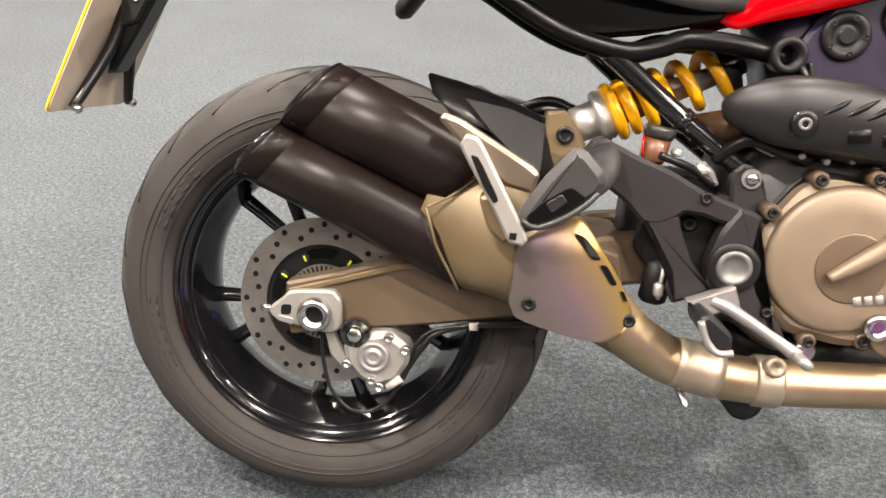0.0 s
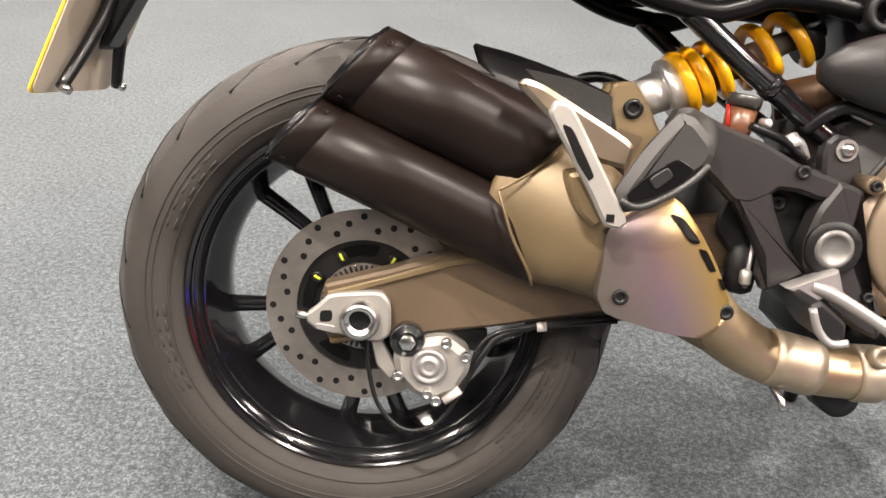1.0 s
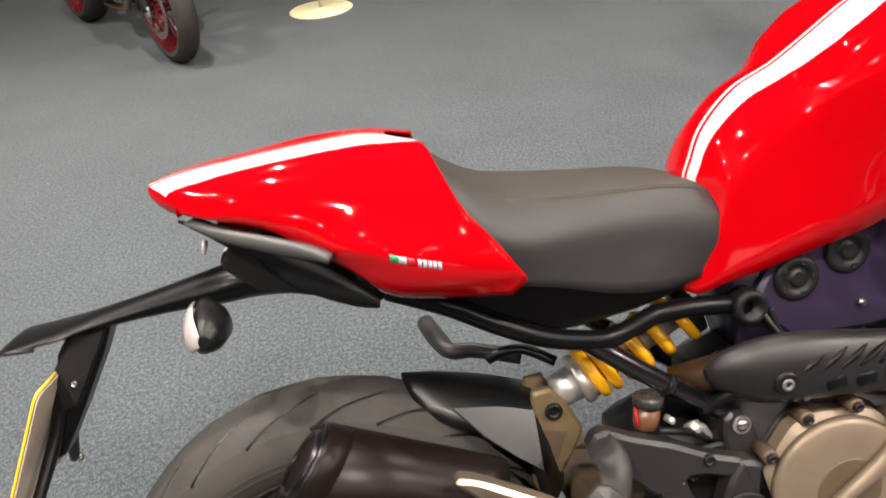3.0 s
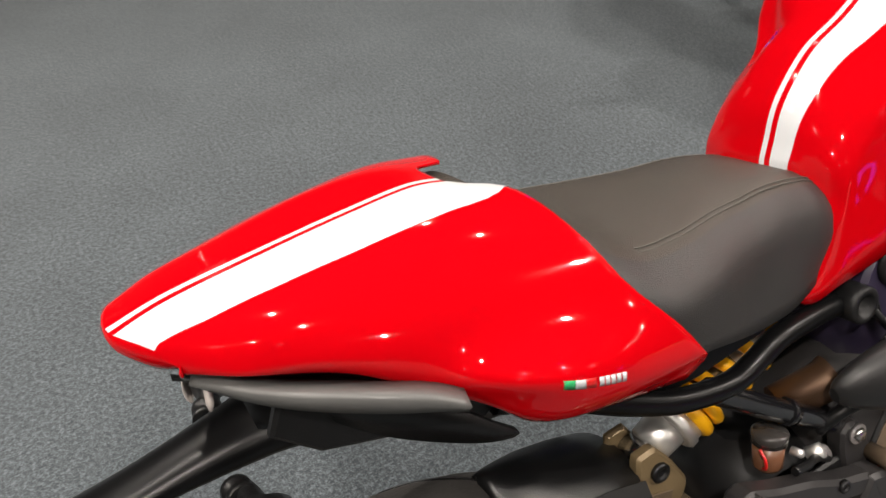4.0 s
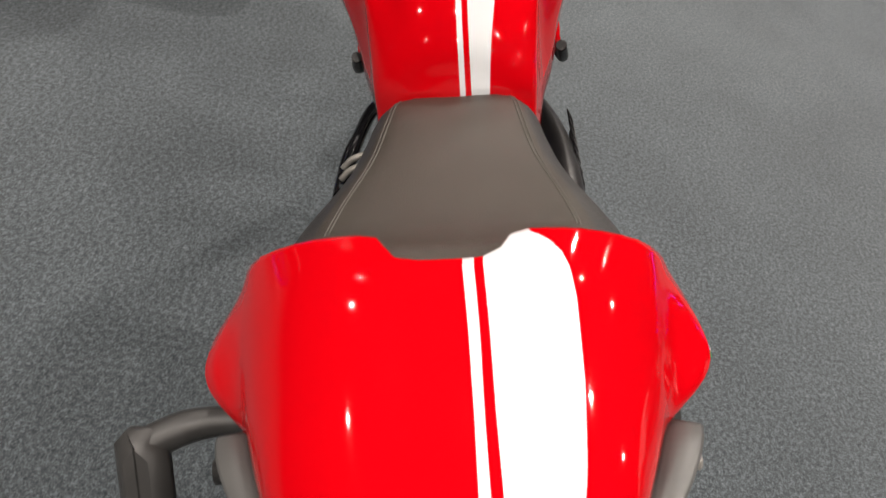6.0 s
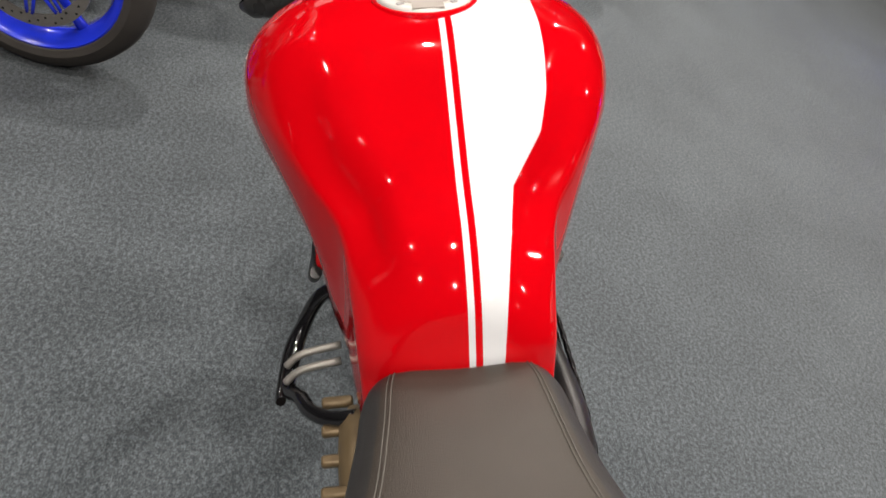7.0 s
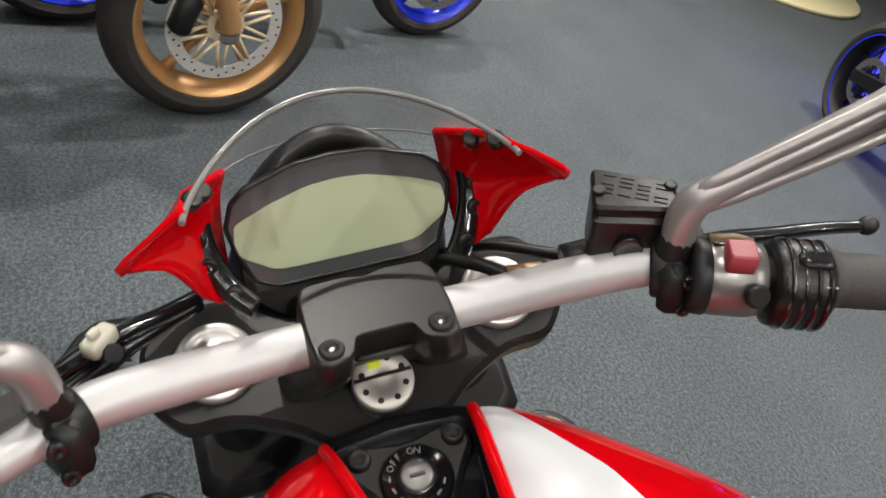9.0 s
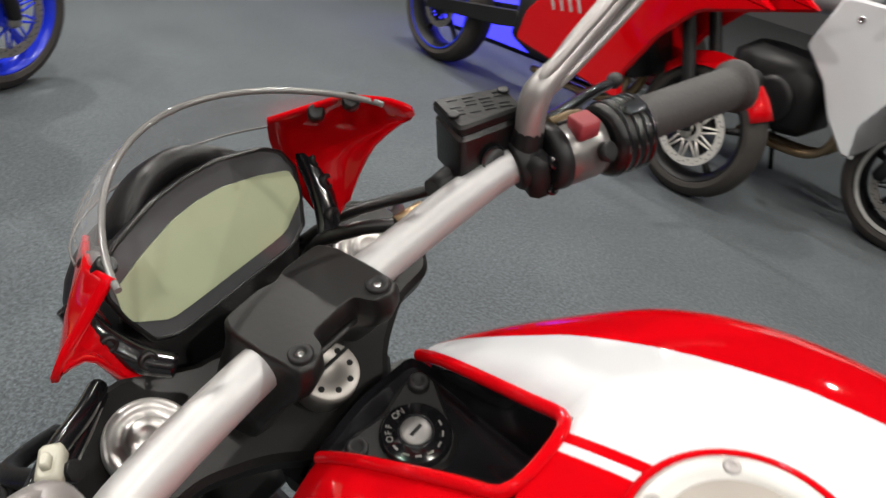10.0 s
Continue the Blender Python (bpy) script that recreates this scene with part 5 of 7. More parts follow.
    # hoses and screws above the clutch cover
    for k in range(6):
        part("stud", lathe([(0.01, 0.0048), (-0.004, 0.0048), (-0.006, 0.0035)], (0.585 + 0.03 * k, -0.128, 0.590 - 0.004 * (k % 2)), (0, 1, 0.3), 10), GREYALLOY, en)
    for k, (x, z) in enumerate(((0.545, 0.592), (0.635, 0.600), (0.70, 0.598))):
        part("bracket", box(pose(x, -0.120, z, 0, 20 - 25 * k, 0), (0.026, 0.008, 0.012), 0.002), GREYALLOY, en)
    part("coolant_hose", tube([(0.58, -0.118, 0.60), (0.64, -0.125, 0.596), (0.72, -0.13, 0.588), (0.80, -0.12, 0.56)], 0.011, 12, 20), PLASTIC, en)
    part("wiring", tube([(0.49, -0.10, 0.57), (0.52, -0.12, 0.60), (0.56, -0.125, 0.592), (0.60, -0.12, 0.585)], 0.008, 10, 16), PLASTIC, en)
    part("lower_bolt", lathe([(0, 0.014), (-0.01, 0.014), (-0.014, 0.011)], (0.632, -0.135, 0.345), (0, 1, 0), 16), STEEL, en)
    part("rear_case", box(pose(0.47, 0.0, 0.46), (0.14, 0.16, 0.16), 0.03), SATIN, en)
    # left side: alternator cover, clutch slave, hoses
    lc = part("alternator_cover", lathe([(0, 0.10), (0.03, 0.098), (0.045, 0.08), (0.05, 0.04), (0.052, 0.001)], (0.665, 0.10, 0.47), (0, 1, 0), 36), BRONZE, en, "bronze alternator cover")
    for k in range(4):
        part("cover_fin", box(pose(0.60 + 0.05 * k, 0.148, 0.53), (0.016, 0.045, 0.014), 0.003), BRONZE, lc)
    part("coolant_pipe", tube([(0.90, 0.12, 0.62), (0.905, 0.165, 0.60), (0.885, 0.20, 0.55), (0.83, 0.222, 0.51), (0.80, 0.222, 0.505), (0.775, 0.205, 0.52), (0.74, 0.188, 0.53), (0.715, 0.16, 0.54), (0.705, 0.12, 0.55)], 0.012, 12, 44), BLACKGLOSS, en, "gloss black coolant pipe")
    part("guard_bar", tube([(0.905, 0.165, 0.60), (0.87, 0.218, 0.535), (0.80, 0.236, 0.50), (0.785, 0.235, 0.50)], 0.008, 10, 20), BLACKGLOSS, en)
    for x in (0.832, 0.80):
        part("hose_clip", tube([(x, 0.225, 0.525), (x + 0.004, 0.20, 0.545), (x + 0.008, 0.14, 0.555)], 0.006, 8, 10), ALLOY, en)
    part("side_stand", tube([(0.66, 0.13, 0.33), (0.70, 0.20, 0.21), (0.715, 0.262, 0.095)], [0.013, 0.012, 0.011], 12, 12), SATIN, bike, "black steel side stand")
    return en


build_swingarm()
build_caliper()
build_exhaust()
build_frame()
build_shock()
build_hugger()
build_engine()


# ---- tail: lamp, hanger, plate, indicators ----
def build_tail():
    tl = part("tail_frame", oval([(0.09, 0, 0.79, 0.095, 0.012), (0.02, 0, 0.80, 0.085, 0.02), (-0.05, 0, 0.805, 0.06, 0.026), (-0.10, 0, 0.797, 0.04, 0.024), (-0.18, 0, 0.785, 0.032, 0.016), (-0.25, 0, 0.774, 0.036, 0.011), (-0.31, 0, 0.764, 0.05, 0.007), (-0.372, 0, 0.756, 0.055, 0.004)], 20, 40), DEEPBLACK, bike, "black plastic tail bracket")
    for s in (-1, 1):
        bm = bmesh.new()
        st = curve([(-0.135, 0.055, 0.894, 0.889), (-0.09, 0.085, 0.886, 0.866), (-0.045, 0.108, 0.878, 0.838), (0.0, 0.126, 0.862, 0.808), (0.04, 0.142, 0.836, 0.792), (0.07, 0.155, 0.812, 0.785), (0.09, 0.160, 0.797, 0.783)], 24)
        skin(bm, [[(x, s * (y - 0.008), zt), (x, s * y, zt - 0.002), (x, s * (y - 0.012), zb + 0.001), (x, s * (y - 0.02), zb)] for x, y, zt, zb in st])
        part("trim_panel", bm, PLASTIC, tl, "matt black plastic trim panel")
        part("side_panel", plate([(-0.07, 0.872), (-0.03, 0.868), (0.02, 0.848), (0.07, 0.81), (0.11, 0.79), (0.09, 0.775), (0.03, 0.79), (-0.05, 0.81), (-0.085, 0.84)], s * 0.085, s * 0.10, 0.004), PLASTIC, tl)
    part("under_pan", box(pose(-0.01, 0, 0.85, 0, -10, 0), (0.16, 0.17, 0.05), 0.02), DEEPBLACK, tl)
    lamp = part("tail_lamp", oval([(-0.100, 0, 0.874, 0.018, 0.004), (-0.088, 0, 0.870, 0.032, 0.009), (-0.07, 0, 0.864, 0.042, 0.012), (-0.045, 0, 0.855, 0.046, 0.013)], 20, 14), REDLENS, bike, "dark red tail lamp under the cowl")
    part("clear_tip", lathe([(0, 0.004), (-0.012, 0.0035), (-0.018, 0.0015)], (-0.112, -0.030, 0.862), (0.2, 0.3, 1), 12), LENS, lamp)
    # hanger and plate
    hg = part("plate_hanger", plate([(-0.295, 0.768), (-0.245, 0.768), (-0.262, 0.73), (-0.30, 0.66), (-0.335, 0.60), (-0.348, 0.595), (-0.338, 0.64), (-0.322, 0.70), (-0.318, 0.735)], -0.022, 0.022, 0.004), PLASTIC, tl)
    part("hanger_side", plate([(-0.29, 0.765), (-0.25, 0.765), (-0.30, 0.67), (-0.325, 0.66), (-0.322, 0.72)], -0.03, 0.03, 0.004), GREYPLASTIC, hg)
    pts = [(-0.318, 0.717), (-0.394, 0.540)]
    n = Vector((pts[1][1] - pts[0][1], 0, -(pts[1][0] - pts[0][0]))).normalized()
    pl = tagged(empty("number_plate"), "yellow number plate with a beige back")
    pl.parent = tl
    bm = bmesh.new()
    out = rounded([(-0.1, 0.0), (-0.1, 1.0), (0.118, 1.0), (0.118, 0.0)], 0.06)
    place = lambda y, w, o: Vector((pts[0][0] + (pts[1][0] - pts[0][0]) * w, y, pts[0][1] + (pts[1][1] - pts[0][1]) * w)) + n * o
    skin(bm, [[place(y, w, 0.0) for y, w in out], [place(y, w, 0.003) for y, w in out]])
    part("plate_face", bm, PLATEYEL, pl, "yellow reflective face")
    bm = bmesh.new()
    skin(bm, [[place(y * 0.985, 0.01 + w * 0.98, -0.0025) for y, w in out], [place(y * 0.985, 0.01 + w * 0.98, -0.0005) for y, w in out]])
    part("plate_back", bm, PLATEBACK, pl, "beige backing board")
    for s in (-1, 1):
        part("strut", tube([(-0.322, s * 0.014, 0.69), (-0.338, s * 0.030, 0.63), (-0.366, s * 0.08, 0.548)], [0.010, 0.009, 0.007], 10, 14), PLASTIC, hg)
        bolt(hg, (-0.360, s * 0.08, 0.548), (1, 0, -0.4), 0.006, 0.006)
        bolt(hg, (-0.300, s * 0.031, 0.70), (0, s, 0), 0.004, 0.003)
    # characters: plain bars on the face that looks back
    for row, count in ((0.28, 4), (0.70, 3)):
        for k in range(count):
            y = (k - (count - 1) / 2) * 0.042
            bm = bmesh.new()
            skin(bm, [[place(y + u * 0.012, row + v * 0.15, 0.0032) for u, v in ((-1, -1), (-1, 1), (1, 1), (1, -1))], [place(y + u * 0.012, row + v * 0.15, 0.0042) for u, v in ((-1, -1), (-1, 1), (1, 1), (1, -1))]])
            part("bar", bm, PLASTIC, pl)
    part("seat_hook", tube([(-0.33, -0.05, 0.757), (-0.36, -0.052, 0.757), (-0.366, -0.045, 0.755)], 0.003, 8, 8), PLASTIC, tl)
    return tl


def build_indicator(name, base, tip, back, label, s, glass=None, shell_mat=None):
    """A wedge-shaped indicator on a short stalk; its lens looks along back."""
    b, t = Vector(base), Vector(tip)
    ax = (t - b).normalized()
    f = Vector(back).normalized()
    f = (f - ax * f.dot(ax)).normalized()
    u = ax.cross(f)
    L = (t - b).length
    rings, lens = [], []
    for w, r, k in ((0.0, 0.011, 0.0), (0.12, 0.012, 0.0), (0.22, 0.011, 0.1), (0.36, 0.022, 0.6), (0.6, 0.0245, 1.0), (0.85, 0.0195, 0.8), (1.0, 0.006, 0.3)):
        c = b + ax * L * w
        rings.append([c + (f * math.cos(a) * (0.55 if math.cos(a) > 0 else 1.25) + u * math.sin(a)) * r for a in [2 * math.pi * q / 18 for q in range(18)]])
        if w > 0.3:
            lens.append([c + (f * (0.50 + 0.42 * math.cos(a)) + u * 0.94 * math.sin(a)) * r for a in [math.pi * (q / 9 - 0.5) for q in range(10)]])
    bm = bmesh.new()
    skin(bm, rings)
    body = part(name, bm, shell_mat or PLASTIC, bike, label)
    bm = bmesh.new()
    rows = skin(bm, lens, False, False)
    cap = part("lens", bm, glass or LENS, body, "smoked ribbed lens" if glass else "clear ribbed lens")
    thicken(cap, 0.0015)
    bm = bmesh.new()
    add_lathe(bm, [(0, 0.007), (0.006, 0.006), (0.009, 0.003)], b + ax * L * 0.5 + f * 0.0075, f, 12)
    part("bulb", bm, AMBER, body)
    part("stalk", lathe([(0.0, 0.013), (0.006, 0.013), (0.008, 0.0115), (0.014, 0.0115), (0.016, 0.013), (0.022, 0.013)], b, ax, 16), PLASTIC, body)
    return body


build_tail()
for s in (-1, 1):
    build_indicator("rear_indicator", (-0.118, s * 0.06, 0.785), (-0.092, s * 0.231, 0.800), (-1, 0, 0.15), "black rear indicator with a clear lens", s)
    build_indicator("front_indicator", (1.235, s * 0.14, 0.952), (1.286, s * 0.268, 0.906), (0.45, 0, 0.9), "dark grey wedge-shaped front indicator", s, SMOKE, INDGREY)


# ---- tank fittings and cockpit ----
def build_filler():
    tilt = Matrix.Translation((0.845, 0.002, 1.0967)) @ Matrix.Rotation(radians(4.5), 4, "Y")
    up = tilt.to_3x3() @ Vector((0, 0, 1))
    o = tilt.translation
    cap = part("filler_cap", lathe([(-0.012, 0.0535), (-0.001, 0.0535), (0.0015, 0.051), (0.0025, 0.0495), (0.0025, 0.0385), (0.001, 0.038)], o, up, 56), ALLOYWHITE, bike, "round fuel filler cap with a pale alloy ring")
    part("recess_ring", lathe([(-0.008, 0.0605), (-0.0020, 0.0585), (-0.0008, 0.0565), (-0.0008, 0.0542), (-0.008, 0.0542)], o, up, 56, False), RED, cap, "red recess round the cap")
    part("inner_lid", lathe([(-0.004, 0.0378), (0.0018, 0.0378), (0.0026, 0.0368), (0.0026, 0.0005)], o, up, 48), LIDGREY, cap, "grey-brown lid")
    tab = [(-0.060, -0.017), (-0.060, 0.017), (-0.033, 0.017), (-0.033, -0.017)]
    bm = bmesh.new()
    skin(bm, [[tilt @ Vector((x + 0.010, y, z)) for x, y in tab] for z in (0.001, 0.0029)])
    bmesh.ops.recalc_face_normals(bm, faces=bm.faces)
    part("hinge_tab", bm, LIDGREY, cap)
    flap = [(0.024, -0.006), (0.027, 0.0), (0.024, 0.006), (0.012, 0.010), (0.006, 0.026), (0.0, 0.030), (-0.004, 0.027), (-0.003, 0.013), (-0.012, 0.013), (-0.012, -0.013), (-0.003, -0.013), (-0.004, -0.027), (0.0, -0.030), (0.006, -0.026), (0.012, -0.010)]
    bm = bmesh.new()
    skin(bm, [[tilt @ Vector((x * (1 - k), y * (1 - k), z)) for x, y in flap] for z, k in ((0.002, 0), (0.0032, 0), (0.0038, 0.04))])
    bmesh.ops.recalc_face_normals(bm, faces=bm.faces)
    part("key_flap", bm, LIDGREY, cap)
    bm = bmesh.new()
    add_box(bm, tilt @ pose(-0.0135, 0, 0.003), (0.0022, 0.026, 0.0014), 0.0004)
    part("flap_gap", bm, PLASTIC, cap)
    for a in (0, 62, -62, 140, -140):
        p = tilt @ Vector((0.0445 * math.cos(radians(a)), 0.0445 * math.sin(radians(a)), 0.0022))
        sc = part("screw", lathe([(-0.002, 0.0046), (0.001, 0.0046), (0.0014, 0.0038), (0.0014, 0.002), (0.0004, 0.0018)], p, up, 14), GREYALLOY, cap)
    return cap


ALLOYWHITE = mat("satin_alloy_ring", (0.46, 0.45, 0.43), 0.45, metal=0.25, vary=0.05, scale=60)
LIDGREY = mat("lid_grey", (0.27, 0.245, 0.22), 0.5, metal=0.2, vary=0.06, scale=40)

STEM = Matrix.Translation((1.121, 0.0, 1.003)) @ Matrix(((0.911, 0, -0.412, 0), (0, 1, 0, 0), (0.412, 0, 0.911, 0), (0, 0, 0, 1)))
STEER = STEM.to_3x3() @ Vector((0, 0, 1))


def at_stem(x, y, z):
    return STEM @ Vector((x, y, z))


def build_front_end():
    yk_out = rounded([(-0.034, -0.032), (-0.034, 0.032), (-0.008, 0.062), (0.010, 0.10), (0.010, 0.135), (0.035, 0.156), (0.075, 0.156), (0.100, 0.135), (0.100, 0.085), (0.07, 0.045), (0.07, -0.045), (0.100, -0.085), (0.100, -0.135), (0.075, -0.156), (0.035, -0.156), (0.010, -0.135), (0.010, -0.10), (-0.008, -0.062)], 0.3)
    bm = plate(yk_out, -0.030, -0.003, 0.005, "xy")
    bmesh.ops.transform(bm, matrix=STEM, verts=bm.verts)
    yk = part("top_yoke", bm, CLAMP, bike, "satin black top yoke")
    nut = part("stem_nut", lathe([(-0.024, 0.019), (-0.005, 0.019), (-0.005, 0.0215), (0.005, 0.021), (0.006, 0.020), (0.006, 0.008), (0.003, 0.007), (0.003, 0.0005)], at_stem(0.003, 0, 0.022), STEER, 36), PALEALLOY, yk, "drilled dull steel stem nut")
    for k in range(8):
        a = 2 * math.pi * k / 8 + 0.39
        part("drilled_hole", lathe([(0, 0.0022), (0.0008, 0.0022)], at_stem(0.003 + 0.0150 * math.cos(a), 0.0150 * math.sin(a), 0.0278), STEER, 10), PLASTIC, nut)
    part("slot", box(Matrix.Translation(at_stem(0.006, 0, 0.0283)) @ STEM.to_3x3().to_4x4(), (0.0026, 0.040, 0.0012), 0.0003), PLASTIC, nut)
    part("paint_mark", box(Matrix.Translation(at_stem(0.014, 0.004, 0.0283)) @ STEM.to_3x3().to_4x4(), (0.005, 0.009, 0.0008), 0.0003), MARKYELLOW, nut, "yellow-green paint mark")
    for s in (-1, 1):
        c = at_stem(0.052, s * 0.105, -0.004)
        part("fork_clamp", lathe([(-0.034, 0.040), (-0.004, 0.041), (0.0, 0.039), (0.0, 0.028)], c, STEER, 32), CLAMP, yk)
        cap = part("fork_cap", lathe([(0, 0.0285), (0.007, 0.0285), (0.0095, 0.0265), (0.0095, 0.0215), (0.0075, 0.0205), (0.0075, 0.016), (0.010, 0.0145), (0.013, 0.0135), (0.013, 0.008), (0.011, 0.007), (0.011, 0.0005)], c, STEER, 36), SATINSTEEL, yk, "bright machined fork cap")
        leg = part("fork_leg", lathe([(-0.30, 0.027), (-0.03, 0.027)], c, STEER, 24), SATIN, bike, "black front fork leg")
        part("slider", lathe([(-0.60, 0.024), (-0.30, 0.0215), (-0.30, 0.030), (-0.28, 0.030)], c, STEER, 24), SATIN, leg)
        part("lower_yoke", box(Matrix.Translation(at_stem(0.03, s * 0.07, -0.20)) @ STEM.to_3x3().to_4x4(), (0.08, 0.16, 0.04), 0.012), SATIN, leg)
        bolt(yk, at_stem(0.012, s * 0.085, -0.012), STEM.to_3x3() @ Vector((-1, 0, 0)), 0.005, 0.005)
    # bar clamp
    out = rounded([(1.099, -0.019), (1.084, -0.024), (1.080, -0.036), (1.084, -0.0455), (1.110, -0.0475), (1.140, -0.047), (1.152, -0.042), (1.153, -0.012), (1.149, 0.0), (1.153, 0.012), (1.152, 0.042), (1.140, 0.047), (1.110, 0.0475), (1.084, 0.0455), (1.080, 0.036), (1.084, 0.024), (1.099, 0.019)], 0.24, 3)

    def flare(k, z, lean, deep=None):
        return [(1.117 + (x - 1.117) * (deep or k) + lean, y * k, z) for x, y in out]

    bm = bmesh.new()
    skin(bm, [flare(0.93, 1.0935, 0), flare(0.965, 1.0925, 0), flare(0.985, 1.0905, 0), flare(1.0, 1.086, 0), flare(1.01, 1.077, 0.001), flare(1.04, 1.064, 0.006, 0.98), flare(1.12, 1.052, 0.014, 0.88), flare(1.26, 1.038, 0.020, 0.76), flare(1.4, 1.022, 0.025, 0.7)])
    cl = part("bar_clamp", bm, CLAMP, bike, "black cast handlebar clamp")
    part("clamp_lip", box(pose(1.1035, 0, 1.0895), (0.008, 0.032, 0.006), 0.002), SATIN, cl)
    part("lower_rib", box(pose(1.1015, 0, 1.070), (0.007, 0.040, 0.005), 0.002), CLAMP, cl)
    for s in (-1, 1):
        b = bolt(cl, (1.0925, s * 0.034, 1.0932), (0, 0, 1), 0.0078, 0.003, SATIN)
        part("bolt_socket", lathe([(0, 0.0036), (0.0006, 0.0036)], (1.0925, s * 0.034, 1.0946), (0, 0, 1), 6), STEEL, b)
    # handlebar
    side = [(1.117, 0.05, 1.0765), (1.112, 0.085, 1.081), (1.101, 0.125, 1.0925), (1.086, 0.165, 1.105), (1.067, 0.195, 1.1105), (1.045, 0.24, 1.1105), (1.024, 0.30, 1.1045), (0.996, 0.385, 1.095)]
    pts = [(x, -y, z) for x, y, z in side[::-1]] + [(1.118, 0, 1.075)] + side
    bar = part("handlebar", tube(pts, [0.011] * 4 + [0.0135, 0.0145, 0.0145, 0.0145] + [0.0145] + [0.0145, 0.0145, 0.0145, 0.0135] + [0.011] * 4, 18, 80), BARALU, bike, "bare silver tapered handlebar")
    for s in (-1, 1):
        a, b = Vector((1.0375, s * 0.262, 1.1075)), Vector((0.997, s * 0.382, 1.0955))
        d = b - a
        L = d.length
        prof = [(0, 0.020), (0.006, 0.0205), (0.010, 0.0172)]
        for k in range(12):
            z0 = 0.012 + (L - 0.03) * k / 12
            prof += [(z0, 0.0172), (z0 + 0.0045, 0.0176)]
        prof += [(L - 0.012, 0.0175), (L - 0.010, 0.0215), (L - 0.003, 0.0215), (L, 0.019)]
        gr = part("grip", lathe(prof, a, d, 24), GRIP, bar, "dark grey ribbed rubber grip")
        part("bar_end", lathe([(0, 0.0125), (0.010, 0.0125), (0.012, 0.009), (0.020, 0.0085), (0.022, 0.006)], b, d, 18), SATIN, bar)
        # mirror
        hold = Vector((1.077, s * 0.179, 1.1075))
        along = Vector((-0.019, s * 0.03, 0.0055)).normalized()
        mc = part("mirror", lathe([(-0.010, 0.0145), (-0.010, 0.0175), (-0.008, 0.019), (0.008, 0.019), (0.010, 0.0175), (0.010, 0.0145)], hold, along, 24), SATIN, bike, "grey-armed bar mirror with black shell")
        part("clamp_stem", tube([(1.077, s * 0.179, 1.116), (1.076, s * 0.1795, 1.128), (1.0755, s * 0.180, 1.136)], [0.0125, 0.0112, 0.0104], 16, 8), SATIN, mc)
        part("clamp_half", box(Matrix.Translation(hold + Vector((-0.008, 0, -0.004))) @ along.to_track_quat("Y", "Z").to_matrix().to_4x4(), (0.030, 0.019, 0.038), 0.005), SATIN, mc)
        arm = [(1.0755, s * 0.180, 1.134), (1.073, s * 0.183, 1.162), (1.066, s * 0.21, 1.180), (1.054, s * 0.27, 1.212), (1.050, s * 0.315, 1.236)]
        part("arm", tube(arm, [0.0105, 0.0105, 0.0075, 0.0048, 0.0048], 12, 24), GREYALLOY, mc, "grey cast mirror arm")
        for o in (-0.017, 0.017):
            part("arm_rib", tube([(x - 0.3 * abs(o) * k * 0.25, y, z + o * (0.25 + 0.19 * k)) for k, (x, y, z) in enumerate(arm)], 0.0042, 8, 24), GREYALLOY, mc)
        bm = bmesh.new()
        skin(bm, [[(x + e, y, z + o * (0.25 + 0.19 * k)) for e, o in ((-0.002, -0.017), (0.004, -0.017), (0.004, 0.017), (-0.002, 0.017))] for k, (x, y, z) in enumerate(arm)])
        part("arm_web", bm, GREYALLOY, mc)
        rim = rounded([(0.266, 1.250), (0.274, 1.224), (0.345, 1.188), (0.42, 1.192), (0.445, 1.235), (0.41, 1.280), (0.29, 1.286)], 0.2, 3)
        cy, cz = 0.352, 1.237

        def face(k, x):
            return [(x - 0.15 * (cz - z) * k, s * (cy + (y - cy) * k), cz + (z - cz) * k) for y, z in rim]

        bm = bmesh.new()
        skin(bm, [face(0.55, 1.072), face(0.85, 1.066), face(0.98, 1.056), face(1.0, 1.046), face(0.985, 1.042), face(0.93, 1.042)])
        hd = part("shell", bm, PLASTIC, mc, "black mirror shell")
        bm = bmesh.new()
        skin(bm, [face(0.925, 1.0425), face(0.925, 1.041), face(0.90, 1.0402)])
        part("mirror_glass", bm, CHROME, hd)
        for up in (-0.014, 0.009):
            bolt(mc, hold + Vector((-0.0225, 0, up)), (-1, s * -0.3, 0.25), 0.005, 0.004, BLACKGLOSS)
    # right controls
    d = Vector((-0.40, -0.90, -0.03)).normalized()
    kp = part("kill_switch_pod", lathe([(0, 0.019), (0.003, 0.0225), (0.012, 0.024), (0.030, 0.024), (0.038, 0.0225), (0.040, 0.018)], (1.064, -0.190, 1.1095), d, 28), GREYSWITCH, bike, "grey switch pod with a red kill switch")
    part("kill_switch", box(Matrix.Translation((1.0475, -0.205, 1.1345)) @ d.to_track_quat("Y", "Z").to_matrix().to_4x4(), (0.017, 0.017, 0.014), 0.0014), KILLRED, kp, "red kill switch")
    part("inner_flange", lathe([(-0.006, 0.019), (-0.005, 0.0235), (0.005, 0.0245), (0.006, 0.020)], (1.064, -0.190, 1.1095), d, 28), SATIN, kp)
    part("switch_mark", box(Matrix.Translation((1.061, -0.2045, 1.1325)) @ d.to_track_quat("Y", "Z").to_matrix().to_4x4(), (0.0025, 0.014, 0.003), 0.0005), PLASTIC, kp)
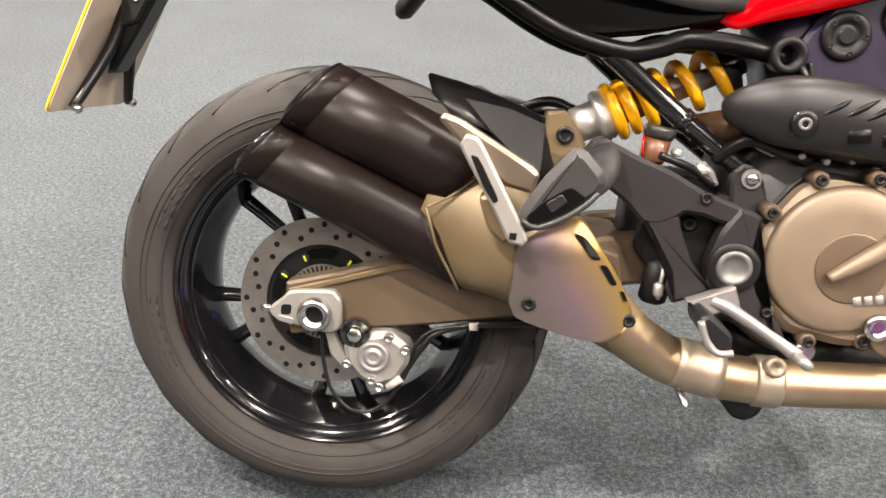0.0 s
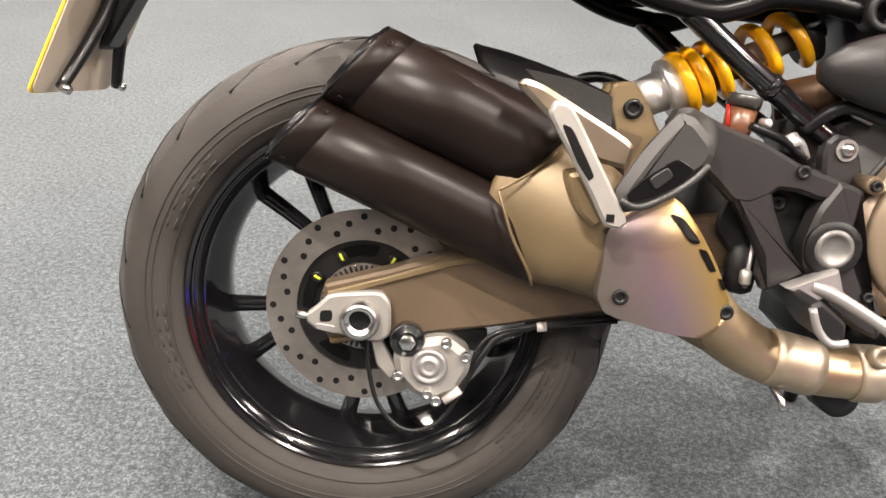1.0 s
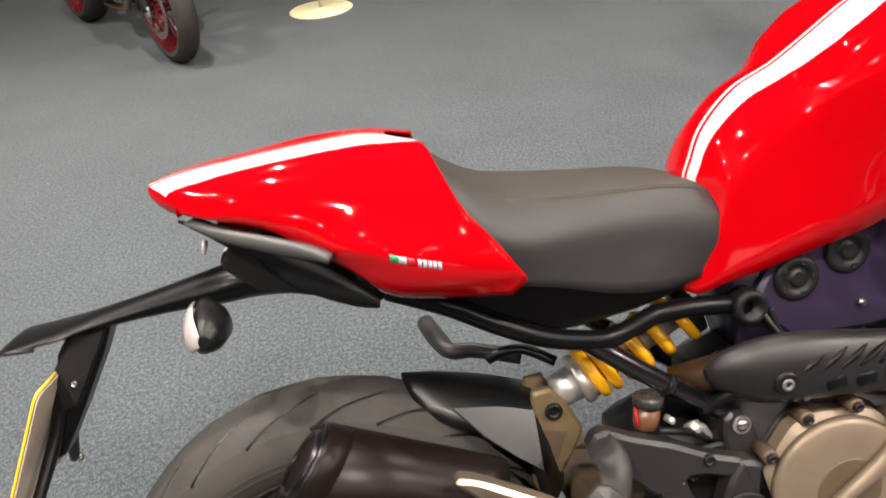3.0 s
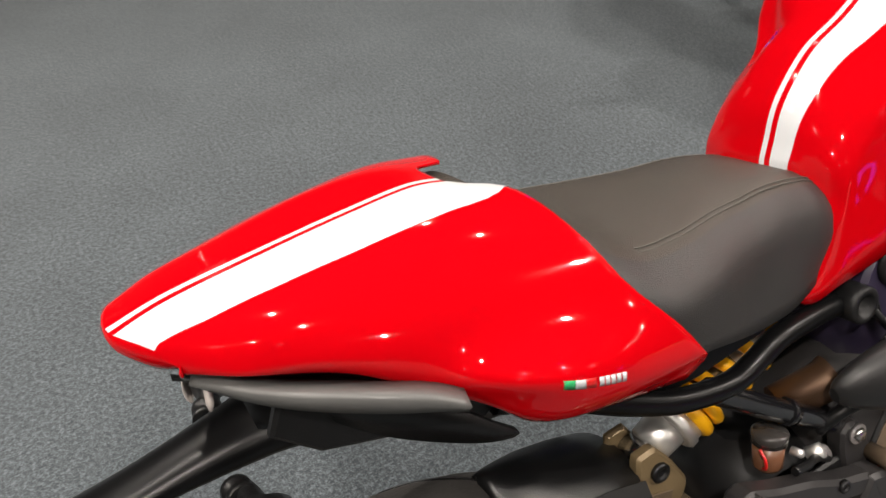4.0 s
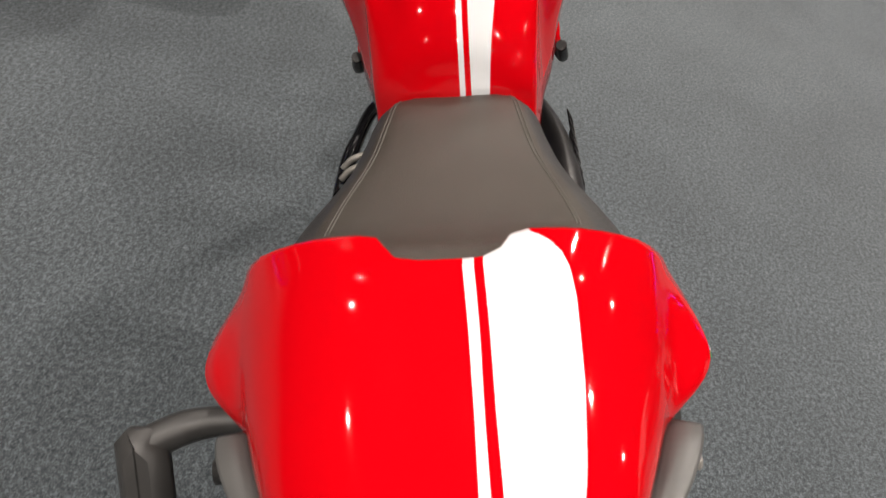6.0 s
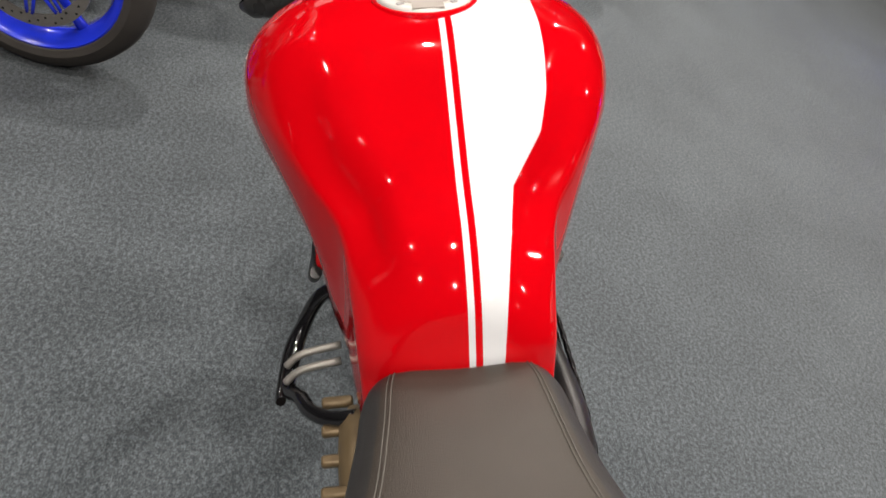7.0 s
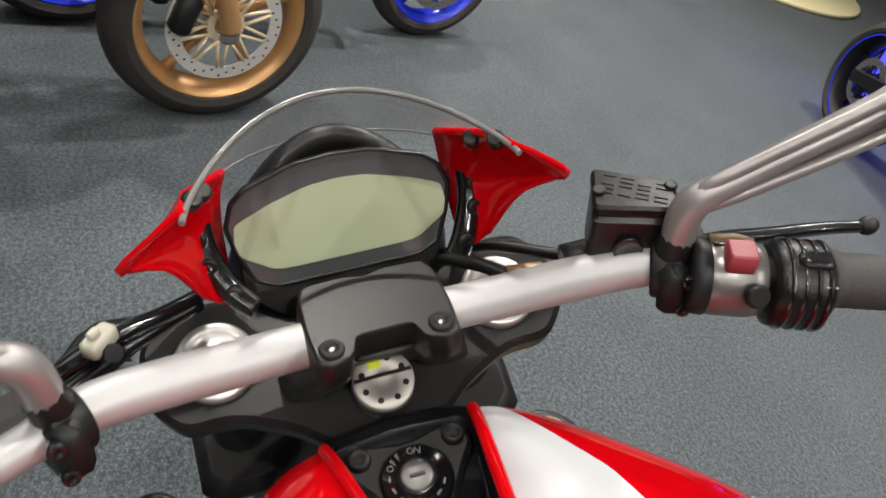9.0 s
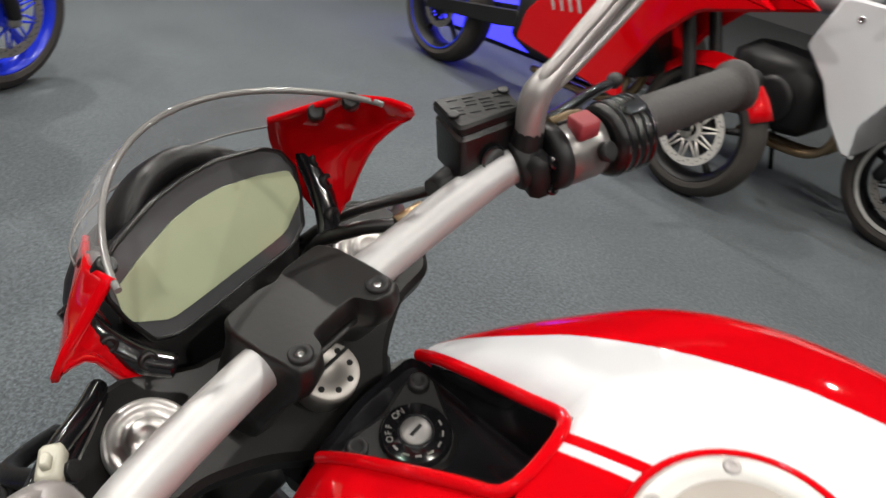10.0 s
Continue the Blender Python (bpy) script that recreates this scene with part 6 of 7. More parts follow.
    part("start_button", lathe([(0, 0.0075), (0.004, 0.0075), (0.006, 0.006)], (1.030, -0.208, 1.118), (-0.85, 0.2, 0.5), 18), PLASTIC, kp)
    part("pod_lip", tube([(1.070, -0.199, 1.130), (1.063, -0.214, 1.131), (1.059, -0.222, 1.129)], 0.005, 8), BRONZE, kp)
    th = part("throttle_housing", lathe([(0, 0.022), (0.002, 0.0265), (0.010, 0.0275), (0.026, 0.0275), (0.032, 0.026), (0.036, 0.021)], (1.0455, -0.228, 1.1085), d, 28), PLASTIC, bike, "ribbed black throttle housing")
    for k in (0.008, 0.0155, 0.023, 0.030):
        part("housing_ring", lathe([(k - 0.0016, 0.0262), (k - 0.0010, 0.0284), (k + 0.0010, 0.0284), (k + 0.0016, 0.0262)], (1.0455, -0.228, 1.1085), d, 28, False), BLACKGLOSS, th)
    part("housing_rib", box(Matrix.Translation((1.031, -0.246, 1.132)) @ d.to_track_quat("Y", "Z").to_matrix().to_4x4(), (0.014, 0.022, 0.010), 0.003), BLACKGLOSS, th)
    part("pale_sticker", box(Matrix.Translation((1.0180, -0.2475, 1.1225)) @ d.to_track_quat("Y", "Z").to_matrix().to_4x4() @ Matrix.Rotation(radians(-42), 4, "Y"), (0.009, 0.010, 0.0012), 0.0003), GREYALLOY, th)
    part("throttle_cable", tube([(1.07, -0.235, 1.10), (1.105, -0.20, 1.082), (1.14, -0.15, 1.072), (1.19, -0.10, 1.055), (1.225, -0.06, 1.02)], 0.0045, 8, 24), PLASTIC, th)
    # brake reservoir
    top = rounded([(1.1365, -0.152), (1.1065, -0.193), (1.0825, -0.180), (1.101, -0.135)], 0.12)
    rs = part("brake_reservoir", plate(top, 1.100, 1.142, 0.004, "xy"), PLASTIC, bike, "black front brake fluid reservoir")
    lid = part("reservoir_lid", plate([(1.107 + (x - 1.107) * 1.05, -0.165 + (y + 0.165) * 1.05) for x, y in top], 1.1425, 1.151, 0.002, "xy"), LIDBLACK, rs, "black lid with raised lettering")
    u = Vector((-0.030, -0.041, 0)).normalized()
    v = Vector((-u.y, u.x, 0))
    c = Vector((1.108, -0.166, 1.1512))
    rot = Matrix((u, v, Vector((0, 0, 1)))).transposed().to_4x4()
    for r in range(5):
        for k in range(4):
            if (r * 3 + k) % 5 != 4:
                part("raised_bar", box(Matrix.Translation(c + u * (-0.0165 + 0.011 * k) + v * (-0.009 + 0.0045 * r)) @ rot, (0.008, 0.0016, 0.0008), 0.0002), LIDBLACK, lid)
    for q in (-1, 1):
        part("lid_screw", lathe([(0, 0.0042), (0.0014, 0.0042), (0.0018, 0.003)], c + u * 0.021 * q + v * 0.009 * q, (0, 0, 1), 12), SATIN, lid)
    part("sight_glass", lathe([(0, 0.0095), (0.002, 0.0095), (0.003, 0.008), (0.002, 0.0075), (0.002, 0.0005)], (1.0905, -0.157, 1.119), (-0.93, 0.36, 0), 20), BLACKGLOSS, rs)
    part("master_body", tube([(1.118, -0.128, 1.092), (1.108, -0.18, 1.100), (1.092, -0.215, 1.104)], [0.012, 0.013, 0.011], 14, 10), SATIN, rs)
    part("banjo_union", lathe([(0, 0.0085), (0.014, 0.0085), (0.016, 0.006)], (1.108, -0.122, 1.086), (0.2, 0.6, 0.25), 10), CHROME, rs)
    part("hose_ferrule", tube([(1.118, -0.114, 1.089), (1.125, -0.092, 1.086)], 0.0062, 10), PIPE, rs)
    part("brake_hose", tube([(1.125, -0.092, 1.086), (1.150, -0.075, 1.080), (1.185, -0.06, 1.05), (1.21, -0.05, 0.95)], 0.005, 8, 20), PLASTIC, rs)
    for s in (-1, 1):
        lv = part("lever", tube([(1.092, s * 0.205, 1.10), (1.100, s * 0.235, 1.094), (1.104, s * 0.285, 1.083), (1.107, s * 0.335, 1.072), (1.105, s * 0.372, 1.065)], [0.009, 0.0075, 0.0058, 0.0050, 0.0046], 10, 24), BLACKGLOSS, bike, "black brake lever" if s < 0 else "black clutch lever")
        part("ball_end", lathe([(-0.008, 0.002), (-0.0065, 0.0052), (-0.003, 0.0070), (0, 0.0075), (0.003, 0.0070), (0.0065, 0.0052), (0.008, 0.002)], (1.105, s * 0.378, 1.0645), (0, 1, 0), 16), SATIN, lv)
    # left controls
    dl = Vector((-0.40, 0.90, -0.03)).normalized()
    L = Matrix.Translation((1.044, 0.236, 1.1095)) @ dl.to_track_quat("Y", "Z").to_matrix().to_4x4()
    sw = part("switch_pod", lathe([(-0.026, 0.019), (-0.024, 0.0225), (-0.004, 0.0235), (0.018, 0.0235), (0.024, 0.0225), (0.026, 0.018)], L.translation, dl, 28), BLACKGLOSS, bike, "gloss black left switch pod with buttons")
    part("pod_block", box(L @ pose(-0.014, 0.0, 0.006, 0, -45, 0), (0.034, 0.046, 0.03), 0.006), BLACKGLOSS, sw)
    for ang, y, r, size, m in ((15, -0.014, 0.025, (0.015, 0.015, 0.008), BLACKGLOSS), (15, 0.005, 0.025, (0.015, 0.014, 0.006), PLASTIC), (58, -0.002, 0.029, (0.019, 0.020, 0.005), PLASTIC), (58, -0.002, 0.033, (0.010, 0.007, 0.008), LENS),
                                (62, -0.019, 0.029, (0.018, 0.012, 0.010), BLACKGLOSS), (92, -0.004, 0.030, (0.010, 0.010, 0.006), BLACKGLOSS), (60, 0.018, 0.028, (0.014, 0.008, 0.005), REDDOT)):
        q = radians(ang)
        part("button", box(L @ pose(-r * math.sin(q), y, r * math.cos(q), 0, -ang, 0), size, 0.0018), m, sw)
    bp = L @ Vector((-0.0285, 0.013, -0.003))
    part("round_button", lathe([(-0.004, 0.007), (0.003, 0.007), (0.0045, 0.0055), (0.0045, 0.003)], bp, L.to_3x3() @ Vector((-1, 0, 0.1)), 16), SATIN, sw)
    part("clutch_perch", box(Matrix.Translation((1.092, 0.200, 1.104)) @ Matrix.Rotation(radians(24), 4, "Z"), (0.030, 0.05, 0.026), 0.007), PLASTIC, sw)
    place = Matrix.Translation((1.141, 0.162, 1.098)) @ Matrix.Rotation(radians(-40), 4, "Z")
    con = part("connector", box(place, (0.022, 0.012, 0.012), 0.002), CREAMPLUG, sw, "pale plastic connector")
    part("latch", box(place @ pose(-0.002, 0, 0.008), (0.008, 0.005, 0.006), 0.001), CREAMPLUG, con)
    for pts, rad in (([(1.104, 0.213, 1.085), (1.131, 0.194, 1.085), (1.160, 0.158, 1.080), (1.180, 0.128, 1.070), (1.199, 0.108, 1.060)], 0.0062), ([(1.101, 0.208, 1.080), (1.124, 0.188, 1.078), (1.153, 0.160, 1.070), (1.182, 0.127, 1.060), (1.202, 0.108, 1.050)], 0.0052), ([(1.133, 0.198, 1.060), (1.154, 0.168, 1.060), (1.179, 0.144, 1.055), (1.200, 0.116, 1.050)], 0.0045)):
        part("hose", tube(pts, rad, 10, 28), BLACKGLOSS, sw, "shiny black control hose")
    part("clutch_cable", tube([(1.132, 0.155, 1.094), (1.155, 0.168, 1.080), (1.195, 0.172, 1.055), (1.235, 0.135, 1.01)], 0.006, 8, 20), PLASTIC, sw)
    for o in (0.0, 0.012, 0.024):
        part("loom", tube([(1.075, 0.240 - o, 1.095), (1.12, 0.215 - o * 0.6, 1.078 - o * 0.4), (1.165, 0.192 - o * 0.5, 1.062), (1.205, 0.176 - o * 0.4, 1.045), (1.245, 0.13, 1.0)], 0.005, 8, 24), PLASTIC, sw)
    return bar


DIMMARK = mat("dim_marking_paint", (0.11, 0.105, 0.10), 0.5)
LIDBLACK = mat("wet_black_plastic", (0.006, 0.006, 0.0062), 0.3, spec=0.16, vary=0.15, scale=60, bump=0.15, bump_scale=260)
REDDOT = mat("dull_red_plastic", (0.10, 0.02, 0.02), 0.4)
HORNTAN = mat("horn_tan", (0.30, 0.19, 0.075), 0.5, vary=0.15, scale=40)
GREYSWITCH = mat("switch_pod_grey", (0.17, 0.163, 0.157), 0.32, metal=0.6, vary=0.08, scale=40)


def build_dash():
    o = Vector((1.198, 0, 1.075))
    t = Vector((0.2924, 0, 0.9563))
    n = Vector((-0.9563, 0, 0.2924))

    def pt(u, v, w):
        return o + Vector((0, u, 0)) + t * v + n * w

    half = [(0.053, -0.016), (0.0685, -0.008), (0.0765, 0.015), (0.080, 0.035), (0.0735, 0.051), (0.062, 0.060), (0.026, 0.071)]
    out = half + [(0.0, 0.073)] + [(-u, v) for u, v in half[::-1]]
    out = rounded(out, 0.12, 2)
    c = (0.0, 0.030)

    def ring(s, w, grow=0.0):
        return [pt(c[0] + (u - c[0]) * s, c[1] + (v - c[1]) * s, w) for u, v in out]

    bm = bmesh.new()
    skin(bm, [ring(0.72, -0.030), ring(0.90, -0.012), ring(0.985, -0.004), ring(1.0, 0.003), ring(0.965, 0.005), ring(0.955, 0.002)])
    ds = part("dashboard", bm, PLASTIC, bike, "digital instrument display, switched off")
    bm = bmesh.new()
    skin(bm, [ring(0.955, 0.0015), ring(0.955, 0.0026)])
    part("face_glass", bm, DASHGREY, ds, "smoked display face")
    lh = [(0.050, -0.003), (0.0725, 0.012), (0.0750, 0.022), (0.0725, 0.0355), (0.049, 0.0450), (0.020, 0.053)]
    lo = rounded(lh + [(0.0, 0.0545)] + [(-u, v) for u, v in lh[::-1]], 0.15, 2)
    bm = bmesh.new()
    skin(bm, [[pt(u, v, 0.0025) for u, v in lo], [pt(u, v, 0.0036) for u, v in lo]])
    part("lcd_panel", bm, LCD, ds, "blank grey-green LCD")
    for s in (-1, 1):
        br = part("bracket", tube([(1.215, s * 0.095, 1.112), (1.207, s * 0.095, 1.098), (1.196, s * 0.091, 1.085), (1.184, s * 0.083, 1.072), (1.172, s * 0.070, 1.062)], [0.009, 0.0095, 0.0095, 0.009, 0.008], 10, 18), BLACKGLOSS, ds)
        for x, y, z in ((1.203, 0.097, 1.106), (1.192, 0.094, 1.092), (1.178, 0.082, 1.075)):
            bolt(br, (x, s * y, z), n + Vector((0, s * 0.15, 0)), 0.0062, 0.003, SATIN)
    # hood between display and screen
    bm = bmesh.new()
    rings = []
    for w, hw, x, z in ((0, 0.050, 1.230, 1.134), (0.1, 0.048, 1.228, 1.152), (0.3, 0.049, 1.231, 1.154), (0.4, 0.052, 1.242, 1.148), (0.8, 0.054, 1.258, 1.136), (1.0, 0.045, 1.272, 1.122)):
        rings.append([(x - 0.010 * (q / 8) ** 2, hw * q / 8, z - 0.026 * (q / 8) ** 2) for q in range(-8, 9)])
    skin(bm, rings, False, False)
    hd = part("hood", bm, PLASTIC, ds)
    thicken(hd, 0.003)
    # headlight shell
    hl = part("headlight", oval([(1.214, 0, 1.055, 0.074, 0.045), (1.228, 0, 1.045, 0.084, 0.060), (1.245, 0, 1.028, 0.080, 0.066), (1.27, 0, 1.010, 0.080, 0.074), (1.31, 0, 0.998, 0.074, 0.068), (1.325, 0, 0.994, 0.062, 0.056)], 28, 18), PLASTIC, bike, "black rounded headlight shell")
    part("glass", lathe([(0, 0.060), (0.012, 0.055), (0.02, 0.038), (0.024, 0.001)], (1.318, 0, 0.996), (1, 0, -0.25), 28), LENS, hl)
    # red ears
    for s in (-1, 1):
        quad = {
            "inner": [(1.216, 0.072, 1.150), (1.226, 0.079, 1.124), (1.220, 0.083, 1.096), (1.203, 0.084, 1.075), (1.184, 0.085, 1.058)],
            "mid": [(1.166, 0.096, 1.174), (1.176, 0.110, 1.148), (1.182, 0.116, 1.124), (1.184, 0.107, 1.098), (1.181, 0.099, 1.072)],
            "outer": [(1.140, 0.097, 1.181), (1.140, 0.117, 1.168), (1.146, 0.142, 1.142), (1.163, 0.117, 1.120), (1.178, 0.103, 1.078)],
        }
        rows = [[(x, s * y, z) for x, y, z in curve(quad[k], 16)] for k in ("inner", "mid", "outer")]
        bm = bmesh.new()
        grid = []
        for k in range(9):
            w = k / 8
            a, b = (rows[0], rows[1]) if w < 0.5 else (rows[1], rows[2])
            ww = w * 2 if w < 0.5 else w * 2 - 1
            grid.append([Vector(p).lerp(Vector(q), ww) for p, q in zip(a, b)])
        skin(bm, grid, False, False)
        bmesh.ops.recalc_face_normals(bm, faces=bm.faces)
        ear = part("headlight_fairing", bm, RED, bike, "glossy red headlight fairing ear", sharp=80)
        thicken(ear, 0.0035)
        for x, y, z in ((1.186, 0.0885, 1.154), (1.158, 0.094, 1.170)):
            part("screen_knob", lathe([(-0.004, 0.0058), (0.003, 0.0058), (0.005, 0.0045)], (x - 0.003, s * (y - 0.002), z + 0.004), (-0.5, -s * 0.4, 0.75), 14), PLASTIC, ear)
    # clear screen
    bm = bmesh.new()
    rim, low = [], []
    for k in range(25):
        a = math.pi * (k / 24 - 0.5)
        rim.append(Vector((1.134 + 0.086 * max(0.0, math.cos(a)) ** 1.6, 0.0985 * math.sin(a), 1.176 + 0.013 * max(0.0, math.cos(a)) ** 1.6)))
        low.append(Vector((1.186 + 0.092 * max(0.0, math.cos(a)), 0.088 * math.sin(a), 1.146 - 0.026 * math.cos(a))))
    rows = []
    for j in range(7):
        w = j / 6
        rows.append([p.lerp(q, w) + Vector((0.007, 0, 0.005)) * math.sin(math.pi * w) for p, q in zip(rim, low)])
    skin(bm, rows, False, False)
    sc = part("windscreen", bm, SCREEN, bike, "small smoked clear flyscreen", sharp=80)
    sc.visible_shadow = False
    part("screen_edge", tube(rim, 0.002, 8), SCREENEDGE, sc)
    part("lower_edge", tube(low[2:-2], 0.0009, 8), SCREENEDGE, sc)
    return ds


def add_letter(bm, ch, size, m):
    """Add one raised letter of the built-in font, centred on the matrix's origin."""
    cu = bpy.data.curves.new("letter", "FONT")
    cu.body = ch
    cu.size = size
    cu.extrude = 0.0002
    cu.align_x = "CENTER"
    ob = bpy.data.objects.new("letter", cu)
    bpy.context.scene.collection.objects.link(ob)
    me = bpy.data.meshes.new_from_object(ob.evaluated_get(bpy.context.evaluated_depsgraph_get()))
    me.transform(m)
    bm.from_mesh(me)
    bpy.data.objects.remove(ob)
    bpy.data.curves.remove(cu)
    bpy.data.meshes.remove(me)


def build_lock():
    up = Vector((-0.12, 0, 0.99))
    o = Vector((1.040, 0.0, 1.018))
    lk = part("ignition_lock", lathe([(-0.012, 0.024), (0.0, 0.0235), (0.003, 0.021), (0.003, 0.013), (0.005, 0.0125), (0.005, 0.0105), (0.003, 0.010)], o, up, 32), BLACKGLOSS, bike, "ignition lock barrel in a black surround")
    part("barrel", lathe([(0, 0.0102), (0.0045, 0.0102), (0.0055, 0.009), (0.0055, 0.0005)], o, up, 24), PIVOTGREY, lk)
    part("key_slot", box(Matrix.Translation(o + up * 0.0058), (0.0025, 0.010, 0.0008), 0.0002), PLASTIC, lk)
    bm = plate(rounded([(0.030, -0.040), (0.032, -0.025), (0.027, 0.0), (0.032, 0.025), (0.030, 0.040), (0.016, 0.043), (0.0, 0.031), (-0.022, 0.018), (-0.029, 0.0), (-0.022, -0.018), (0.0, -0.031), (0.016, -0.043)], 0.25), -0.014, -0.0015, 0.003, "xy")
    bmesh.ops.transform(bm, matrix=Matrix.Translation(o) @ Matrix.Rotation(radians(-6.9), 4, "Y"), verts=bm.verts)
    part("lock_boss", bm, CLAMP, lk, "cast black lock boss")
    bm = bmesh.new()
    for k in range(7):
        a = radians(80 + 27 * k)
        add_box(bm, Matrix.Translation(o + up * 0.0034 + Vector((0.0170 * math.cos(a), 0.0170 * math.sin(a), 0.0170 * math.cos(a) * 0.12))) @ Matrix.Rotation(a, 4, "Z"), (0.0014, 0.0042, 0.0005), 0.0001)
    part("marking_bar", bm, DIMMARK, lk)
    for word, mid in (("OFF", 42), ("ON", -10)):
        bm = bmesh.new()
        for k, ch in enumerate(word):
            a = radians(mid - (k - (len(word) - 1) / 2) * 15)
            out = Vector((math.cos(a), math.sin(a), 0.12 * math.cos(a)))
            right = Vector((math.sin(a), -math.cos(a), 0))
            m = Matrix((right, out, right.cross(out))).transposed().to_4x4()
            add_letter(bm, ch, 0.0062, Matrix.Translation(o + up * 0.0034 + out * 0.0152) @ m)
        part("lettering", bm, DIMMARK, lk)
    for s in (-1, 1):
        bolt(lk, (1.062, s * 0.031, 1.020), up, 0.0075, 0.005, SATIN)
    part("fender_cover", plate(rounded([(1.07, -0.05), (1.13, -0.05), (1.13, 0.05), (1.07, 0.05)], 0.2), 0.94, 0.965, 0.004, "xy"), SATIN, lk)
    part("red_wire", tube([(1.122, -0.035, 0.985), (1.120, -0.045, 0.990), (1.125, -0.053, 0.995), (1.140, -0.055, 0.985), (1.141, -0.043, 0.980)], 0.0022, 8, 20), REDCAP, lk, "thin red wire")
    return lk


def build_front_wheel():
    """Front wheel below the headlight, mostly hidden from above."""
    c = (1.45, 0.0, 0.312)
    prof = [(0.0, 0.298), (0.03, 0.290), (0.05, 0.272), (0.06, 0.25), (0.055, 0.232), (0.045, 0.224)]
    w = part("front_wheel", revolve_y(bmesh.new(), [(-0.05, 0.03), (0.05, 0.03), (0.05, 0.012), (-0.05, 0.012)], c, 32), BLACKGLOSS, bike, "gloss black front wheel")
    part("tyre", revolve_y(bmesh.new(), [(-y, r) for y, r in prof[::-1]] + prof[1:], c, 80), RUBBER, w)
    part("rim", revolve_y(bmesh.new(), [(-0.05, 0.228), (-0.045, 0.212), (0.0, 0.198), (0.045, 0.212), (0.05, 0.228), (0.0, 0.215)], c, 80), BLACKGLOSS, w)
    for k in range(10):
        a = radians(36 * k)
        part("spoke", tube([(c[0] + r * math.cos(a), 0, c[2] + r * math.sin(a)) for r in (0.025, 0.203)], 0.009, 8), BLACKGLOSS, w)
    for s in (-1, 1):
        part("brake_disc", revolve_y(bmesh.new(), [(s * 0.068, 0.155), (s * 0.073, 0.155), (s * 0.073, 0.12), (s * 0.068, 0.12)], c, 64), DISCSTEEL, w)
    bm = bmesh.new()
    rings = []
    for k in range(19):
        a = radians(20 + 125 * k / 18)
        rings.append([(c[0] + (0.318 - 0.05 * (q / 5) ** 2) * math.cos(a), 0.068 * q / 5, c[2] + (0.318 - 0.05 * (q / 5) ** 2) * math.sin(a)) for q in range(-5, 6)])
    skin(bm, rings, False, False)
    mg = part("front_mudguard", bm, PLASTIC, bike, "black front mudguard", sharp=70)
    thicken(mg, 0.003)
    return w


def build_horn():
    c, ax = (1.204, -0.197, 0.710), Vector((-0.35, -0.25, 0.9))
    hn = part("horn", lathe([(-0.026, 0.012), (-0.020, 0.034), (-0.006, 0.051), (0.0, 0.052), (0.004, 0.050), (0.004, 0.045)], c, ax, 28), PLASTIC, bike, "round black horn with a tan face")
    part("face", lathe([(0.0, 0.0455), (0.004, 0.043), (0.007, 0.026), (0.008, 0.0005)], c, ax, 28), HORNTAN, hn, "tan plastic face")
    part("grey_cap", box(Matrix.Translation((1.190, -0.230, 0.711)) @ Matrix.Rotation(radians(-30), 4, "Z"), (0.05, 0.028, 0.012), 0.005), GREYPLASTIC, hn)
    part("bracket", tube([(1.22, -0.165, 0.70), (1.245, -0.13, 0.73), (1.262, -0.105, 0.77)], 0.009, 10, 8), PLASTIC, hn)
    return hn


def build_radiator():
    rd = part("radiator", box(pose(1.07, 0, 0.68, 0, -18, 0), (0.04, 0.27, 0.24), 0.008), SATIN, bike, "black radiator with red side covers")
    for s in (-1, 1):
        part("side_cover", plate(rounded([(0.74, 0.80), (0.80, 0.84), (0.90, 0.83), (0.92, 0.76), (0.86, 0.73), (0.78, 0.76)], 0.25), s * 0.128, s * 0.150, 0.006), RED, rd, "glossy red side cover")
        part("cover_edge", tube([(0.735, s * 0.15, 0.80), (0.78, s * 0.158, 0.755), (0.86, s * 0.158, 0.725), (0.92, s * 0.152, 0.755)], 0.008, 10, 16), PLASTIC, rd)
    return rd


def build_tank_badge():
    """Pale badge bars on the tank's flanks."""
    for s in (-1, 1):
        bd = part("tank_badge", box(pose(0.915, s * 0.2095, 0.985, s * -14, 0, s * -8), (0.016, 0.0012, 0.034), 0.0004), WHITE, bike, "pale badge bars on the tank flank")
        for k in (1, 2):
            part("bar", box(pose(0.915 + 0.024 * k, s * (0.2095 - 0.0048 * k), 0.985 - 0.004 * k, s * -14, 0, s * -12), (0.016, 0.0012, 0.034), 0.0004), WHITE, bd)


def build_coolant_cap():
    cc = part("coolant_cap", lathe([(-0.05, 0.026), (-0.01, 0.028), (0.0, 0.034), (0.012, 0.034), (0.015, 0.030), (0.015, 0.001)], (1.19, 0.195, 0.805), (-0.3, 0.2, 0.9), 24), PLASTIC, bike, "black coolant filler cap beside the tank")
    for k in range(4):
        bolt(cc, Vector((1.19, 0.195, 0.82)) + Vector((0.016 * math.cos(1.57 * k), 0.016 * math.sin(1.57 * k), 0.003)), (-0.3, 0.2, 0.9), 0.004, 0.003)


build_tank_badge()
build_coolant_cap()
build_filler()
build_front_end()
build_dash()
build_lock()
build_front_wheel()
build_horn()
build_radiator()


# ---- other machines on the carpet ----
CREAMGOLD = mat("pale_gold_paint", (0.68, 0.58, 0.38), 0.45, metal=0.3, vary=0.06)


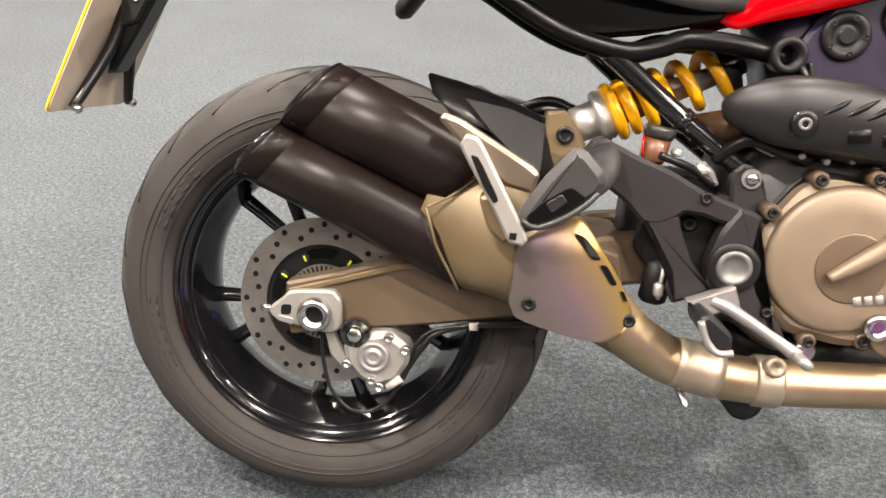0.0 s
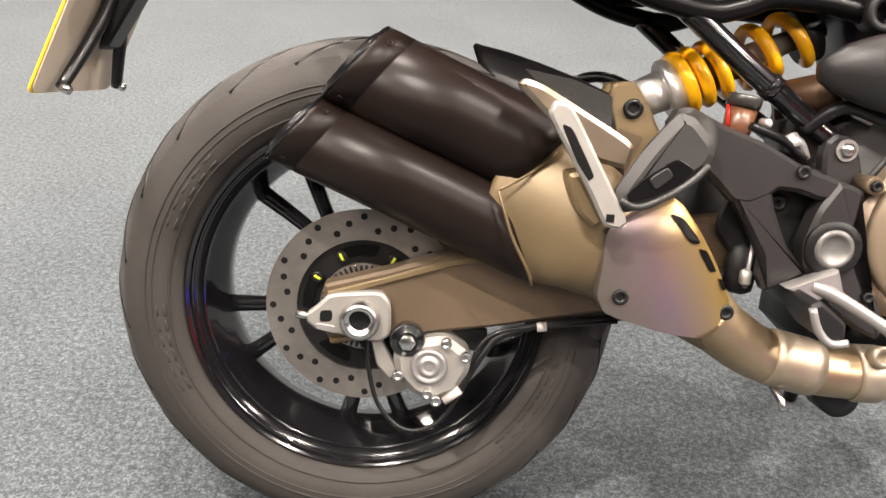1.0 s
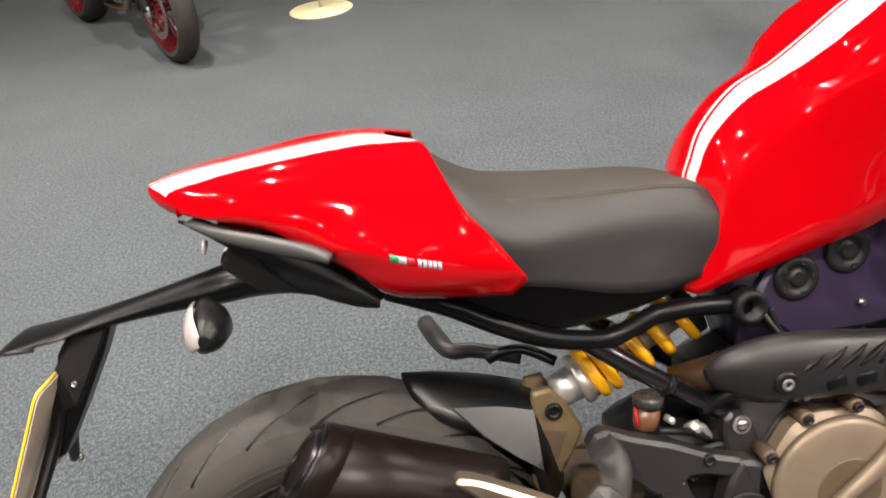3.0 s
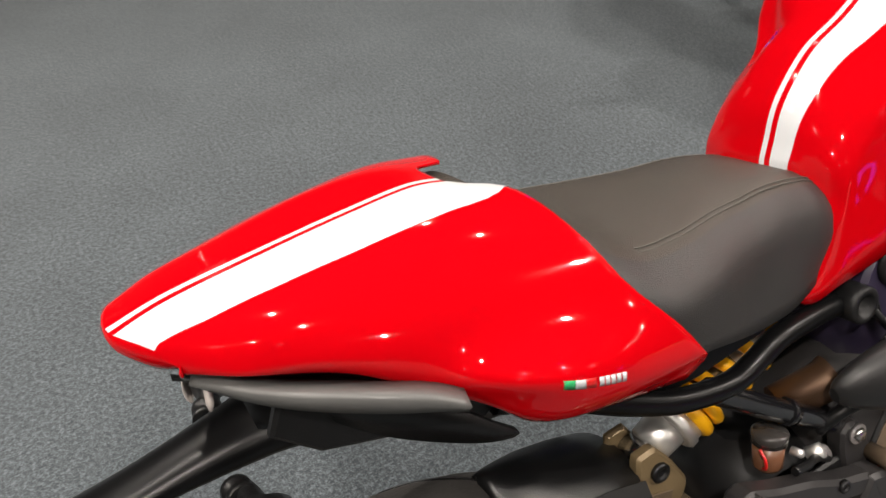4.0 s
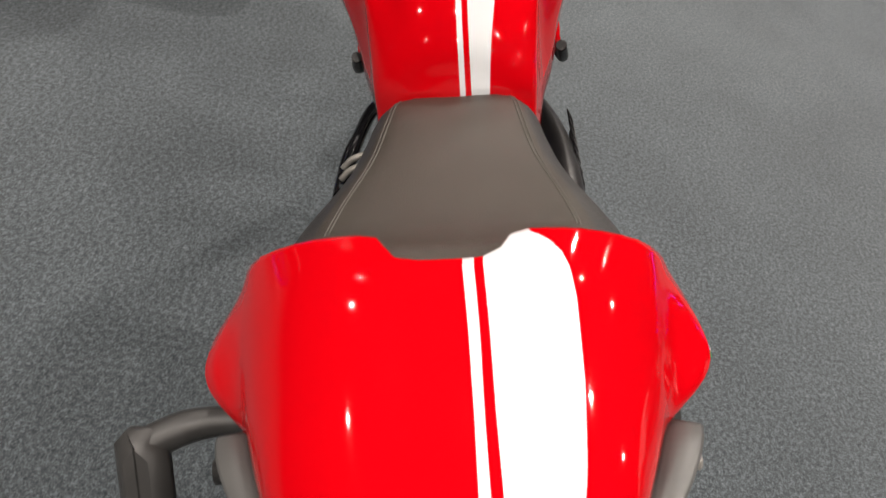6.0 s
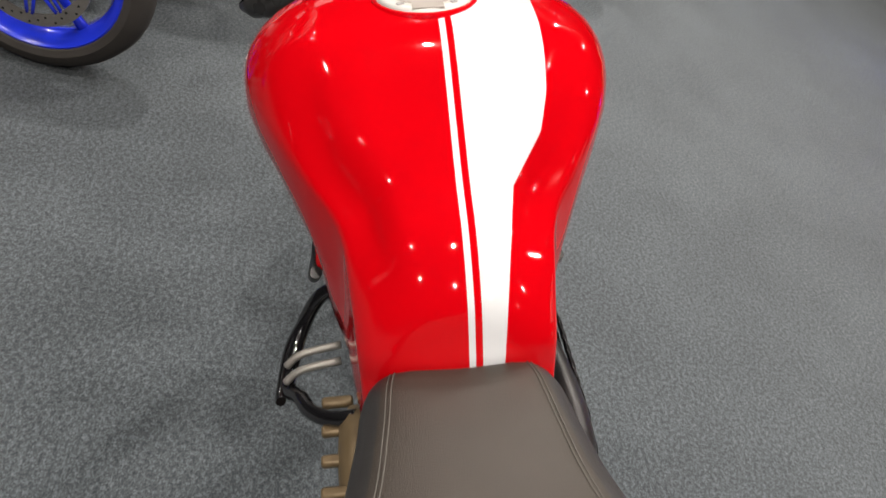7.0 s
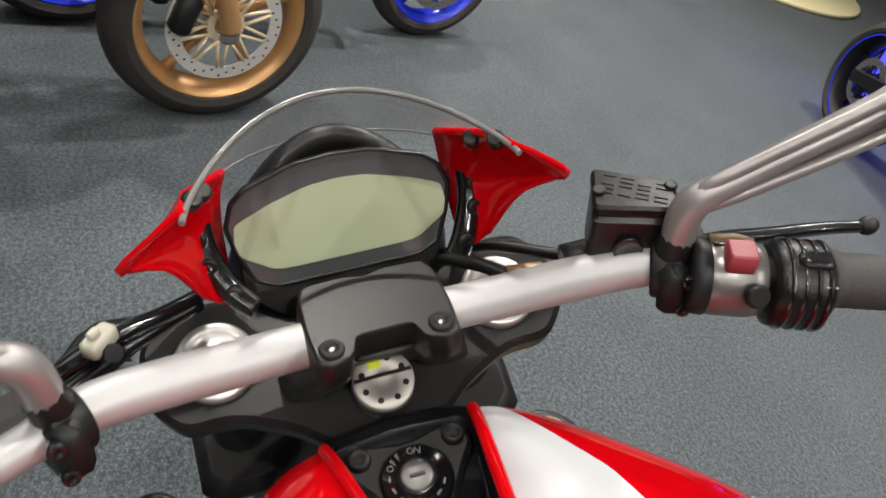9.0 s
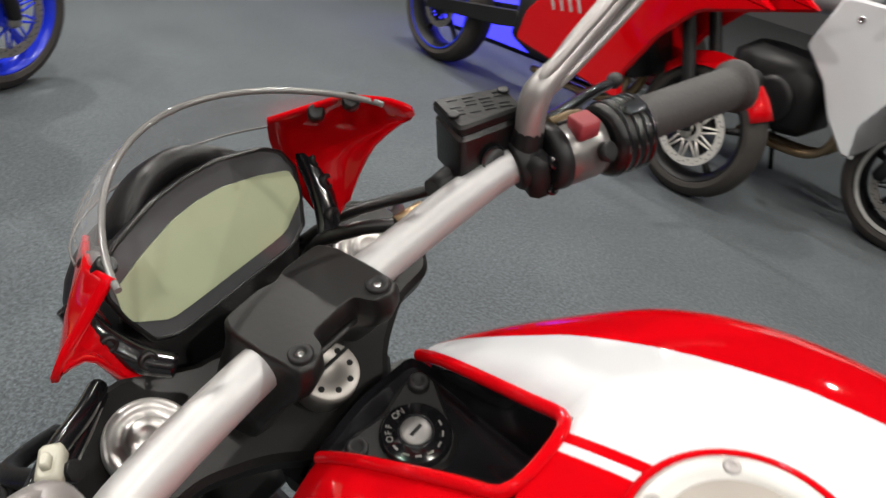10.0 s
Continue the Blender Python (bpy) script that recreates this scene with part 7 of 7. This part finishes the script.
def wheel_parts(parent, c, rim_mat, disc_mat, width=0.06, R=0.30, spokes=5, side=-1, disc=0.155, carrier_mat=None):
    """A wheel in the x-z plane of its bike: tyre, rim, spokes, hub, drilled disc on a carrier."""
    k = width / 0.06
    prof = [(0.0, R), (0.03 * k, R - 0.008), (0.05 * k, R - 0.026), (0.06 * k, R - 0.05), (0.055 * k, R - 0.068), (0.045 * k, R - 0.076)]
    w = part("wheel", revolve_y(bmesh.new(), [(-0.06, 0.026), (0.06, 0.026), (0.06, 0.010), (-0.06, 0.010)], c, 28), rim_mat, parent)
    part("tyre", revolve_y(bmesh.new(), [(-y, r) for y, r in prof[::-1]] + prof[1:], c, 72), RUBBER, w)
    part("rim", revolve_y(bmesh.new(), [(-0.05 * k, R - 0.070), (-0.053 * k, R - 0.076), (-0.046 * k, R - 0.086), (-0.02, R - 0.104), (0.02, R - 0.104), (0.046 * k, R - 0.086), (0.053 * k, R - 0.076), (0.05 * k, R - 0.070), (0.0, R - 0.085)], c, 72), rim_mat, w)
    for i in range(spokes):
        a = 2 * math.pi * i / spokes + 0.3
        part("spoke", tube([(c[0] + r * math.cos(a), c[1] + y, c[2] + r * math.sin(a)) for r, y in ((0.024, side * 0.02), (0.10, side * 0.012), (R - 0.096, 0.0))], [0.016, 0.011, 0.017], 8, 6), rim_mat, w)
    ys = side * 0.066
    d = part("brake_disc", revolve_y(bmesh.new(), [(ys - 0.0025, disc), (ys + 0.0025, disc), (ys + 0.0025, disc - 0.034), (ys - 0.0025, disc - 0.034)], (c[0], c[1], c[2]), 64), disc_mat, w, "drilled steel brake disc")
    hub = part("disc_carrier", revolve_y(bmesh.new(), [(ys - 0.004, 0.050), (ys + 0.004, 0.050), (ys + 0.004, 0.030), (ys - 0.004, 0.030)], c, 32), carrier_mat or rim_mat, d)
    for i in range(10):
        a = 2 * math.pi * i / 10
        for tw in (-0.26, 0.26):
            part("carrier_arm", tube([(c[0] + 0.045 * math.cos(a), c[1] + ys, c[2] + 0.045 * math.sin(a)), (c[0] + (disc - 0.031) * math.cos(a + tw), c[1] + ys, c[2] + (disc - 0.031) * math.sin(a + tw))], 0.005, 6), carrier_mat or rim_mat, d)
    for i in range(40):
        a = 2 * math.pi * i / 40
        r = disc - (0.009, 0.017, 0.025)[i % 3]
        part("vent_hole", lathe([(-0.0031, 0.0036), (-0.0034 * 1.05, 0.0036)], (c[0] + r * math.cos(a), c[1] + ys, c[2] + r * math.sin(a)), (0, -side, 0), 6), PLASTIC, d)
    part("axle_end", lathe([(0, 0.022), (0.012, 0.022), (0.014, 0.012), (0.010, 0.010)], (c[0], c[1] + side * 0.085, c[2]), (0, side, 0), 20), STEEL, w)
    return w


def parked_bike(name, place, yaw, rim_mat, body_mat, label, side=-1, faired=None, lean=0.0, disc_mat=None, rim_rear=None, base=1.40, stripe=False, carrier=None, rear_stripe=False, belly=False, marks=(-0.80, 0.60), size=1.0):
    """A parked machine: front wheel at the origin, x ahead. side: the flank that carries the visible disc."""
    root = tagged(empty(name, Matrix.Translation((place[0], place[1], 0)) @ Matrix.Rotation(radians(yaw), 4, "Z") @ Matrix.Rotation(radians(lean), 4, "X") @ Matrix.Scale(size, 4)), label, "motorcycle", group="parked machines")
    c = (0.0, 0.0, 0.30)
    front = wheel_parts(root, c, rim_mat, disc_mat or DISCSTEEL, 0.06, 0.30, 5, side, 0.155, carrier)
    if stripe:
        part("rim_stripe", revolve_y(bmesh.new(), [(side * 0.0545, 0.222), (side * 0.0575, 0.222), (side * 0.0575, 0.206), (side * 0.0545, 0.206)], c, 64), ALLOYWHITE, front, "white rim stripe")
    rear = wheel_parts(root, (-base, 0.0, 0.31), rim_rear or rim_mat, DISCSTEEL, 0.085, 0.31, 5, side, 0.12)
    if rear_stripe:
        for s in (-1, 1):
            part("rim_stripe", revolve_y(bmesh.new(), [(s * 0.0765, 0.2345), (s * 0.079, 0.2345), (s * 0.079, 0.226), (s * 0.0765, 0.226)], (-base, 0.0, 0.31), 64), BLUE, rear, "blue rim stripe")
    if belly:
        part("belly_pan", plate(rounded([(-0.44, 0.46), (-0.60, 0.38), (-0.98, 0.38), (-1.06, 0.46), (-0.6, 0.52)], 0.2), -0.19, 0.19, 0.02), body_mat, root)
    for s in (-1, 1):
        leg = part("fork_leg", tube([(0.0, s * 0.10, 0.30), (-0.03, s * 0.10, 0.40), (-0.22, s * 0.10, 0.86)], [0.026, 0.028, 0.027], 14, 10), GOLD if rim_mat is GOLD else SATIN, root)
        part("axle_lug", box(pose(0.0, s * 0.10, 0.30), (0.05, 0.03, 0.07), 0.010), ALLOY, leg)
        part("brake_caliper", box(Matrix.Translation((-0.115, s * 0.082, 0.335)) @ Matrix.Rotation(radians(18), 4, "Y"), (0.055, 0.05, 0.11), 0.012), SATIN, leg)
        part("brake_hose", tube([(-0.12, s * 0.095, 0.40), (-0.09, s * 0.11, 0.52), (-0.16, s * 0.10, 0.70)], 0.005, 6, 12), PLASTIC, leg)
    bm = bmesh.new()
    rings = []
    for k in range(15):
        a = radians(28 + 112 * k / 14)
        rings.append([(c[0] + (0.322 - 0.055 * (q / 5) ** 2) * math.cos(a), 0.072 * q / 5, c[2] + (0.322 - 0.055 * (q / 5) ** 2) * math.sin(a)) for q in range(-5, 6)])
    skin(bm, rings, False, False)
    thicken(part("mudguard", bm, body_mat, root, sharp=70), 0.003)
    part("engine", box(pose(-0.70, 0, 0.58 if belly else 0.46), (0.46, 0.30, 0.34), 0.06), SATIN, root)
    part("radiator", box(pose(-0.36, 0, 0.55, 0, -20, 0), (0.05, 0.32, 0.30), 0.012), PLASTIC, root)
    for s in (-1, 1):
        part("engine_cover", lathe([(0, 0.11), (0.03, 0.105), (0.04, 0.08), (0.042, 0.001)], (-0.66, s * 0.14, 0.56 if belly else 0.43), (0, s, 0), 28), SATIN, root)
        part("swingarm", plate([(-1.44, 0.285), (-1.44, 0.345), (-0.90, 0.47), (-0.86, 0.40), (-1.0, 0.36)], s * 0.10, s * 0.13, 0.006), SATIN, root)
        if not belly:
            part("header", tube([(-0.42, s * 0.06, 0.50), (-0.36, s * 0.06, 0.36), (-0.46, s * 0.05, 0.24), (-0.80, s * 0.05, 0.22)], 0.02, 10, 20), PIPE, root)
        if faired:
            fr = part("side_fairing", plate(rounded(faired, 0.12), s * 0.165, s * 0.20, 0.012), body_mat, root)
            for k in range(4 if marks else 0):
                part("mark_bar", box(pose(marks[0] + 0.05 * k, s * 0.2015, marks[1] + 0.01 * k, 0, 60, 0), (0.09, 0.003, 0.014), 0.001), ALLOYWHITE, fr)
            bolt(fr, (-0.42, s * 0.201, 0.86), (0, s, 0), 0.014, 0.004, STEEL)
    part("tank", oval([(-0.42, 0, 0.92, 0.08, 0.06), (-0.50, 0, 0.94, 0.15, 0.11), (-0.64, 0, 0.93, 0.16, 0.12), (-0.80, 0, 0.88, 0.11, 0.09), (-0.86, 0, 0.86, 0.07, 0.05)], 20, 18), body_mat, root)
    part("seat", oval([(-0.82, 0, 0.82, 0.08, 0.03), (-0.95, 0, 0.81, 0.13, 0.04), (-1.10, 0, 0.84, 0.12, 0.04), (-1.18, 0, 0.88, 0.09, 0.04)], 18, 14), SEATSIDE, root)
    part("tail", oval([(-1.05, 0, 0.84, 0.12, 0.06), (-1.25, 0, 0.91, 0.10, 0.06), (-1.45, 0, 0.95, 0.05, 0.03), (-1.52, 0, 0.96, 0.02, 0.01)], 18, 14), body_mat, root)
    part("nose", oval([(-0.02, 0, 0.92, 0.05, 0.04), (-0.06, 0, 0.93, 0.12, 0.10), (-0.18, 0, 0.95, 0.18, 0.15), (-0.34, 0, 0.98, 0.17, 0.12), (-0.40, 0, 1.0, 0.10, 0.05)], 22, 16), body_mat if faired else PLASTIC, root)
    part("handlebar", tube([(-0.30, -0.33, 0.98), (-0.24, -0.12, 0.96), (-0.24, 0.12, 0.96), (-0.30, 0.33, 0.98)], 0.014, 10, 16), SATIN, root)
    if not belly:
        part("side_stand", tube([(-0.75, 0.16, 0.30), (-0.70, 0.26, 0.015)], 0.012, 8), SATIN, root)
    for ob in [o for o in root.children if not o.name.startswith(("wheel", "side_fairing"))]:
        for o in (ob, *ob.children):
            for v in o.data.vertices:
                if v.co.x < -0.25:
                    v.co.x = -0.25 + (v.co.x + 0.25) * (base - 0.25) / 1.15
    return root


RED_SIDE = [(-0.97, 0.36), (-0.30, 0.31), (-0.33, 0.42), (-0.22, 0.62), (-0.08, 0.77), (0.22, 0.86), (0.05, 0.95), (-0.50, 0.95), (-0.75, 0.75), (-0.95, 0.50)]
WHITE_SIDE = [(-0.59, 0.70), (-0.46, 0.58), (-0.38, 0.45), (-0.27, 0.34), (-0.22, 0.34), (-0.24, 0.48), (-0.15, 0.65), (0.05, 0.76), (0.22, 0.86), (0.05, 0.95), (-0.52, 0.93)]

parked_bike("sport_motorcycle", (3.00, 0.13), -76, GOLD, WHITE, "white motorcycle with gold wheels on carpet", side=-1, disc_mat=PALEDISC, carrier=CREAMGOLD, belly=True, size=1.08)
parked_bike("sport_motorcycle", (2.16, 1.06), -97, BLUE, BLACKGLOSS, "dark motorcycle with bright blue wheels on carpet", side=-1)
parked_bike("sport_motorcycle", (3.79, -0.84), -78, BLUE, BLACKGLOSS, "black motorcycle with blue front wheel on carpet", side=-1)
parked_bike("sport_motorcycle", (1.70, -2.68), 166, SATIN, RED, "red faired motorcycle with silver front disc on carpet", side=-1, base=1.68, rim_rear=SATIN, rear_stripe=True, disc_mat=PALEDISC, carrier=PALEDISC, faired=RED_SIDE)
parked_bike("sport_motorcycle", (0.86, -3.03), 166, SATIN, WHITE, "white faired motorcycle with white-striped rims on carpet", side=-1, stripe=True, faired=WHITE_SIDE, marks=None)
parked_bike("street_motorcycle", (-0.80, 3.78), -58, REDRIM, BLACKGLOSS, "black motorcycle with a red pinstriped front wheel", side=-1)


def display_stand():
    root = tagged(empty("display_stand", pose(-0.01, 4.43, 0)), "round cream-based display stand with a thin pole", "stand")
    part("base", lathe([(0, 0.20), (0.006, 0.20), (0.010, 0.195), (0.012, 0.03), (0.018, 0.02)], (0, 0, 0), (0, 0, 1), 40), CREAM, root)
    part("pole", tube([(0, 0, 0.01), (0, 0, 1.2)], 0.011, 12), STEEL, root)
    part("sign_board", box(pose(0, 0, 1.3), (0.22, 0.012, 0.30), 0.003), WHITE, root)


def round_plinth():
    root = tagged(empty("display_plinth", pose(6.2, -4.75, 0)), "low round cream display plinth on the carpet", "plinth")
    part("deck", lathe([(0, 0.97), (0.02, 0.98), (0.035, 0.98), (0.04, 0.97), (0.04, 0.001)], (0, 0, 0), (0, 0, 1), 64), CREAM, root)


def light_panel(x, y, yaw, length):
    """A low glowing panel behind the parked machines, added to give the blue light there."""
    root = tagged(empty("light_panel", pose(x, y, 0, 0, 0, yaw)), "added low glowing panel that casts blue light on the carpet", "light panel")
    part("housing", box(pose(0, 0.03, 0.28), (length, 0.05, 0.56), 0.006), PLASTIC, root)
    part("diffuser", box(pose(0, -0.002, 0.28), (length - 0.06, 0.012, 0.50), 0.004), glow("blue_glow", (0.05, 0.045, 1.0), 2.6), root)


# added source for the blue glow on the carpet; no such panel is known
light_panel(3.2, -3.75, 180, 1.4)
display_stand()
round_plinth()
